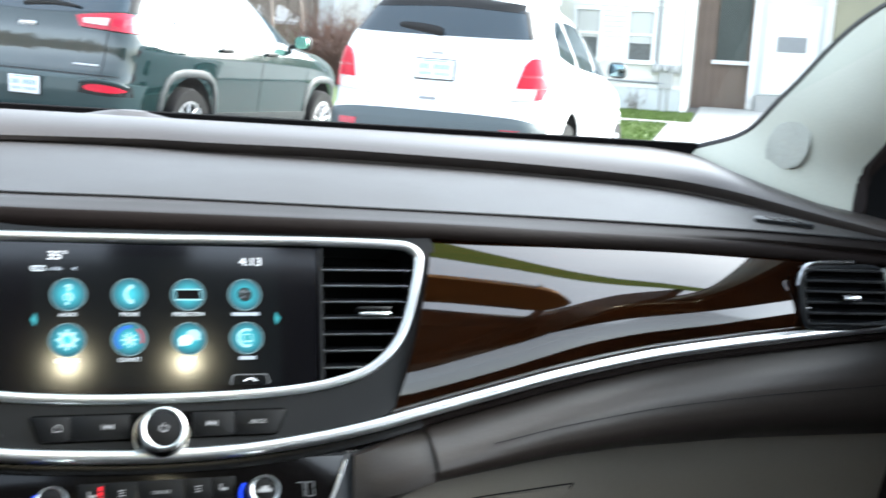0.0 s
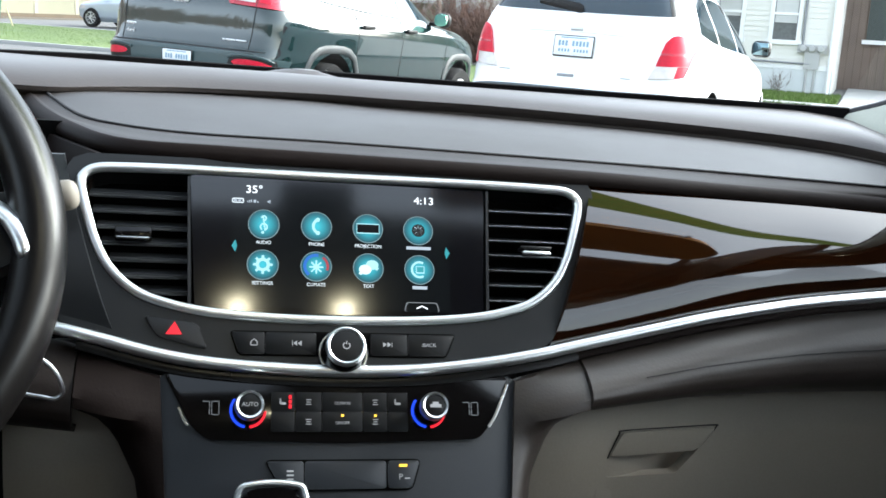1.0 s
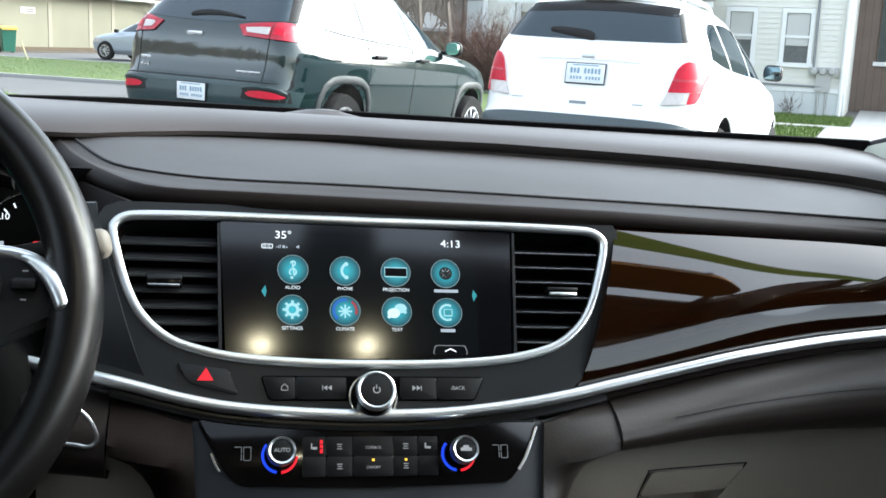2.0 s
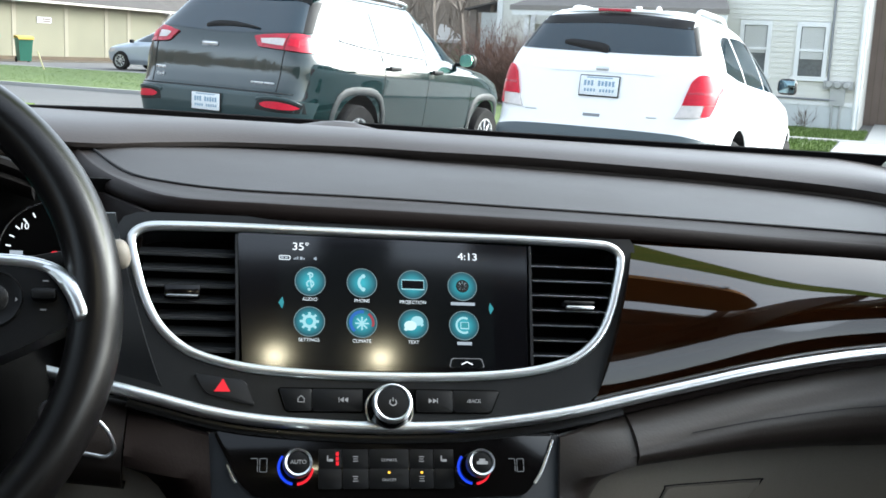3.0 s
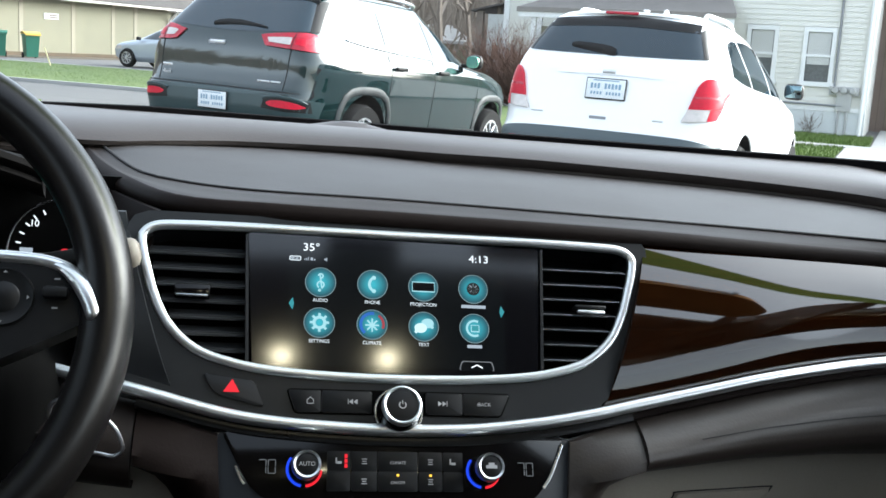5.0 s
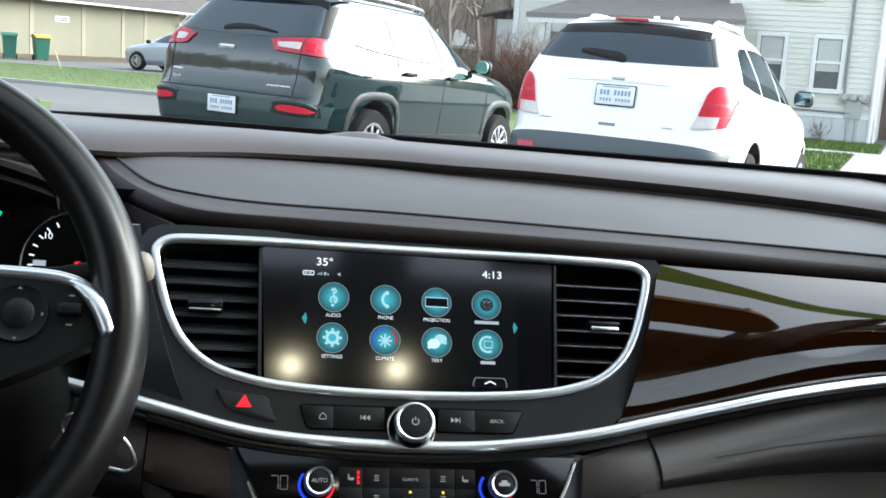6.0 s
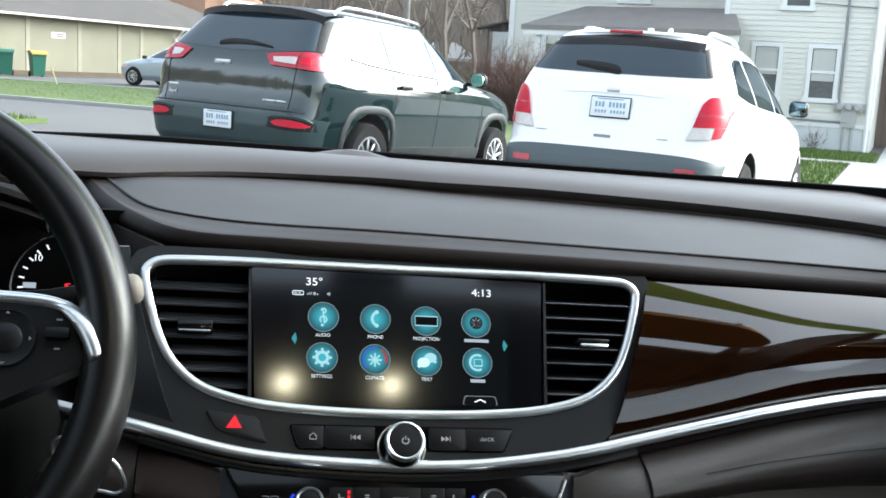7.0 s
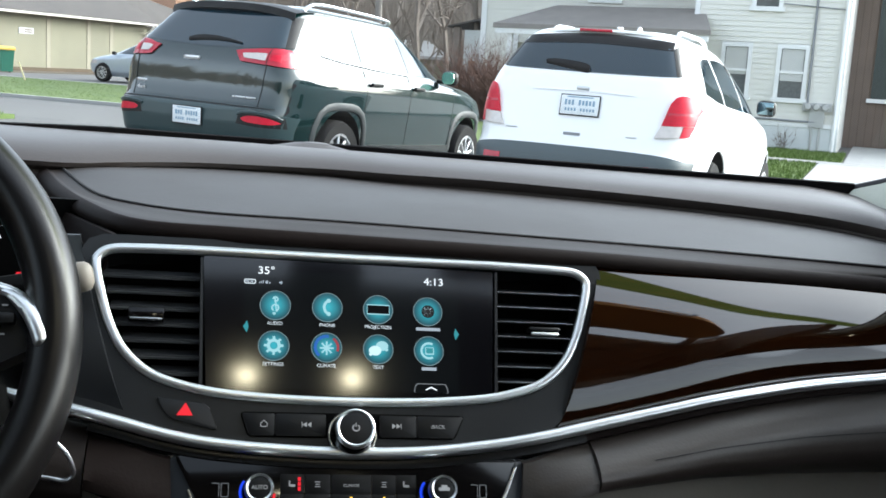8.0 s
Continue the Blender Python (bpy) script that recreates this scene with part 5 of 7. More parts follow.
M["bumper_grey"] = mat("grey_bumper_plastic", (0.062, 0.079, 0.084), 0.5, 0, 0.1, 5, 200, 0.05)
M["cladding"] = mat("grey_cladding", (0.024, 0.029, 0.030), 0.6, 0, 0.1, 5, 200, 0.05)
M["tail_red"] = mat("red_lamp_lens", (0.40, 0.006, 0.024), 0.25, 0, 0.2, 12, 60, 0, 0.04, coat=0.15)
M["tail_pink"] = mat("bright_red_lens", (0.52, 0.008, 0.030), 0.35, 0, 0.2, 12, 60, 0, 0.04, spec=0.2)
M["tail_clear"] = mat("clear_lamp_lens", (0.55, 0.50, 0.47), 0.10, 0, 0.2, 25, 90, 0, 0.04, coat=0.6)
M["plate"] = mat("white_plate", (0.76, 0.79, 0.80), 0.5, 0, 0.05, 10, 60)
M["plate_ink"] = mat("blue_plate_ink", (0.22, 0.34, 0.44), 0.5)
M["tyre"] = mat("tyre_rubber", (0.009, 0.009, 0.009), 0.8, 0, 0.2, 10, 80, 0.2, spec=0.2)
M["alloy"] = mat("alloy_rim", (0.55, 0.56, 0.57), 0.3, 0.9, 0.05, 10, 60)
M["well"] = mat("wheel_well", (0.006, 0.006, 0.006), 0.9)
M["black_trim"] = mat("black_car_trim", (0.007, 0.007, 0.007), 0.45, spec=0.22)
M["mirror_glass"] = mat("mirror_glass", (0.13, 0.19, 0.21), 0.03, 1.0, 0.02, 3, 30, 0, 0.01)
M["mirror_green"] = mat("green_tinted_mirror", (0.42, 0.80, 0.58), 0.10, 1.0, 0.05, 3, 30, 0, 0.02)
M["gutter"] = mat("dull_gutter", (0.50, 0.48, 0.43), 0.6)
M["pilaster"] = mat("cream_trim_board", (0.270, 0.250, 0.190), 0.8)
M["straw"] = mat("pale_stake", (0.55, 0.50, 0.30), 0.8)

# ground: one sheet to the horizon, finer near the cars
def ground_sheet():
    bm = bmesh.new()
    vs = [-900, -300, -100, -40, -16, -8, -4, -2] + [i * 0.5 for i in range(0, 31)] + [17, 20, 24, 28, 32, 40, 50, 70, 110, 200, 420, 900]
    us = [-900, -300, -100, -50, -30, -22] + [-20 + i for i in range(0, 25)] + [6, 8, 10, 14, 20, 30, 60, 110, 300, 900]
    g = [[bm.verts.new(gpt(u, v)) for u in us] for v in vs]
    for a, b in zip(g, g[1:]):
        for i in range(len(us) - 1):
            bm.faces.new((a[i], a[i + 1], b[i + 1], b[i]))
    return bm


tagged(part("ground", ground_sheet(), "asphalt"), "grey asphalt lot with a gentle fall", "ground", kind="structure")


def patch(u0, u1, v0, v1, h, nu=12, nv=6, wob=0.0, seed=0):
    """A flat bed on the ground in the street grid, h thick."""
    rnd = random.Random(seed)
    rows = []
    for i in range(nv + 1):
        r = []
        for j in range(nu + 1):
            u, v = u0 + (u1 - u0) * j / nu, v0 + (v1 - v0) * i / nv
            if i in (0, nv):
                v += rnd.uniform(-wob, wob)
            r.append(gpt(u, v, h))
        rows.append(r)
    return loft(rows, h + 0.1, (0, 0, -1))


def grass(name, u0, u1, v0, v1, h, count, seed, blade=0.05):
    """Short blades, one mesh."""
    rnd = random.Random(seed)
    bm = bmesh.new()
    for _ in range(count):
        p = gpt(rnd.uniform(u0, u1), rnd.uniform(v0, v1), h)
        a, l, w = rnd.uniform(0, 6.28), blade * rnd.uniform(0.5, 1.4), blade * 0.16
        d = Vector((math.cos(a), math.sin(a), 0))
        lean = Vector((rnd.uniform(-0.5, 0.5), rnd.uniform(-0.5, 0.5), 1)) * l
        bm.faces.new([bm.verts.new(q) for q in (p - d * w, p + d * w, p + lean)])
    return tagged(part(name, bm, "blade", smooth=False), "short green spring grass", "grass", kind="stuff")


# beds: far lawn left of the cars, a near verge, lawn before the house, concrete walks
tagged(part("lawn", patch(-70, -10.5, 15.4, 23.3, 0.06, 40, 6, 0.15, 1), "lawn"), "mown green lawn behind a kerb", "lawn", kind="structure")
tagged(part("kerb", patch(-70, -10.4, 15.26, 15.38, 0.065, 40, 1, 0.0, 2), "concrete"), "pale concrete kerb along the lawn", "kerb", kind="structure")
tagged(part("kerb", patch(-70, -10.4, 23.32, 23.50, 0.07, 40, 1, 0.0, 3), "concrete"), "low concrete edge behind the lawn", "kerb", kind="structure")
grass("grass", -32, -10.6, 15.5, 23.2, 0.06, 30000, 4, 0.022)
tagged(part("verge", patch(-40, -10.75, 8.0, 11.0, 0.06, 30, 4, 0.3, 5), "lawn"), "patch of green verge", "lawn", kind="structure")
grass("grass", -20, -10.72, 8.5, 11.05, 0.06, 9000, 6, 0.06)
tagged(part("house_lawn", patch(-12, -0.7, 23.6, 27.4, 0.04, 20, 5, 0.1, 7), "lawn"), "strip of lawn before the house", "lawn", kind="structure")
grass("grass", -5.0, -0.70, 23.6, 27.4, 0.04, 9000, 8, 0.06)
tagged(part("near_lawn", patch(-12, -1.15, 16.8, 22.9, 0.03, 20, 4, 0.3, 9), "lawn"), "thin lawn beside the walk", "lawn", kind="structure")
grass("grass", -5, -1.14, 17, 22.88, 0.03, 9000, 10, 0.06)
tagged(part("pavement", patch(-12, 14, 22.95, 23.55, 0.045, 30, 1, 0.0, 11), "concrete"), "pale concrete walk by the house", "pavement", kind="structure")
tagged(part("driveway", patch(-1.10, 12, 14.0, 22.9, 0.045, 16, 8, 0.0, 12), "concrete"), "pale concrete apron", "driveway", kind="structure")
tagged(part("driveway", patch(-0.65, 12, 23.6, 31.9, 0.045, 16, 8, 0.0, 12), "concrete"), "concrete drive beside the house", "driveway", kind="structure")

# ---- buildings ----
def gbox(u0, u1, v0, v1, z0, z1, bevel=0.0):
    bm = box(u1 - u0, v1 - v0, z1 - z0, bevel, ((u0 + u1) / 2, (v0 + v1) / 2, (z0 + z1) / 2))
    return bm


def clapboard(parent, u0, u1, v, z0, z1, material, step=0.115, holes=()):
    """Lapped boards, each a part; openings (u0, u1, z0, z1) are left out."""
    n = int((z1 - z0) / step)
    for i in range(n):
        a, b = z0 + i * step, z0 + (i + 1) * step
        cuts = sorted((h[0], h[1]) for h in holes if h[2] < b - 0.02 and h[3] > a + 0.02)
        x = u0
        spans = []
        for c, d in cuts:
            if c > x:
                spans.append((x, c))
            x = max(x, d)
        if x < u1:
            spans.append((x, u1))
        for c, d in spans:
            bm = bmesh.new()
            q = [(c, v - 0.022, a), (d, v - 0.022, a), (d, v - 0.004, b + 0.01), (c, v - 0.004, b + 0.01)]
            r = [(c, v + 0.02, a), (d, v + 0.02, a), (d, v + 0.02, b + 0.01), (c, v + 0.02, b + 0.01)]
            f, g = [bm.verts.new(p) for p in q], [bm.verts.new(p) for p in r]
            bm.faces.new(f)
            bm.faces.new(g[::-1])
            for k in range(4):
                bm.faces.new((f[k], g[k], g[(k + 1) % 4], f[(k + 1) % 4]))
            part("board", bm, material, parent, smooth=False)


def window(parent, u0, u1, z0, z1, v, blind=0.55):
    """White-framed sash window: frame, sill, meeting rail, panes and a blind."""
    w = part("window_frame", gbox(u0, u0 + 0.10, v - 0.05, v + 0.06, z0, z1), "trim_white", parent, "white wooden window frame", smooth=False)
    for bm in (gbox(u1 - 0.10, u1, v - 0.05, v + 0.06, z0, z1), gbox(u0 + 0.1, u1 - 0.1, v - 0.05, v + 0.06, z1 - 0.11, z1), gbox(u0 + 0.1, u1 - 0.1, v - 0.03, v + 0.06, (z0 + z1) / 2 - 0.03, (z0 + z1) / 2 + 0.03)):
        part("frame_bar", bm, "trim_white", w, smooth=False)
    part("window_sill", gbox(u0 - 0.05, u1 + 0.05, v - 0.09, v + 0.06, z0 - 0.06, z0 + 0.05), "trim_white", w, "white sill", smooth=False)
    zm = (z0 + z1) / 2
    part("pane", gbox(u0 + 0.1, u1 - 0.1, v + 0.01, v + 0.02, z0 + 0.05, zm - 0.03), "pane_dark", w, "dark pane", smooth=False)
    part("pane", gbox(u0 + 0.1, u1 - 0.1, v + 0.0, v + 0.01, zm + 0.03, z1 - 0.11), "pane_dark", w, "dark pane", smooth=False)
    zb = z0 + (z1 - z0) * (1 - blind)
    part("blind", gbox(u0 + 0.12, u1 - 0.12, v - 0.008, v - 0.003, zb, z1 - 0.12), "blind", w, "pale drawn blind", smooth=False)
    return w


GB = Matrix.Translation((0, 0, -0.30)) @ GRID
house = thing("house", "two-storey pale green clapboard house with white trim", "house", GB)
V1, V2 = 27.5, 29.5
U0, U1, UC = -10.95, -0.96, -4.60
wins = [(-3.87, -3.12, 1.27, 2.60), (-2.54, -1.79, 1.27, 2.60), (-3.25, -2.52, 3.42, 4.80)]
uwin = (-7.80, -6.95, 3.62, 5.0)
part("wall", gbox(UC, U1, V1 + 0.02, V1 + 0.2, 0.55, 6.4), "siding", house, smooth=False)
part("side_wall", gbox(UC, UC + 0.15, V1 + 0.2, V2, 0.5, 6.4), "siding", house, smooth=False)
part("end_wall", gbox(U1 - 0.2, U1, V1 + 0.2, V1 + 8, 0.0, 6.4), "siding", house, smooth=False)
part("rear_part_wall", gbox(U0, UC, V2 + 0.02, V2 + 0.2, 0.0, 6.4), "siding", house, smooth=False)
part("far_end_wall", gbox(U0, U0 + 0.2, V2 + 0.2, V2 + 8, 0.0, 6.4), "siding", house, smooth=False)
part("foundation", gbox(UC, U1, V1 - 0.05, V1 + 0.2, -0.3, 0.64), "block", house, "white-painted foundation", smooth=False)
part("sill_board", gbox(UC, U1, V1 - 0.07, V1 - 0.0, 0.64, 0.74), "trim_white", house, smooth=False)
for u in (UC, U1 - 0.12):
    part("corner_board", gbox(u, u + 0.12, V1 - 0.05, V1 + 0.02, 0.74, 6.4), "trim_white", house, smooth=False)
part("corner_board", gbox(U0, U0 + 0.16, V2 - 0.05, V2 + 0.02, 0.0, 6.4), "trim_white", house, smooth=False)
for w in wins:
    window(house, *w, V1, 0.58 if w[0] < -3 else 0.66)
window(house, *uwin, V2)
clapboard(house, UC + 0.12, U1 - 0.12, V1, 0.74, 6.3, "siding", 0.125, wins)
clapboard(house, U0 + 0.16, UC, V2, 0.3, 6.3, "siding", 0.125, [uwin, (-9.95, -8.85, 0.3, 2.6)])
part("roof", gbox(U0 - 0.4, U1 + 0.4, V1 - 0.4, V2 + 8, 6.4, 6.6), "shingle", house, smooth=False)
# porch with a hipped roof
pr = part("porch_roof", loft([[(-9.35, 26.0, 2.74), (-3.95, 26.0, 2.78)], [(-8.30, 28.0, 3.36), (-4.45, 28.0, 3.40)], [(-8.30, 29.45, 3.40), (-4.45, 29.45, 3.42)]], 0.12, (0, 0, -1)), "porch_shingle", house, "grey-brown shingled porch roof", smooth=False)
part("roof_side", loft([[(-9.35, 26.0, 2.72), (-8.3, 28.0, 3.34)], [(-9.35, 29.45, 2.72), (-8.3, 29.45, 3.34)]], 0.05, (0, 0, -1)), "porch_shingle", pr, smooth=False)
part("porch_fascia", gbox(-9.30, -4.0, 26.02, 26.08, 2.50, 2.63), "trim_white", pr, smooth=False)
for u in (-8.92, -6.6, -4.2):
    part("porch_post", gbox(u - 0.06, u + 0.06, 26.1, 26.22, -0.3, 2.55), "trim_white", house, "white porch post", smooth=False)
part("porch_floor", gbox(-9.3, -4.0, 26.0, 29.4, -0.3, 0.30), "concrete", house, smooth=False)
part("porch_door", gbox(-9.80, -9.0, V2 - 0.04, V2 + 0.01, 0.30, 2.4), "tan_wall", house, "tan front door", smooth=False)
for u in (-9.95, -9.0):
    part("door_frame", gbox(u, u + 0.15, V2 - 0.06, V2 + 0.01, 0.30, 2.6), "trim_white", house, smooth=False)
# pipes and meters
dsp = thing("downspout", "white metal downspout on the house corner", "downspout", GB)
part("pipe", sweep([Vector((-1.05, V1 - 0.10, 6.4)), Vector((-1.05, V1 - 0.10, 0.1)), Vector((-1.05, V1 - 0.30, 0.0))], oval(0.045, 0.04, 8), (0, 1, 0)), "trim_white", dsp)
cond = thing("meter_box", "three grey electric meters on a panel with pipes", "electric meter", GB)
part("meter_panel", gbox(-1.64, -1.30, V1 - 0.12, V1 - 0.03, 0.66, 1.04), "meter", cond, smooth=False)
part("meter_header", gbox(-1.82, -1.15, V1 - 0.12, V1 - 0.03, 1.04, 1.24), "meter", cond, smooth=False)
for i in range(3):
    part("meter_glass", lathe([(0.0, 0.10), (0.07, 0.09), (0.085, 0.05), (0.09, 0.0)], 16), "meter", cond, "round meter", Matrix.Translation((-1.69 + 0.2 * i, V1 - 0.12, 1.15)) @ pose(0, 0, 0, 90, 0, 0))
for u in (-1.56, -1.38):
    part("pipe", sweep([Vector((u, V1 - 0.08, 0.68)), Vector((u, V1 - 0.08, 0.05))], oval(0.03, 0.03, 8), (0, 1, 0)), "meter", cond)
part("pipe", sweep([Vector((-1.72, V1 - 0.07, 1.2)), Vector((-1.75, V1 - 0.07, 6.3))], oval(0.030, 0.030, 8), (0, 1, 0)), "metal_grey", cond)
part("cable", sweep([Vector((-3.1, V1 - 0.10, 0.80)), Vector((-1.5, V1 - 0.10, 0.78))], oval(0.025, 0.025, 8), (0, 0, 1)), "metal_grey", cond)
part("cable", sweep([Vector((-2.5, V1 - 0.06, 3.55)), Vector((-1.0, V1 - 0.06, 3.45))], oval(0.014, 0.014, 6), (0, 0, 1)), "metal_grey", cond)

# neighbour house beyond the drive: brown recess, white door, tan wall
nb = thing("neighbor_house", "neighbor house with brown wall, white door and tan corner", "house", GB)
VN = 32.0
part("wall", gbox(-2.0, 0.60, VN, VN + 0.2, 0, 5.5), "brown_wall", nb, "brown boarded wall", smooth=False)
for i in range(13):
    part("board", gbox(-2.0 + 0.2 * i, -1.988 + 0.2 * i, VN - 0.006, VN + 0.01, 0.0, 5.5), "dirt", nb, smooth=False)
part("screen_window", gbox(-0.36, 0.50, VN - 0.05, VN - 0.01, 1.42, 4.4), "screen_dark", nb, "tall dark screened window", smooth=False)
part("window_sill", gbox(-0.46, 0.56, VN - 0.12, VN - 0.01, 1.31, 1.42), "trim_white", nb, smooth=False)
part("post", gbox(0.58, 0.76, VN - 0.25, VN - 0.02, 0.0, 5.5), "trim_white", nb, smooth=False)
part("wall", gbox(0.76, 2.50, VN - 0.1, VN + 0.2, 0, 5.5), "siding_white", nb, "white siding wall", smooth=False)
nd = part("door", gbox(0.95, 2.35, VN - 0.16, VN - 0.11, 0.55, 3.0), "trim_white", nb, "white door with a small window", smooth=False)
part("pane", gbox(1.27, 2.05, VN - 0.18, VN - 0.165, 1.73, 2.15), "metal_grey", nd, "small grey pane", smooth=False)
part("door_knob", lathe([(0, 0.06), (0.04, 0.05), (0.03, 0.0)], 12), "alloy", nd, "door knob", Matrix.Translation((2.18, VN - 0.165, 1.35)) @ pose(0, 0, 0, 90, 0, 0))
part("door_step", gbox(0.8, 2.45, VN - 0.7, VN - 0.1, -0.2, 0.5), "concrete", nb, "concrete step", smooth=False)
part("frame", gbox(2.50, 2.70, VN - 0.2, VN - 0.1, 0, 5.5), "trim_white", nb, smooth=False)
part("wall", gbox(2.70, 9.0, VN - 0.6, VN + 0.2, 0, 5.5), "tan_wall", nb, "tan wall", smooth=False)
part("roof", gbox(-2.2, 9.4, VN - 0.8, VN + 6, 5.5, 5.7), "shingle", nb, smooth=False)

# long low garage with a shingled roof, its front running away from the camera
gx, gy = -8.56, 41.2
GAR = Matrix.Translation((gx, gy, 0.20)) @ pose(0, 0, 0, 0, 0, 56)   # local x runs along the front, away
gar = thing("garage_building", "long low tan garage with panelled doors and a shingled roof", "garage", GAR)
part("wall", gbox(-22, 10.0, 0.0, 6.0, -0.3, 2.22), "tan_wall", gar, smooth=False)
part("wing_wall", gbox(10.0, 22.0, 0.9, 6.0, -0.3, 2.15), "tan_wall", gar, smooth=False)
part("roof", loft([[(-22.3, -0.45, 2.16), (10.3, -0.45, 2.16)], [(-22.3, 3.0, 3.9), (10.3, 3.0, 3.9)], [(-22.3, 6.4, 2.2), (10.3, 6.4, 2.2)]], 0.10, (0, 0, 1)), "shingle", gar, "grey-brown shingled roof", smooth=False)
part("wing_roof", loft([[(10.3, 0.5, 2.1), (12.2, 0.5, 2.1), (15.0, 0.5, 2.1), (22.3, 0.5, 2.1)], [(10.3, 2.2, 3.62), (12.2, 2.2, 3.44), (15.0, 2.2, 3.02), (22.3, 2.2, 2.3)]], 0.10, (0, 0, 1)), "shingle", gar, smooth=False)
part("gutter", gbox(-22.3, 10.3, -0.54, -0.45, 2.13, 2.21), "gutter", gar, "dull pale gutter", smooth=False)
part("base_strip", gbox(-22, 10.0, -0.04, 0.0, -0.3, 0.16), "dirt", gar, "stained base", smooth=False)
for u in (-6.6, -1.9, 1.2, 3.9, 6.2, 7.6):
    part("pilaster", gbox(u, u + 0.20, -0.022, 0.0, -0.2, 2.16), "pilaster", gar, "upright trim board", smooth=False)
part("downpipe", sweep([Vector((-0.4, -0.12, 2.1)), Vector((-0.4, -0.12, 1.0))], oval(0.06, 0.05, 8), (0, 1, 0)), "metal_grey", gar)
part("sign", gbox(2.45, 3.20, -0.03, -0.005, 1.40, 1.62), "siding_white", gar, "small pale sign", smooth=False)
for i in range(2):
    part("sign_bar", gbox(2.72, 3.12, -0.036, -0.03, 1.44 + 0.08 * i, 1.49 + 0.08 * i), "brown_wall", gar, smooth=False)
part("drain_elbow", sweep([Vector(p) for p in ((9.9, -0.5, 2.1), (9.9, -0.3, 1.9), (9.9, -0.1, 1.75), (9.9, -0.1, 0.0))], oval(0.05, 0.05, 8), (1, 0, 0)), "trim_white", gar, "white drain pipe")

# dirt strip along the garage
tagged(part("dirt_strip", loft([[GAR @ Vector((x, y, 0.03)) for x in (-22, -10, 0, 10, 22)] for y in (-2.2, 0.1)], 0.1, (0, 0, -1)), "dirt"), "bare earth strip along the garage", "dirt", kind="structure")

# far brick building and grey roofs
fb = thing("brick_building", "far orange brick building behind the garage", "building", Matrix.Translation((-2.6, 68, 0.2)) @ pose(0, 0, 0, 0, 0, -34))
part("wall", box(9, 6, 8, 0, (-2, 0, 4.0)), "brick_far", fb, smooth=False)
part("roof", box(9.6, 6.6, 0.4, 0, (-2, 0, 8.2)), "shingle", fb, smooth=False)
fh = thing("far_house", "far pale house with a light grey hipped roof", "house", Matrix.Translation((11.9, 74.0, 0.0)) @ pose(0, 0, 0, 0, 0, -11))
part("wall", box(7, 6, 2.3, 0, (0, 0.4, 1.0)), "tan_wall", fh, smooth=False)
part("roof", loft([[(-4, -3.0, 2.08), (4, -3.0, 2.08)], [(-2.4, 0, 3.15), (2.5, 0, 3.15)], [(-4, 3.6, 2.08), (4, 3.6, 2.08)]], 0.2, (0, 0, -1)), "meter", fh, "light grey roof", smooth=False)
shd = thing("shed", "small white shed with a sloping roof and a brown post", "shed", Matrix.Translation((7.0, 32.3, 0.0)) @ GRID)
part("wall", box(1.3, 1.8, 2.75, 0, (0.97, 1.0, 1.05)), "siding_white", shd, smooth=False)
part("roof", loft([[(-0.15, -0.15, 2.47), (1.7, -0.15, 2.92)], [(-0.15, 2.0, 2.47), (1.7, 2.0, 2.92)]], 0.05, (0, 0, 1)), "shingle", shd, smooth=False)
part("post", box(0.20, 0.16, 2.80, 0.01, (0.10, 0.05, 1.10)), "bark", shd, "brown wooden post", smooth=False)
part("red_board", box(0.20, 0.04, 0.42, 0, (0.62, 0.07, 1.30)), "brick_far", shd, "small red board", smooth=False)

# ---- trees ----
def tree_mesh(seed, height, spread, levels=5, r0=0.22, lean=0.05):
    """A bare tree: tapered trunk, limbs and twigs; returns trunk and crown."""
    rnd = random.Random(seed)
    trunk, crown = bmesh.new(), bmesh.new()
    def limb(p, d, length, r, level):
        bm = trunk if level <= 1 else crown
        n = 3 if level > 2 else 5
        q = p.copy()
        prev = None
        steps = 4 if level < 3 else 3
        ends = []
        for i in range(steps + 1):
            rr = r * (1 - 0.45 * i / steps)
            s = d.orthogonal().normalized()
            t = d.cross(s)
            ringv = [bm.verts.new(q + (s * math.cos(6.283 * k / n) + t * math.sin(6.283 * k / n)) * rr) for k in range(n)]
            if prev:
                for k in range(n):
                    bm.faces.new((prev[k], prev[(k + 1) % n], ringv[(k + 1) % n], ringv[k]))
            prev = ringv
            if i:
                ends.append((q.copy(), d.copy(), rr))
            d = (d + Vector((rnd.uniform(-1, 1), rnd.uniform(-1, 1), rnd.uniform(-0.5, 0.8))) * 0.16).normalized()
            q = q + d * length / steps
        if level < levels:
            for e, dd, rr in ends[(1 if level == 0 else 0):]:
                for _ in range(2 if level < 4 else 3):
                    a = rnd.uniform(0, 6.283)
                    side = (dd.orthogonal().normalized() * math.cos(a) + dd.cross(dd.orthogonal().normalized()) * math.sin(a))
                    limb(e, (dd * rnd.uniform(0.5, 0.9) + side * spread * rnd.uniform(0.5, 1.0) + Vector((0, 0, 0.15))).normalized(), length * rnd.uniform(0.48, 0.68), rr * 0.62, level + 1)
    limb(Vector((0, 0, -0.2)), Vector((lean, 0, 1)).normalized(), height * 0.5, r0, 0)
    return trunk, crown


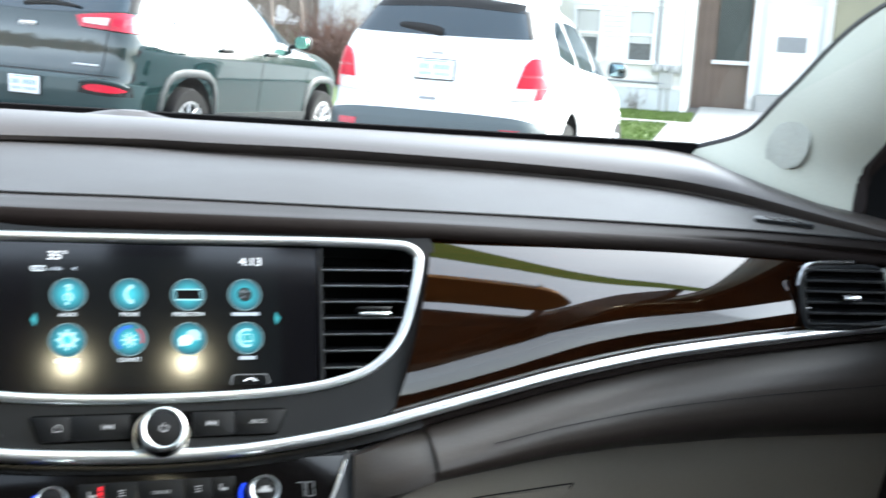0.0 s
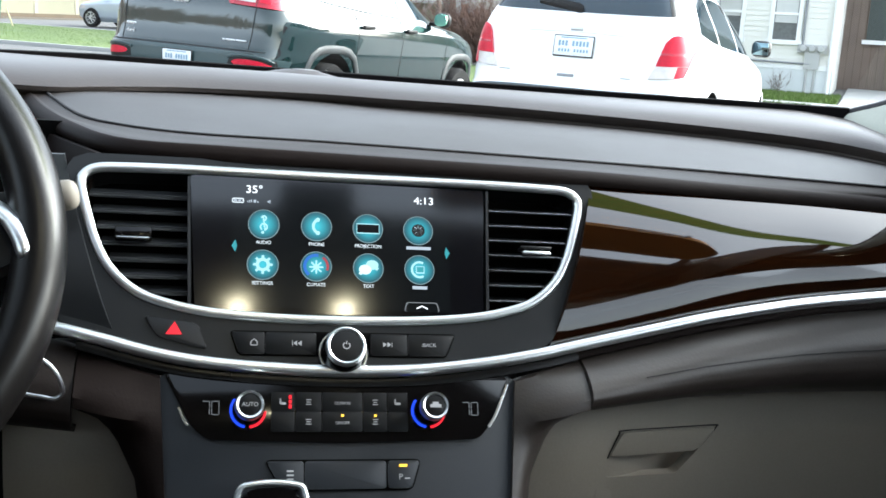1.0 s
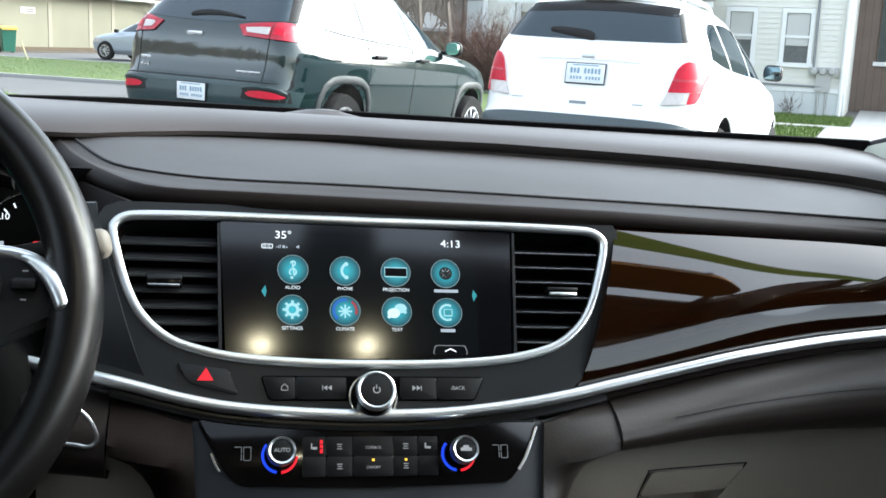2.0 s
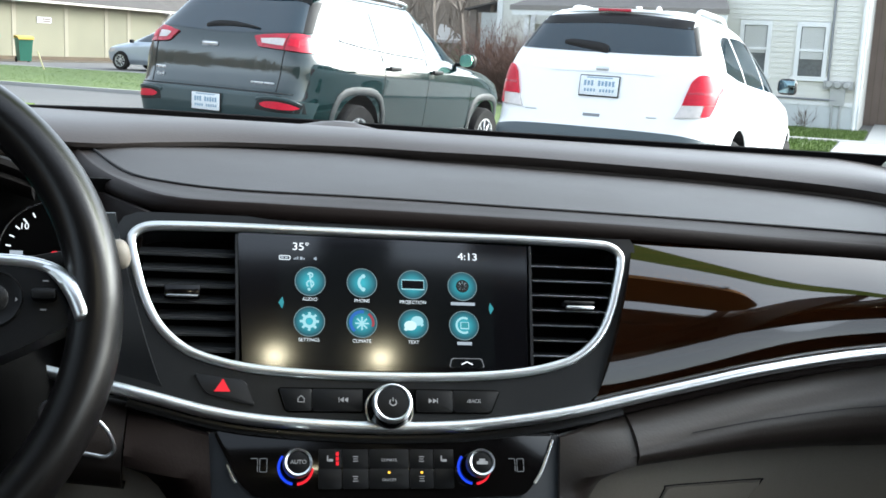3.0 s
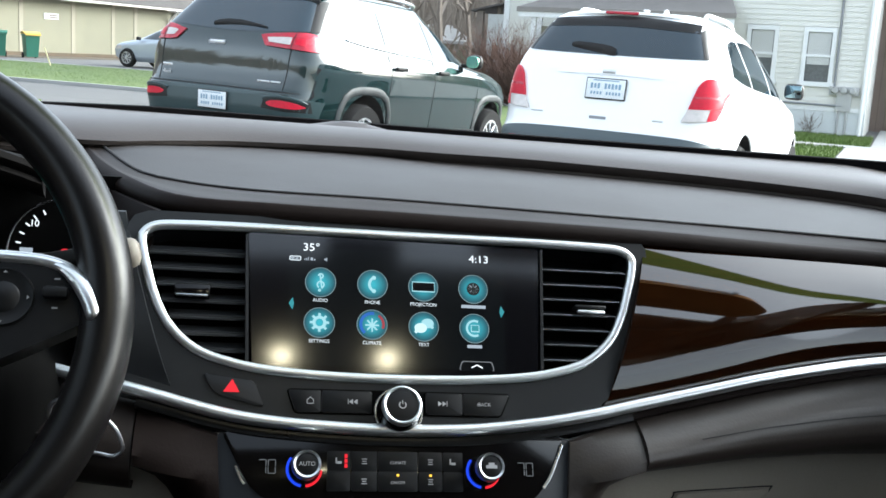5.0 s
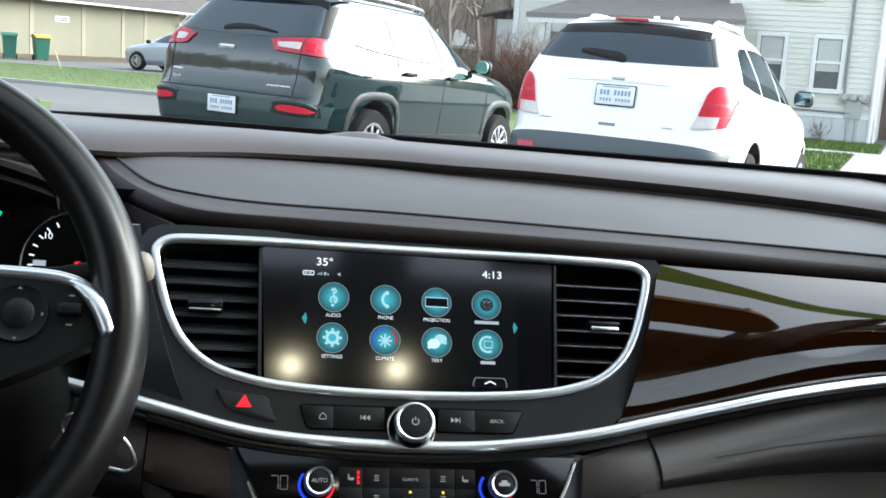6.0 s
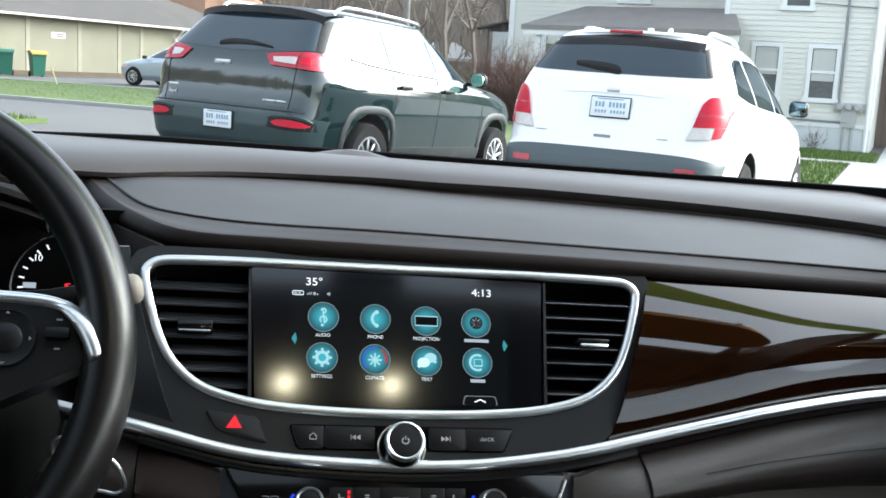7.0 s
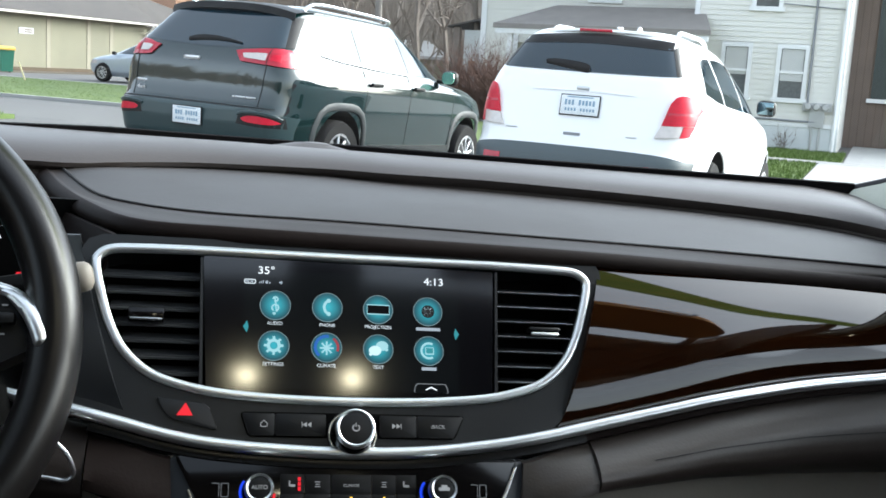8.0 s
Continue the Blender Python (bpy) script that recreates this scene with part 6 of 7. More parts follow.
def tree(x, y, seed, height, spread=0.8, r0=0.2, levels=4, label="bare leafless tree with grey bark"):
    t = thing("tree", label, "tree", Matrix.Translation((x, y, ground_z(x, y))), "bare trees")
    a, b = tree_mesh(seed, height, spread, levels, r0)
    part("trunk", a, "bark", t)
    part("crown", b, "bark", t, "bare twigs")
    return t


def far(az, d):
    return d * math.sin(radians(az)), d * math.cos(radians(az))


for az, d, seed, h, r0 in ((13.5, 33, 3, 11, 0.10), (10.5, 48, 4, 12, 0.13), (6.6, 58, 5, 13, 0.18), (4.0, 62, 6, 13, 0.20), (12.0, 64, 7, 14, 0.17), (1.5, 64, 8, 13, 0.2)):
    tree(*far(az, d), seed, h, 0.85, r0, 4)
pl = thing("utility_pole", "weathered grey utility pole", "utility pole", Matrix.Translation((*far(8.3, 48), 0.1)))
part("pole", lathe([(0.17, -0.2), (0.12, 9.5), (0, 9.5)], 12), "pole", pl)
part("crossarm", box(2.2, 0.1, 0.12, 0.01, (0, 0, 8.8)), "pole", pl)
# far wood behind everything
# Haze over the distance is put into a paler twig colour.
M["haze_twig"] = mat("hazy_far_twigs", (0.27, 0.235, 0.20), 0.95, 0, 0.25, 0.3, 8)
def wood_band(seed, a0, a1, count, d0, d1, w0, w1):
    rnd = random.Random(seed)
    bm = bmesh.new()
    for _ in range(count):
        az, d = rnd.uniform(a0, a1), rnd.uniform(d0, d1)
        x, y = far(az, d)
        h = rnd.uniform(5, 15)
        p = Vector((x, y, -0.5))
        side = Vector((math.cos(radians(az)), -math.sin(radians(az)), 0))
        for k in range(6):
            a = Vector((rnd.gauss(0, 1.4), rnd.gauss(0, 1.4), h * rnd.uniform(0.4, 1.0)))
            b = side * rnd.uniform(w0, w1)
            s = p + Vector((0, 0, h * rnd.uniform(0, 0.4)))
            bm.faces.new([bm.verts.new(q) for q in (s - b, s + b, p + a)])
    return bm


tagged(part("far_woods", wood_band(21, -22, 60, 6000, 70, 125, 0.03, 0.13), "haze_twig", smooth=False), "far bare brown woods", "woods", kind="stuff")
# Out of view behind the camera; a dark band added for the cars' paint.
tagged(part("far_woods", wood_band(22, 165, 338, 9000, 45, 75, 0.2, 0.9), "bark", smooth=False), "unseen bare woods behind, added for reflections", "woods", kind="stuff")
# beside the car, unseen: a pale walk and a verge added for reflections
def strip(x0, x1, y0, y1, h, n=24):
    return loft([[Vector((x, y0 + (y1 - y0) * i / n, ground_z(x, y0 + (y1 - y0) * i / n) + h)) for i in range(n + 1)] for x in (x0, (x0 + x1) / 2, x1)], 0.1 + h, (0, 0, -1))


tagged(part("pavement", strip(2.0, 3.6, -40, 3.5, 0.05), "concrete"), "unseen pale concrete strip beside the car, added for reflections", "pavement", kind="structure")
tagged(part("verge", strip(3.7, 9.0, -40, 3.5, 0.04), "lawn"), "unseen green verge added for reflections", "lawn", kind="structure")
tagged(part("pavement", strip(9.2, 11.5, -40, 3.5, 0.05), "concrete"), "pale concrete walk", "pavement", kind="structure")


def shrub(x, y, h, w, seed, n=160, material="twig", label="bare reddish-brown shrub by the house"):
    rnd = random.Random(seed)
    t = thing("shrub", label, "shrub", Matrix.Translation((x, y, ground_z(x, y))))
    bm = bmesh.new()
    for _ in range(n):
        p = Vector((rnd.gauss(0, w * 0.16), rnd.gauss(0, w * 0.16), 0))
        d = Vector((rnd.gauss(0, 0.45), rnd.gauss(0, 0.45), 1)).normalized()
        L = h * rnd.uniform(0.5, 1.0)
        for i in range(3):
            q = p + d * L / 3
            s = d.orthogonal().normalized() * 0.009
            u = d.cross(s.normalized()) * 0.009
            bm.faces.new([bm.verts.new(c) for c in (p - s, p + s, q)])
            bm.faces.new([bm.verts.new(c) for c in (p - u, p + u, q)])
            for _k in range(3):
                e = (d + Vector((rnd.gauss(0, 0.7), rnd.gauss(0, 0.7), rnd.uniform(-0.1, 0.6)))).normalized()
                r = q + e * L * 0.22
                bm.faces.new([bm.verts.new(c) for c in (q - s * 0.6, q + s * 0.6, r)])
            p = q
            d = (d + Vector((rnd.gauss(0, 0.2), rnd.gauss(0, 0.2), 0))).normalized()
    part("twigs", bm, material, t, smooth=False)
    return t


for az, d, h, w, sd in ((14.2, 25.0, 1.9, 1.8, 31), (15.2, 24.5, 1.5, 1.4, 32), (13.3, 26.5, 1.7, 1.5, 33), (16.0, 25.5, 1.3, 1.2, 36)):
    shrub(*far(az, d), h, w, sd, 320)
p = gpt(-2.15, 27.2)
shrub(p.x, p.y, 0.62, 0.4, 34, 22, "bark", "small bare bush against the foundation")

# ---- wheeled bins and a stake ----
def bin_(x, y, lid, rz):
    b = thing("wheeled_bin", "green wheeled rubbish bin" + (" with a yellow lid" if lid == "bin_lid" else ""), "bin", Matrix.Translation((x, y, 0.22)) @ pose(0, 0, 0, 0, 0, rz) @ Matrix.Diagonal((0.78, 0.78, 0.82, 1)), "rubbish bins")
    rows = [[(-0.24, -0.26, 0.05), (0.24, -0.26, 0.05), (0.24, 0.26, 0.05), (-0.24, 0.26, 0.05), (-0.24, -0.26, 0.05)], [(-0.30, -0.34, 0.96), (0.30, -0.34, 0.96), (0.30, 0.34, 0.96), (-0.30, 0.34, 0.96), (-0.30, -0.34, 0.96)]]
    part("bin_body", loft(rows), "bin_green", b, smooth=False)
    part("lid", loft([[(x * q, y0, 0.97 + h) for x in (-1, -0.8, 0, 0.8, 1)] for y0, q, h in ((-0.40, 0.33, -0.02), (-0.38, 0.335, 0.03), (-0.15, 0.34, 0.09), (0.20, 0.34, 0.11), (0.38, 0.33, 0.06), (0.40, 0.32, -0.02))], 0.03, (0, 0, -1)), lid, b, "domed bin lid")
    part("bin_rim", box(0.66, 0.74, 0.05, 0.012, (0, 0, 0.945), 1), "bin_green", b)
    for s in (-1, 1):
        part("bin_wheel", lathe([(0, -0.03), (0.12, -0.03), (0.12, 0.03), (0, 0.03)], 16), "tyre", b, "", Matrix.Translation((s * 0.26, 0.28, 0.12)) @ pose(0, 0, 0, 0, 90, 0))


bin_(-7.85, 38.6, "bin_green", 10)
bin_(-6.90, 38.9, "bin_lid", 25)
sx, sy = -4.75, 29.5
stk = thing("stake", "thin pale leaning stake on the lawn edge", "stake", Matrix.Translation((sx, sy, 0.2)) @ pose(0, 0, 0, 0, -18, 0))
part("stick", lathe([(0.02, -0.1), (0.016, 0.55), (0, 0.56)], 8), "straw", stk)

# ---- parked cars: the body is stacked from level outlines; y runs from the tail to the nose ----
class Body:
    def __init__(self, table, nr, nf):
        self.table, self.nr, self.nf = table, nr, nf

    def level(self, z):
        return interp(self.table, z)   # tail y, nose y, half width

    def side(self, z, y, off=0.0, s=1):
        a, b, w = self.level(z)
        c, h = (a + b) / 2, (b - a) / 2
        q = min(0.9999, abs(y - c) / h)
        n = self.nr if y < c else self.nf
        return Vector((s * (w * (1 - q ** n) ** (1 / n) + off), y, z))

    def rear(self, z, x, off=0.0):
        a, b, w = self.level(z)
        c, h = (a + b) / 2, (b - a) / 2
        q = min(0.9999, abs(x) / w)
        return Vector((x, c - h * (1 - q ** self.nr) ** (1 / self.nr) - off, z))

    def shell(self, zs, n=112):
        bm = bmesh.new()
        rings = []
        for z in zs:
            a, b, w = self.level(z)
            c, h = (a + b) / 2, (b - a) / 2
            ring = []
            for i in range(n):
                f = 2 * math.pi * i / n
                sn, cs = math.sin(f), math.cos(f)
                k = self.nr if cs > 0 else self.nf
                # even out the spacing along the flat sides
                m = max(abs(sn), abs(cs))
                sx, sy = sn / m, cs / m
                l = (abs(sx) ** k + abs(sy) ** k) ** (1 / k)
                ring.append(bm.verts.new((w * sx / l, c - h * sy / l, z)))
            rings.append(ring)
        for r, t in zip(rings, rings[1:]):
            for i in range(n):
                bm.faces.new((r[i], r[(i + 1) % n], t[(i + 1) % n], t[i]))
        bm.faces.new(rings[0][::-1])
        bm.faces.new(rings[-1])
        return bm


def sheet(fn, lower, upper, nu=14, nv=6, off=0.004, thick=0.012):
    """A panel on the body between two edges of (along, z), set proud by off."""
    lo, hi = smooth_path([(a, b, 0) for a, b in lower], 6), smooth_path([(a, b, 0) for a, b in upper], 6)
    def at(path, t):
        k = t * (len(path) - 1)
        i = min(int(k), len(path) - 2)
        return path[i] * (1 - (k - i)) + path[i + 1] * (k - i)
    bm = bmesh.new()
    def grid(o):
        g = []
        for i in range(nv + 1):
            r = []
            for j in range(nu + 1):
                p = at(lo, j / nu) * (1 - i / nv) + at(hi, j / nu) * (i / nv)
                r.append(bm.verts.new(fn(p.y, p.x, o)))
            g.append(r)
        return g
    g, h = grid(off), grid(off - thick)
    for i in range(nv):
        for j in range(nu):
            bm.faces.new((g[i][j], g[i][j + 1], g[i + 1][j + 1], g[i + 1][j]))
            bm.faces.new((h[i][j], h[i + 1][j], h[i + 1][j + 1], h[i][j + 1]))
    rim = [(0, j) for j in range(nu + 1)] + [(i, nu) for i in range(1, nv + 1)] + [(nv, j) for j in range(nu - 1, -1, -1)] + [(i, 0) for i in range(nv - 1, 0, -1)]
    for q in range(len(rim)):
        (i, j), (k, l) = rim[q], rim[(q + 1) % len(rim)]
        bm.faces.new((g[i][j], h[i][j], h[k][l], g[k][l]))
    return bm


def cut(ob, at, r, w, name="arch_cutter"):
    """Wheel arches: cylinders across the body are taken out of it."""
    bm = bmesh.new()
    bmesh.ops.create_cone(bm, cap_ends=True, segments=36, radius1=r, radius2=r, depth=w, matrix=Matrix.Translation(at) @ pose(0, 0, 0, 0, 90, 0))
    me = bpy.data.meshes.new(name)
    bm.to_mesh(me)
    bm.free()
    me.materials.append(M["well"])
    c = bpy.data.objects.new(name, me)
    scene.collection.objects.link(c)
    c.parent = ob.parent
    c.matrix_local = ident()
    md = ob.modifiers.new("arch", "BOOLEAN")
    md.operation, md.object, md.solver, md.material_mode = "DIFFERENCE", c, "EXACT", "TRANSFER"
    return c


def bake(ob, cutters):
    """Keep the cut mesh, drop the cutters."""
    bpy.context.view_layer.update()
    dg = bpy.context.evaluated_depsgraph_get()
    me = bpy.data.meshes.new_from_object(ob.evaluated_get(dg))
    ob.modifiers.clear()
    ob.data = me
    for c in cutters:
        bpy.data.objects.remove(c)


def wheel(parent, x, y, r, s, spokes=10):
    w = part("wheel", lathe([(r * 0.66, -0.10), (r * 0.93, -0.105), (r * 0.99, -0.07), (r, 0), (r * 0.99, 0.07), (r * 0.93, 0.105), (r * 0.66, 0.10)], 40), "tyre", parent, "black tyre on an alloy rim", Matrix.Translation((x, y, r)) @ pose(0, 0, 0, 0, s * 90, 0))
    part("rim", lathe([(r * 0.67, -0.09), (r * 0.67, 0.092), (r * 0.62, 0.095), (r * 0.60, 0.06), (r * 0.57, 0.02), (0, 0.02)], 40), "cladding", w, "dark inner rim")
    bm = bmesh.new()
    for i in range(spokes):
        a = 2 * math.pi * i / spokes
        b = box(r * 0.56, 0.032, 0.03, 0.008, (r * 0.34, 0, 0.075), 1)
        join(bm, b, Matrix.Rotation(a, 4, "Z"))
    join(bm, lathe([(0, 0.10), (r * 0.13, 0.095), (r * 0.16, 0.05)], 20))
    join(bm, lathe([(r * 0.57, 0.06), (r * 0.60, 0.098), (r * 0.66, 0.098), (r * 0.67, 0.085)], 36))
    part("spokes", bm, "alloy", w, "silver alloy spokes")


def levels(a, b, n):
    return [a + (b - a) * i / n for i in range(n + 1)]


def plate(parent, c, tilt, label):
    p = part("licence_plate", box(0.31, 0.012, 0.158, 0.004), "black_trim", parent, label, Matrix.Translation(c) @ pose(0, 0, 0, tilt, 0, 0))
    part("plate_face", box(0.296, 0.006, 0.142, 0.002, (0, -0.006, 0)), "plate", p, "white plate")
    for x, z, w, h in [(-0.108 + 0.027 * i, 0.018, 0.017, 0.040 - 0.006 * (i % 2)) for i in range(9) if i != 3] + [(-0.105 + 0.024 * i, -0.034, 0.014, 0.022) for i in range(10) if i != 4] + [(0, 0.060, 0.20, 0.008)]:
        part("plate_bar", box(w, 0.003, h, 0, (x, -0.0095, z)), "plate_ink", p, "blue ink bar", smooth=False)
    return p


def white_suv(m):
    car = thing("white_suv", "white compact SUV parked, seen from its tail", "car", m)
    B = Body([(0.22, 0.30, 3.95, 0.76), (0.30, 0.10, 4.12, 0.83), (0.42, 0.02, 4.22, 0.868), (0.55, 0.0, 4.25, 0.880), (0.64, 0.02, 4.24, 0.888), (0.70, 0.075, 4.22, 0.888), (0.85, 0.10, 4.16, 0.884), (0.96, 0.115, 3.95, 0.876), (1.02, 0.125, 3.55, 0.862), (1.08, 0.135, 3.22, 0.846), (1.14, 0.15, 3.08, 0.825), (1.22, 0.175, 2.95, 0.792), (1.28, 0.21, 2.84, 0.762), (1.45, 0.34, 2.46, 0.672), (1.53, 0.41, 2.22, 0.620), (1.58, 0.50, 2.02, 0.560), (1.61, 0.62, 1.85, 0.470), (1.63, 0.85, 1.6, 0.320)], 9.5, 4.5)
    body = part("body", B.shell(levels(0.22, 0.64, 9) + levels(0.67, 1.14, 14) + levels(1.17, 1.63, 18)), "white_paint", car, "glossy white body")
    cs = [cut(body, (0, 0.93, 0.345), 0.405, 1.9), cut(body, (0, 3.40, 0.345), 0.390, 1.9)]
    bake(body, cs)
    side = lambda z, y, o: B.side(z, y, o)
    sidel = lambda z, y, o: B.side(z, y, o, -1)
    rear = B.rear
    # tail: window, spoiler, lamps, bumper
    part("rear_window", sheet(rear, [(-0.685, 1.264), (-0.5, 1.256), (0, 1.252), (0.5, 1.256), (0.685, 1.264)], [(-0.595, 1.470), (-0.45, 1.482), (0, 1.490), (0.45, 1.482), (0.595, 1.470)], 20, 6), "car_glass", car, "dark tinted rear window")
    part("rear_window_rim", sheet(rear, [(-0.585, 1.455), (0, 1.480), (0.585, 1.455)], [(-0.575, 1.525), (0, 1.565), (0.575, 1.525)], 20, 3, 0.007), "black_trim", car, "black band under the spoiler")
    for q in (-1, 1):
        part("window_side_rim", sheet(lambda z, x, o, q=q: B.rear(z, q * x, o), [(0.672, 1.262), (0.700, 1.270)], [(0.585, 1.472), (0.606, 1.502)], 2, 6, 0.007), "black_trim", car, "black side edge of the rear window")
    sp = []
    for k, (y0, z0) in enumerate(((0.70, 1.616), (0.54, 1.606), (0.455, 1.594), (0.450, 1.578), (0.55, 1.568))):
        sp.append([Vector((x, y0 + 0.09 * abs(x / 0.585) ** 7, z0 - 0.052 * abs(x / 0.585) ** 2.8)) for x in [-0.585 + 1.17 * i / 24 for i in range(25)]])
    spo = part("spoiler", loft(sp, 0.006, (0, 0.3, -0.2)), "white_paint", car, "white roof spoiler")
    part("brake_lamp", box(0.26, 0.015, 0.022, 0.004, (-0.05, 0.449, 1.585)), "tail_red", spo, "high red brake lamp")
    part("washer_nub", box(0.04, 0.05, 0.018, 0.006, (0.10, 0.58, 1.620)), "white_paint", spo)
    wb = [B.rear(1.318 - 0.045 * q, -0.34 + 0.36 * q, 0.016) for q in (0, 0.15, 0.4, 0.7, 0.9, 1.0)]
    wpr = part("rear_wiper", loft([[p + Vector((0, -0.006 * d, 0.042 * h * u)) for p, h in zip(wb, (0.35, 0.7, 0.9, 1.0, 0.95, 0.6))] for u, d in ((-1, 0), (-0.5, 1), (0.5, 1), (1, 0))], 0.010, (0, 1, 0)), "black_trim", car, "black rear wiper")
    for s in (-1, 1):
        f = lambda z, x, o, s=s: B.rear(z, s * x, o)
        lampb = part("tail_lamp", sheet(f, [(0.631, 0.905), (0.74, 0.910), (0.832, 0.920)], [(0.676, 1.070), (0.715, 1.120), (0.765, 1.132), (0.812, 1.108), (0.845, 1.040)], 18, 8, 0.026, 0.035), "tail_pink", car, "red tail lamp with a clear lower part")
        part("lamp_clear", sheet(f, [(0.590, 0.813), (0.68, 0.820), (0.762, 0.828)], [(0.631, 0.903), (0.70, 0.906), (0.775, 0.910)], 12, 5, 0.025, 0.035), "tail_clear", lampb, "clear lower lens")
        part("lamp_outer", sheet(f, [(0.765, 0.828), (0.79, 0.832), (0.815, 0.840)], [(0.778, 0.911), (0.80, 0.914), (0.832, 0.918)], 6, 5, 0.025, 0.035), "tail_pink", lampb, "red outer strip of the lamp")
        part("lamp_band", sheet(f, [(0.655, 0.985), (0.74, 0.988), (0.836, 0.992)], [(0.660, 1.000), (0.74, 1.003), (0.838, 1.007)], 8, 1, 0.029, 0.01), "tail_red", lampb)
        g = lambda z, y, o, s=s: B.side(z, y, o, s)
        part("reflector", sheet(f, [(0.56, 0.555), (0.70, 0.557)], [(0.56, 0.602), (0.70, 0.604)], 6, 4, 0.018, 0.02), "tail_red", car, "red bumper reflector")
    part("bumper_lower", sheet(rear, [(-0.80, 0.30), (0, 0.26), (0.80, 0.30)], [(-0.86, 0.655), (-0.6, 0.690), (0, 0.697), (0.6, 0.690), (0.86, 0.655)], 40, 26, 0.012, 0.02), "bumper_grey", car, "grey plastic lower bumper")
    part("plate_recess", sheet(rear, [(-0.40, 1.098), (0, 1.106), (0.40, 1.098)], [(-0.40, 1.104), (0, 1.112), (0.40, 1.104)], 12, 1, 0.006, 0.012), "trim_white", car, "crease above the plate")
    part("gate_handle", sheet(rear, [(-0.10, 0.775), (0.03, 0.775)], [(-0.10, 0.797), (0.03, 0.797)], 6, 1, 0.004, 0.012), "metal_grey", car, "small grey handle slot")
    part("badge", box(0.10, 0.012, 0.030, 0.006, (0.0, B.rear(1.13, 0).y - 0.004, 1.130)), "alloy", car, "small chrome badge bar")
    for x, z, w in ((-0.52, 0.800, 0.09), (0.42, 0.800, 0.08)):
        part("badge_bar", box(w, 0.006, 0.012, 0.002, (x, B.rear(z, x).y - 0.002, z)), "alloy", car, "thin chrome lettering bar")
    plate(car, (0.0, B.rear(1.0, 0).y - 0.014, 1.0), -6, "white licence plate in a black frame")
    # sides
    for s in (1, -1):
        g = lambda z, y, o, s=s: B.side(z, y, o, s)
        part("side_window", sheet(g, [(0.62, 1.17), (0.95, 1.13), (1.22, 1.115)], [(0.80, 1.42), (0.98, 1.455), (1.18, 1.465)], 8, 5, 0.004), "car_glass", car, "dark rear side window")
        part("side_window", sheet(g, [(1.28, 1.11), (1.6, 1.10), (2.0, 1.09)], [(1.25, 1.468), (1.6, 1.48), (1.95, 1.46)], 8, 5, 0.004), "car_glass", car, "dark door window")
        part("side_window", sheet(g, [(2.06, 1.09), (2.4, 1.085), (2.85, 1.08)], [(2.02, 1.455), (2.15, 1.435), (2.30, 1.40)], 8, 5, 0.004), "car_glass", car, "dark door window")
        for y in (1.25, 2.03, 2.95):
            part("door_joint", sheet(g, [(y, 0.42), (y + 0.006, 0.42)], [(y, 1.08), (y + 0.006, 1.08)], 1, 10, 0.002, 0.006), "metal_grey", car, "door joint")
        part("side_cladding", sheet(g, [(1.18, 0.26), (2.98, 0.26)], [(1.18, 0.36), (2.98, 0.36)], 14, 2, 0.008), "cladding", car, "grey sill cladding")
        for yc, ra in ((0.93, 0.422), (3.40, 0.407)):
            pth = []
            for a in range(-12, 193, 9):
                y, z = yc + ra * math.cos(radians(a)), 0.345 + ra * math.sin(radians(a))
                pth.append(B.side(max(0.24, z), y, 0.003, s))
            part("arch_trim", sweep(pth, oval(0.018, 0.012, 8), (s, 0, 0)), "white_paint", car, "wheel arch lip")
            wheel(car, s * 0.775, yc, 0.335, s)
        mir = part("mirror", box(0.17, 0.12, 0.145, 0.045, (s * 0.945, 2.60, 1.150), 3), "black_trim", car, "black-backed wing mirror")
        part("mirror_face", box(0.135, 0.008, 0.110, 0.003, (s * 0.947, 2.537, 1.150)), "mirror_glass", mir, "mirror glass")
        rl = smooth_path([B.side(z, y, 0.0, s) + Vector((-s * 0.01, 0, dz)) for y, z, dz in ((0.78, 1.595, 0.0), (0.86, 1.595, 0.036), (1.2, 1.60, 0.046), (1.6, 1.59, 0.044), (2.05, 1.555, 0.040), (2.22, 1.52, 0.0))], 6)
        part("roof_rail", sweep(rl, oval(0.018, 0.016, 8), (0, 0, 1)), "white_paint", car, "pale roof rail")
    part("antenna", lathe([(0.028, 0), (0.018, 0.03), (0.0, 0.045)], 10), "white_paint", car, "short roof antenna", Matrix.Translation((0.15, 0.95, 1.63)))
    return car


def oval_face(x, y, z, a, b, n=24):
    """A rounded mirror glass, facing back."""
    bm = bmesh.new()
    pts = [(math.copysign(abs(math.cos(6.2832 * k / n)) ** 0.7, math.cos(6.2832 * k / n)) * a, math.copysign(abs(math.sin(6.2832 * k / n)) ** 0.7, math.sin(6.2832 * k / n)) * b) for k in range(n)]
    back = [bm.verts.new((x + p, y + 0.01, z + q)) for p, q in pts]
    face = [bm.verts.new((x + p * 0.97, y, z + q * 0.97)) for p, q in pts]
    bm.faces.new(face)
    for k in range(n):
        bm.faces.new((back[k], back[(k + 1) % n], face[(k + 1) % n], face[k]))
    bmesh.ops.recalc_face_normals(bm, faces=bm.faces)
    return bm


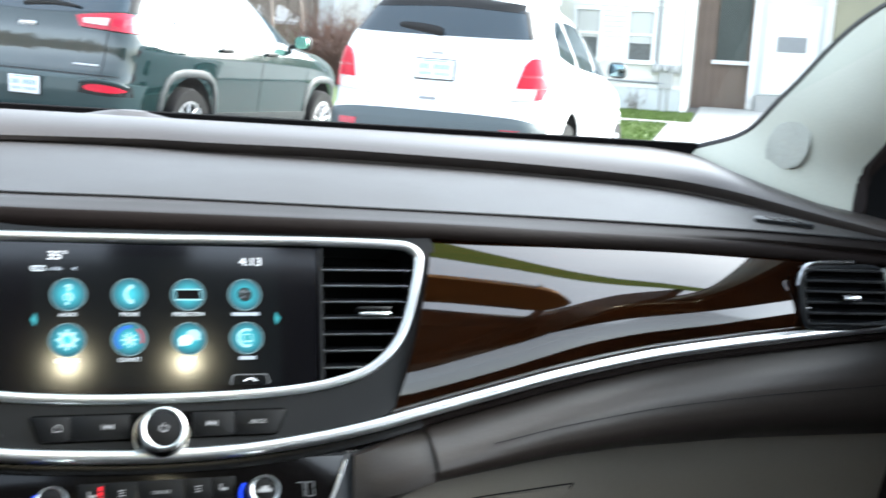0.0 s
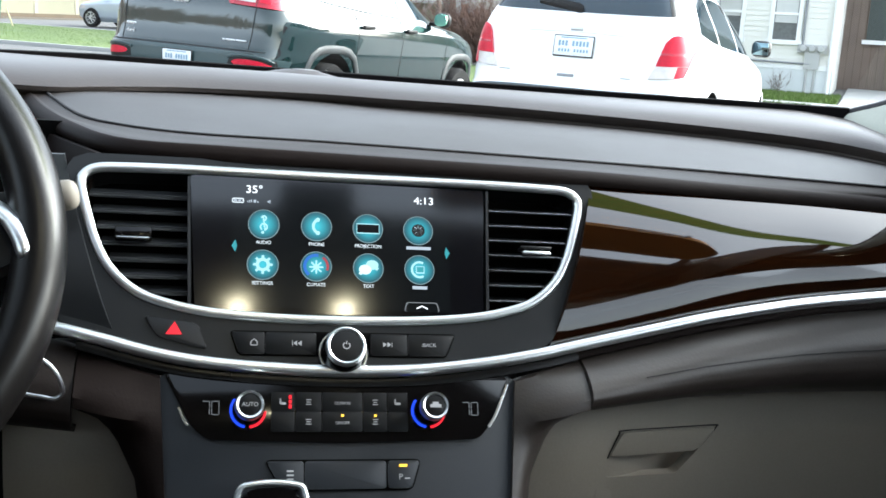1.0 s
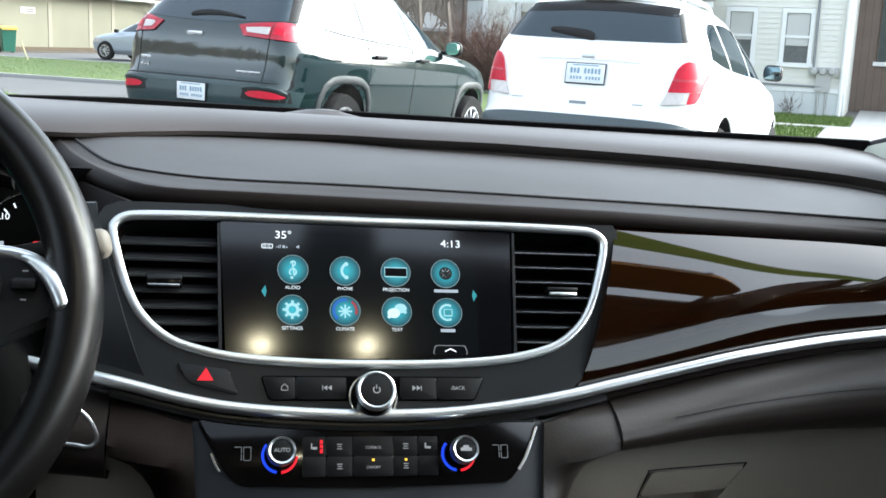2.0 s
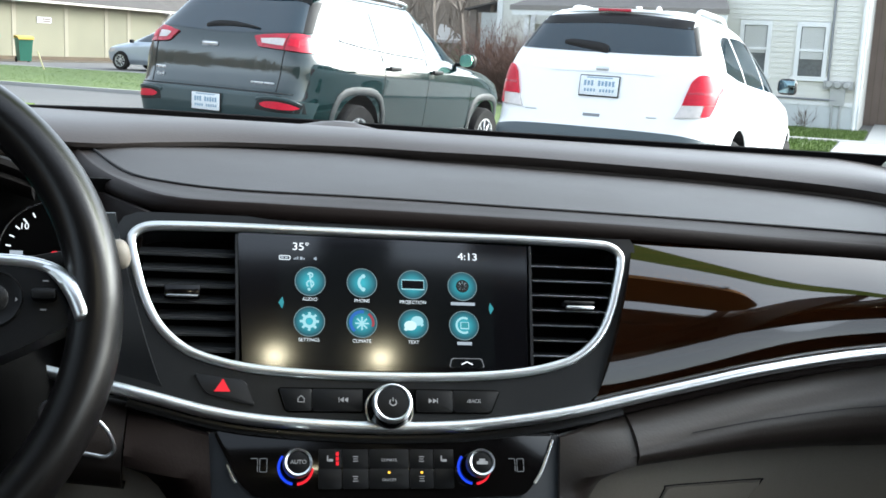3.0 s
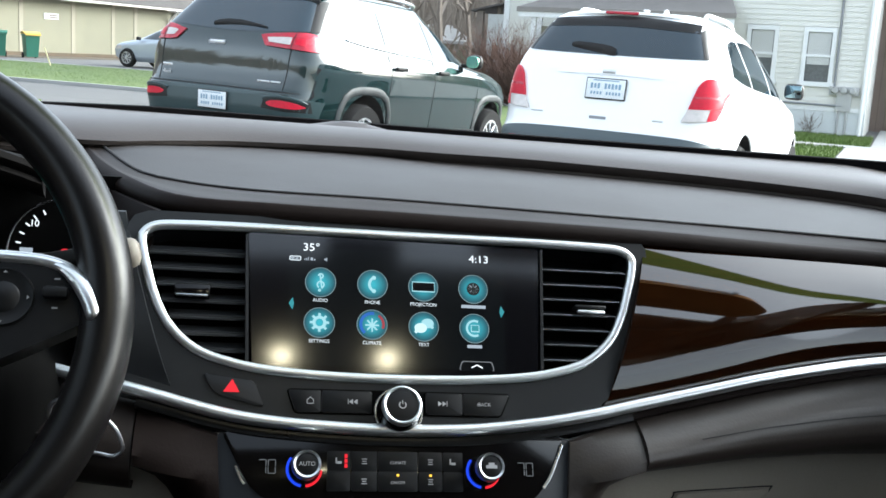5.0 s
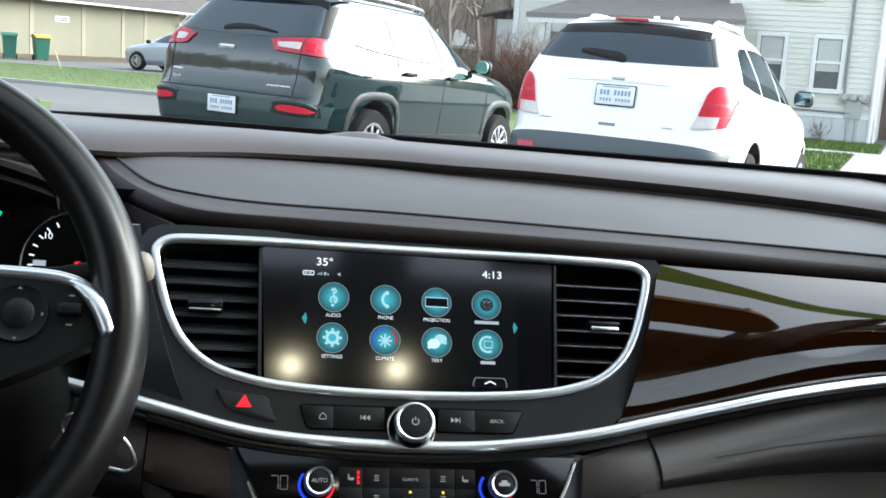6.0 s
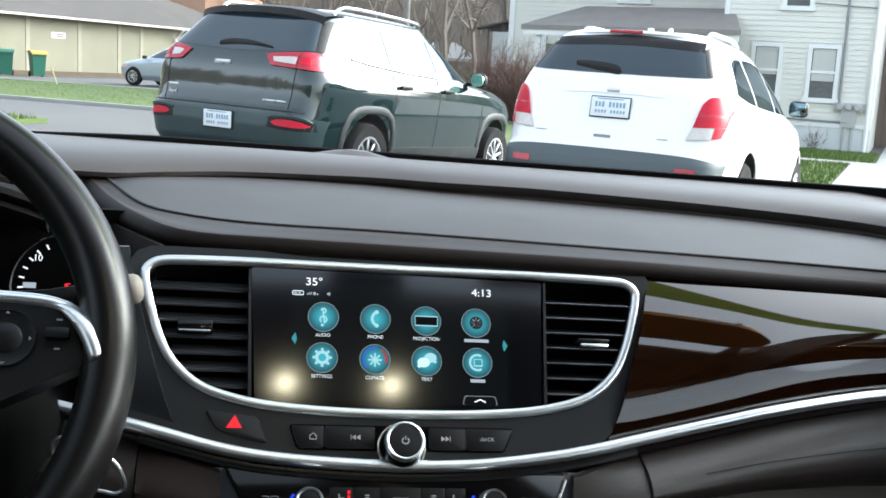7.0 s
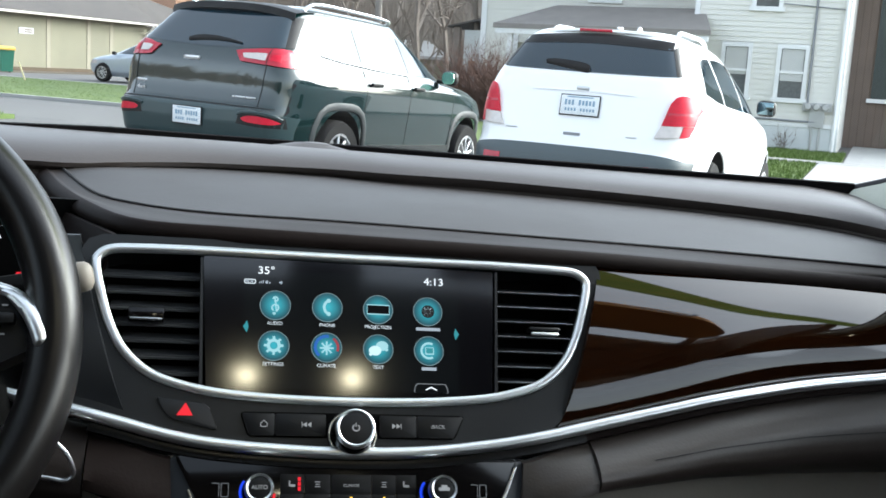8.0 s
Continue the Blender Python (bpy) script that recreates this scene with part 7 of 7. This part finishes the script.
def green_suv(m):
    car = thing("dark_green_suv", "dark green SUV parked, glossy and reflecting the sky", "car", m)
    B = Body([(0.24, 0.35, 4.30, 0.80), (0.34, 0.12, 4.45, 0.860), (0.46, 0.03, 4.56, 0.888), (0.60, 0.0, 4.60, 0.902), (0.725, 0.012, 4.62, 0.914), (0.745, 0.045, 4.60, 0.916), (0.80, 0.062, 4.58, 0.921), (0.86, 0.080, 4.53, 0.926), (0.90, 0.087, 4.49, 0.930), (0.95, 0.091, 4.43, 0.931), (1.00, 0.095, 4.26, 0.925), (1.05, 0.101, 4.10, 0.910), (1.08, 0.106, 3.75, 0.888), (1.13, 0.122, 3.42, 0.866), (1.20, 0.152, 3.24, 0.838), (1.32, 0.265, 3.05, 0.782), (1.46, 0.40, 2.78, 0.714), (1.55, 0.49, 2.62, 0.672), (1.60, 0.60, 2.52, 0.645), (1.635, 0.75, 2.36, 0.58), (1.655, 1.0, 1.9, 0.42)], 10.0, 4.2)
    body = part("body", B.shell(levels(0.24, 0.72, 9) + levels(0.75, 1.18, 14) + levels(1.21, 1.655, 18)), "green_paint", car, "glossy dark green body")
    cs = [cut(body, (0, 0.98, 0.365), 0.40, 2.0), cut(body, (0, 3.68, 0.365), 0.40, 2.0)]
    bake(body, cs)
    rear = B.rear
    part("rear_window", sheet(rear, [(-0.755, 1.252), (-0.5, 1.232), (0, 1.215), (0.5, 1.232), (0.755, 1.252)], [(-0.645, 1.510), (-0.4, 1.535), (0, 1.548), (0.4, 1.535), (0.645, 1.510)], 28, 10), "car_glass", car, "dark tinted rear window")
    for q in (-1, 1):
        part("window_side_rim", sheet(lambda z, x, o, q=q: B.rear(z, q * x, o), [(0.748, 1.246), (0.782, 1.250)], [(0.638, 1.505), (0.668, 1.530)], 4, 8, 0.006), "black_trim", car, "black side edge of the rear window")
    sp = []
    for k, (y0, z0) in enumerate(((0.76, 1.648), (0.58, 1.636), (0.462, 1.616), (0.448, 1.556), (0.51, 1.530))):
        sp.append([Vector((x, y0 + 0.05 * abs(x / 0.66) ** 6, z0 - 0.060 * abs(x / 0.66) ** 2.8)) for x in [-0.66 + 1.32 * i / 24 for i in range(25)]])
    part("spoiler", loft(sp, 0.006, (0, 0.3, -0.2)), "black_trim", car, "black roof spoiler")
    wb = [B.rear(1.262 + 0.02 * math.sin(3.1 * q), -0.20 + 0.56 * q, 0.016) for q in (0, 0.1, 0.25, 0.5, 0.75, 1.0)]
    wp = part("rear_wiper", loft([[p + Vector((0, -0.006 * d, 0.034 * h * u)) for p, h in zip(wb, (0.5, 0.85, 1.0, 0.8, 0.45, 0.15))] for u, d in ((-1, 0), (-0.5, 1), (0.5, 1), (1, 0))], 0.010, (0, 1, 0)), "black_trim", car, "black rear wiper")
    for s in (-1, 1):
        f = lambda z, x, o, s=s: B.rear(z, s * x, o)
        g = lambda z, y, o, s=s: B.side(z, y, o, s)
        x0 = 0.35 if s > 0 else 0.46
        lampb = part("tail_lamp", sheet(f, [(x0 + 0.07, 1.112), (0.58, 1.102), (0.72, 1.095), (0.858, 1.086)], [(x0, 1.196), (x0 + 0.08, 1.212), (0.63, 1.232), (0.78, 1.230), (0.845, 1.115)], 20, 6, 0.016, 0.03), "tail_red", car, "slim red tail lamp with a pale centre")
        part("lamp_clear", sheet(f, [(x0 + 0.10, 1.142), (0.58, 1.135), (0.66, 1.131)], [(x0 + 0.075, 1.180), (0.58, 1.190), (0.66, 1.192)], 12, 3, 0.020, 0.02), "tail_clear", lampb, "pale inner lens")
        part("lamp_clear", sheet(f, [(0.70, 1.135), (0.78, 1.128)], [(0.70, 1.190), (0.765, 1.186)], 5, 3, 0.020, 0.02), "tail_pink", lampb, "bright red inner lens")
        part("lamp_gap", sheet(f, [(0.672, 1.095), (0.678, 1.095)], [(0.674, 1.233), (0.680, 1.233)], 1, 4, 0.018, 0.012), "well", lampb, "dark gap of the tailgate")
        part("gate_side_line", sheet(f, [(0.655, 0.745), (0.661, 0.745)], [(0.672, 1.094), (0.678, 1.094)], 1, 10, 0.003, 0.010), "well", car, "upright tailgate joint")
        part("lamp_moulding", sweep(smooth_path([B.rear(z, s * x, 0.016) for x, z in ((0.505, 0.680), (0.56, 0.697), (0.66, 0.703), (0.76, 0.696), (0.82, 0.680), (0.850, 0.655))], 6), oval(0.013, 0.009, 8), (0, -1, 0)), "green_satin", car, "raised moulding over the bumper lamp")
        part("lamp_side", sheet(g, [(0.27, 1.090), (0.46, 1.098)], [(0.30, 1.200), (0.42, 1.160)], 6, 4, 0.008, 0.02), "tail_clear", lampb, "clear side marker")
        part("reflector", sheet(f, [(0.548, 0.640), (0.59, 0.622), (0.70, 0.613), (0.80, 0.612), (0.842, 0.626)], [(0.548, 0.650), (0.60, 0.668), (0.70, 0.672), (0.79, 0.660), (0.842, 0.634)], 16, 3, 0.018, 0.02), "tail_pink", car, "red bumper lamp")
        part("lamp_recess", sheet(f, [(0.50, 0.60), (0.70, 0.585), (0.86, 0.585)], [(0.52, 0.680), (0.70, 0.690), (0.86, 0.672)], 12, 3, 0.0145, 0.02), "black_trim", car, "black surround of the bumper lamp")
    part("bumper_lower", sheet(rear, [(-0.84, 0.33), (0, 0.28), (0.84, 0.33)], [(-0.89, 0.68), (-0.6, 0.722), (0, 0.730), (0.6, 0.722), (0.89, 0.68)], 40, 24, 0.012, 0.02), "green_satin", car, "dark green bumper")
    part("gate_line", sheet(rear, [(-0.80, 0.735), (0, 0.738), (0.80, 0.735)], [(-0.80, 0.743), (0, 0.746), (0.80, 0.743)], 20, 1, 0.004, 0.01), "well", car, "tailgate joint")
    plate(car, (0.0, B.rear(0.62, 0).y - 0.022, 0.62), 3, "white licence plate")
    part("badge", box(0.17, 0.010, 0.040, 0.012, (-0.09, B.rear(1.105, 0).y - 0.004, 1.105)), "alloy", car, "chrome badge shape")
    for x, z, w, h in ((-0.595, 0.875, 0.11, 0.024), (0.51, 0.815, 0.24, 0.016)):
        part("badge_bar", box(w, 0.008, h, 0.004, (x, B.rear(z, x).y - 0.003, z)), "alloy", car, "chrome lettering bar")
    wo_ = words("badge_text", "4x4", 0.052, "alloy", car, 0, 0, 0, sx=1.3, label="chrome 4x4 lettering")
    wo_.matrix_local = Matrix.Translation(B.rear(0.815, -0.585, 0.006)) @ pose(0, 0, 0, 84, 0, -6) @ Matrix.Diagonal((1.3, 1, 1, 1))
    for s in (1, -1):
        g = lambda z, y, o, s=s: B.side(z, y, o, s)
        part("side_window", sheet(g, [(0.72, 1.235), (1.0, 1.205), (1.30, 1.185)], [(0.88, 1.46), (1.05, 1.490), (1.28, 1.500)], 8, 5, 0.004), "car_glass", car, "dark rear side window")
        part("side_window", sheet(g, [(1.36, 1.180), (1.8, 1.165), (2.18, 1.155)], [(1.36, 1.503), (1.8, 1.51), (2.14, 1.50)], 8, 5, 0.004), "car_glass", car, "door window")
        part("side_window", sheet(g, [(2.26, 1.152), (2.7, 1.145), (3.10, 1.140)], [(2.22, 1.498), (2.35, 1.475), (2.52, 1.43)], 8, 5, 0.004), "car_glass", car, "door window")
        part("window_trim", sweep([B.side(z, y, 0.006, s) for y, z in ((0.70, 1.222), (1.0, 1.192), (1.6, 1.160), (2.2, 1.142), (3.1, 1.128))], oval(0.010, 0.008, 6), (0, 0, 1)), "chrome", car, "chrome window line")
        for y in (1.36, 2.22, 3.22):
            part("door_joint", sheet(g, [(y, 0.45), (y + 0.008, 0.45)], [(y, 1.14), (y + 0.008, 1.14)], 1, 10, 0.002, 0.006), "well", car, "door joint")
        for y in (1.52, 2.38):
            part("door_handle", box(0.03, 0.20, 0.035, 0.010, B.side(1.02, y, 0.022, s)), "black_trim", car, "door handle")
        part("side_cladding", sheet(g, [(1.38, 0.28), (3.30, 0.28)], [(1.38, 0.46), (3.30, 0.46)], 14, 2, 0.010), "cladding", car, "grey sill cladding")
        for yc in (0.98, 3.68):
            pth = []
            for a in (-30, -8, 12, 30, 46, 58, 72, 90, 108, 122, 134, 150, 168, 188, 210):
                rr = 0.436 * (abs(math.cos(radians(a))) ** 3.4 + abs(math.sin(radians(a))) ** 3.4) ** (-1 / 3.4)
                y, z = yc + rr * math.cos(radians(a)), 0.365 + rr * math.sin(radians(a))
                pth.append(B.side(max(0.26, z), y, 0.004, s))
            part("arch_flare", sweep(pth, oval(0.036, 0.012, 10), (s, 0, 0)), "cladding", car, "grey plastic arch flare")
            wheel(car, s * 0.815, yc, 0.340, s)
        mir = part("mirror", box(0.17, 0.13, 0.15, 0.06, (s * 1.00, 2.93, 1.165), 4), "black_trim", car, "wing mirror")
        part("mirror_face", oval_face(s * 1.002, 2.861, 1.165, 0.072, 0.062), "mirror_green" if s > 0 else "mirror_glass", mir, "greenish mirror glass")
        part("mirror_arm", box(0.12, 0.06, 0.04, 0.01, (s * 0.90, 2.95, 1.12)), "black_trim", mir)
        rl = smooth_path([B.side(1.60, y, 0.0, s) + Vector((-s * 0.015, 0, dz)) for y, dz in ((0.70, -0.01), (0.78, 0.046), (0.92, 0.068), (1.4, 0.070), (2.2, 0.050), (2.50, -0.01))], 6)
        part("roof_rail", sweep(rl, oval(0.022, 0.015, 8), (0, 0, 1)), "chrome", car, "silver roof rail")
    return car


def silver_car(m):
    car = thing("silver_car", "silver-blue hatchback parked by the garage", "car", m)
    B = Body([(0.20, 0.25, 3.9, 0.72), (0.35, 0.05, 4.1, 0.83), (0.60, 0.0, 4.15, 0.85), (0.75, 0.03, 4.05, 0.85), (0.85, 0.06, 3.75, 0.845), (0.92, 0.08, 3.35, 0.83), (0.98, 0.10, 3.05, 0.80), (1.15, 0.22, 2.65, 0.73), (1.32, 0.42, 2.25, 0.64), (1.42, 0.70, 1.95, 0.50), (1.45, 1.0, 1.7, 0.3)], 5, 3.2)
    body = part("body", B.shell(levels(0.20, 0.98, 16) + levels(1.02, 1.45, 10)), "silver_paint", car, "silver-blue body")
    cs = [cut(body, (0, 0.75, 0.31), 0.34, 1.9), cut(body, (0, 3.25, 0.31), 0.34, 1.9)]
    bake(body, cs)
    for s in (1, -1):
        g = lambda z, y, o, s=s: B.side(z, y, o, s)
        part("side_window", sheet(g, [(0.55, 1.02), (1.0, 1.0), (1.7, 0.985)], [(0.85, 1.28), (1.2, 1.33), (1.66, 1.34)], 8, 4, 0.004), "car_glass", car, "dark window")
        part("side_window", sheet(g, [(1.78, 0.985), (2.2, 0.98), (2.75, 0.98)], [(1.74, 1.34), (1.95, 1.32), (2.2, 1.26)], 8, 4, 0.004), "car_glass", car, "dark window")
        for yc in (0.75, 3.25):
            wheel(car, s * 0.755, yc, 0.315, s, 9)
        part("mirror", box(0.14, 0.12, 0.12, 0.03, (s * 0.90, 2.70, 0.99), 2), "black_trim", car, "wing mirror")
        part("headlamp", sheet(g, [(3.55, 0.62), (3.95, 0.60)], [(3.55, 0.74), (3.85, 0.72)], 6, 2, 0.006), "tail_clear", car, "headlamp")
    return car


def stand(x, y, cw, rear, front):
    """Where a car stands: its tail's middle, on its wheels, its heading turned clockwise."""
    h = Vector((math.sin(radians(cw)), math.cos(radians(cw))))
    r = Vector((h.y, -h.x))
    g = lambda a, b: ground_z(x + h.x * b + r.x * a, y + h.y * b + r.y * a)
    zr, zf = (g(-0.8, rear) + g(0.8, rear)) / 2, (g(-0.8, front) + g(0.8, front)) / 2
    pitch = math.atan2(zf - zr, front - rear)
    roll = math.atan2((g(-0.8, rear) + g(-0.8, front) - g(0.8, rear) - g(0.8, front)) / 2, 1.6)
    return Matrix.Translation((x, y, zr - rear * math.tan(pitch))) @ pose(0, 0, 0, 0, 0, -cw) @ pose(0, 0, 0, math.degrees(pitch), 0, 0) @ pose(0, 0, 0, 0, math.degrees(roll), 0)


white_suv(Matrix.Translation((0, 0, 0.03)) @ stand(2.485, 7.595, 37.8, 0.93, 3.40))
green_suv(stand(-0.30, 9.42, 38.2, 0.98, 3.68) @ pose(0, 0, -0.008, 0, -1.2, 0))
silver_car(stand(-0.50, 33.3, -56.0, 0.75, 3.25) @ Matrix.Diagonal((0.90, 0.90, 0.88, 1)))
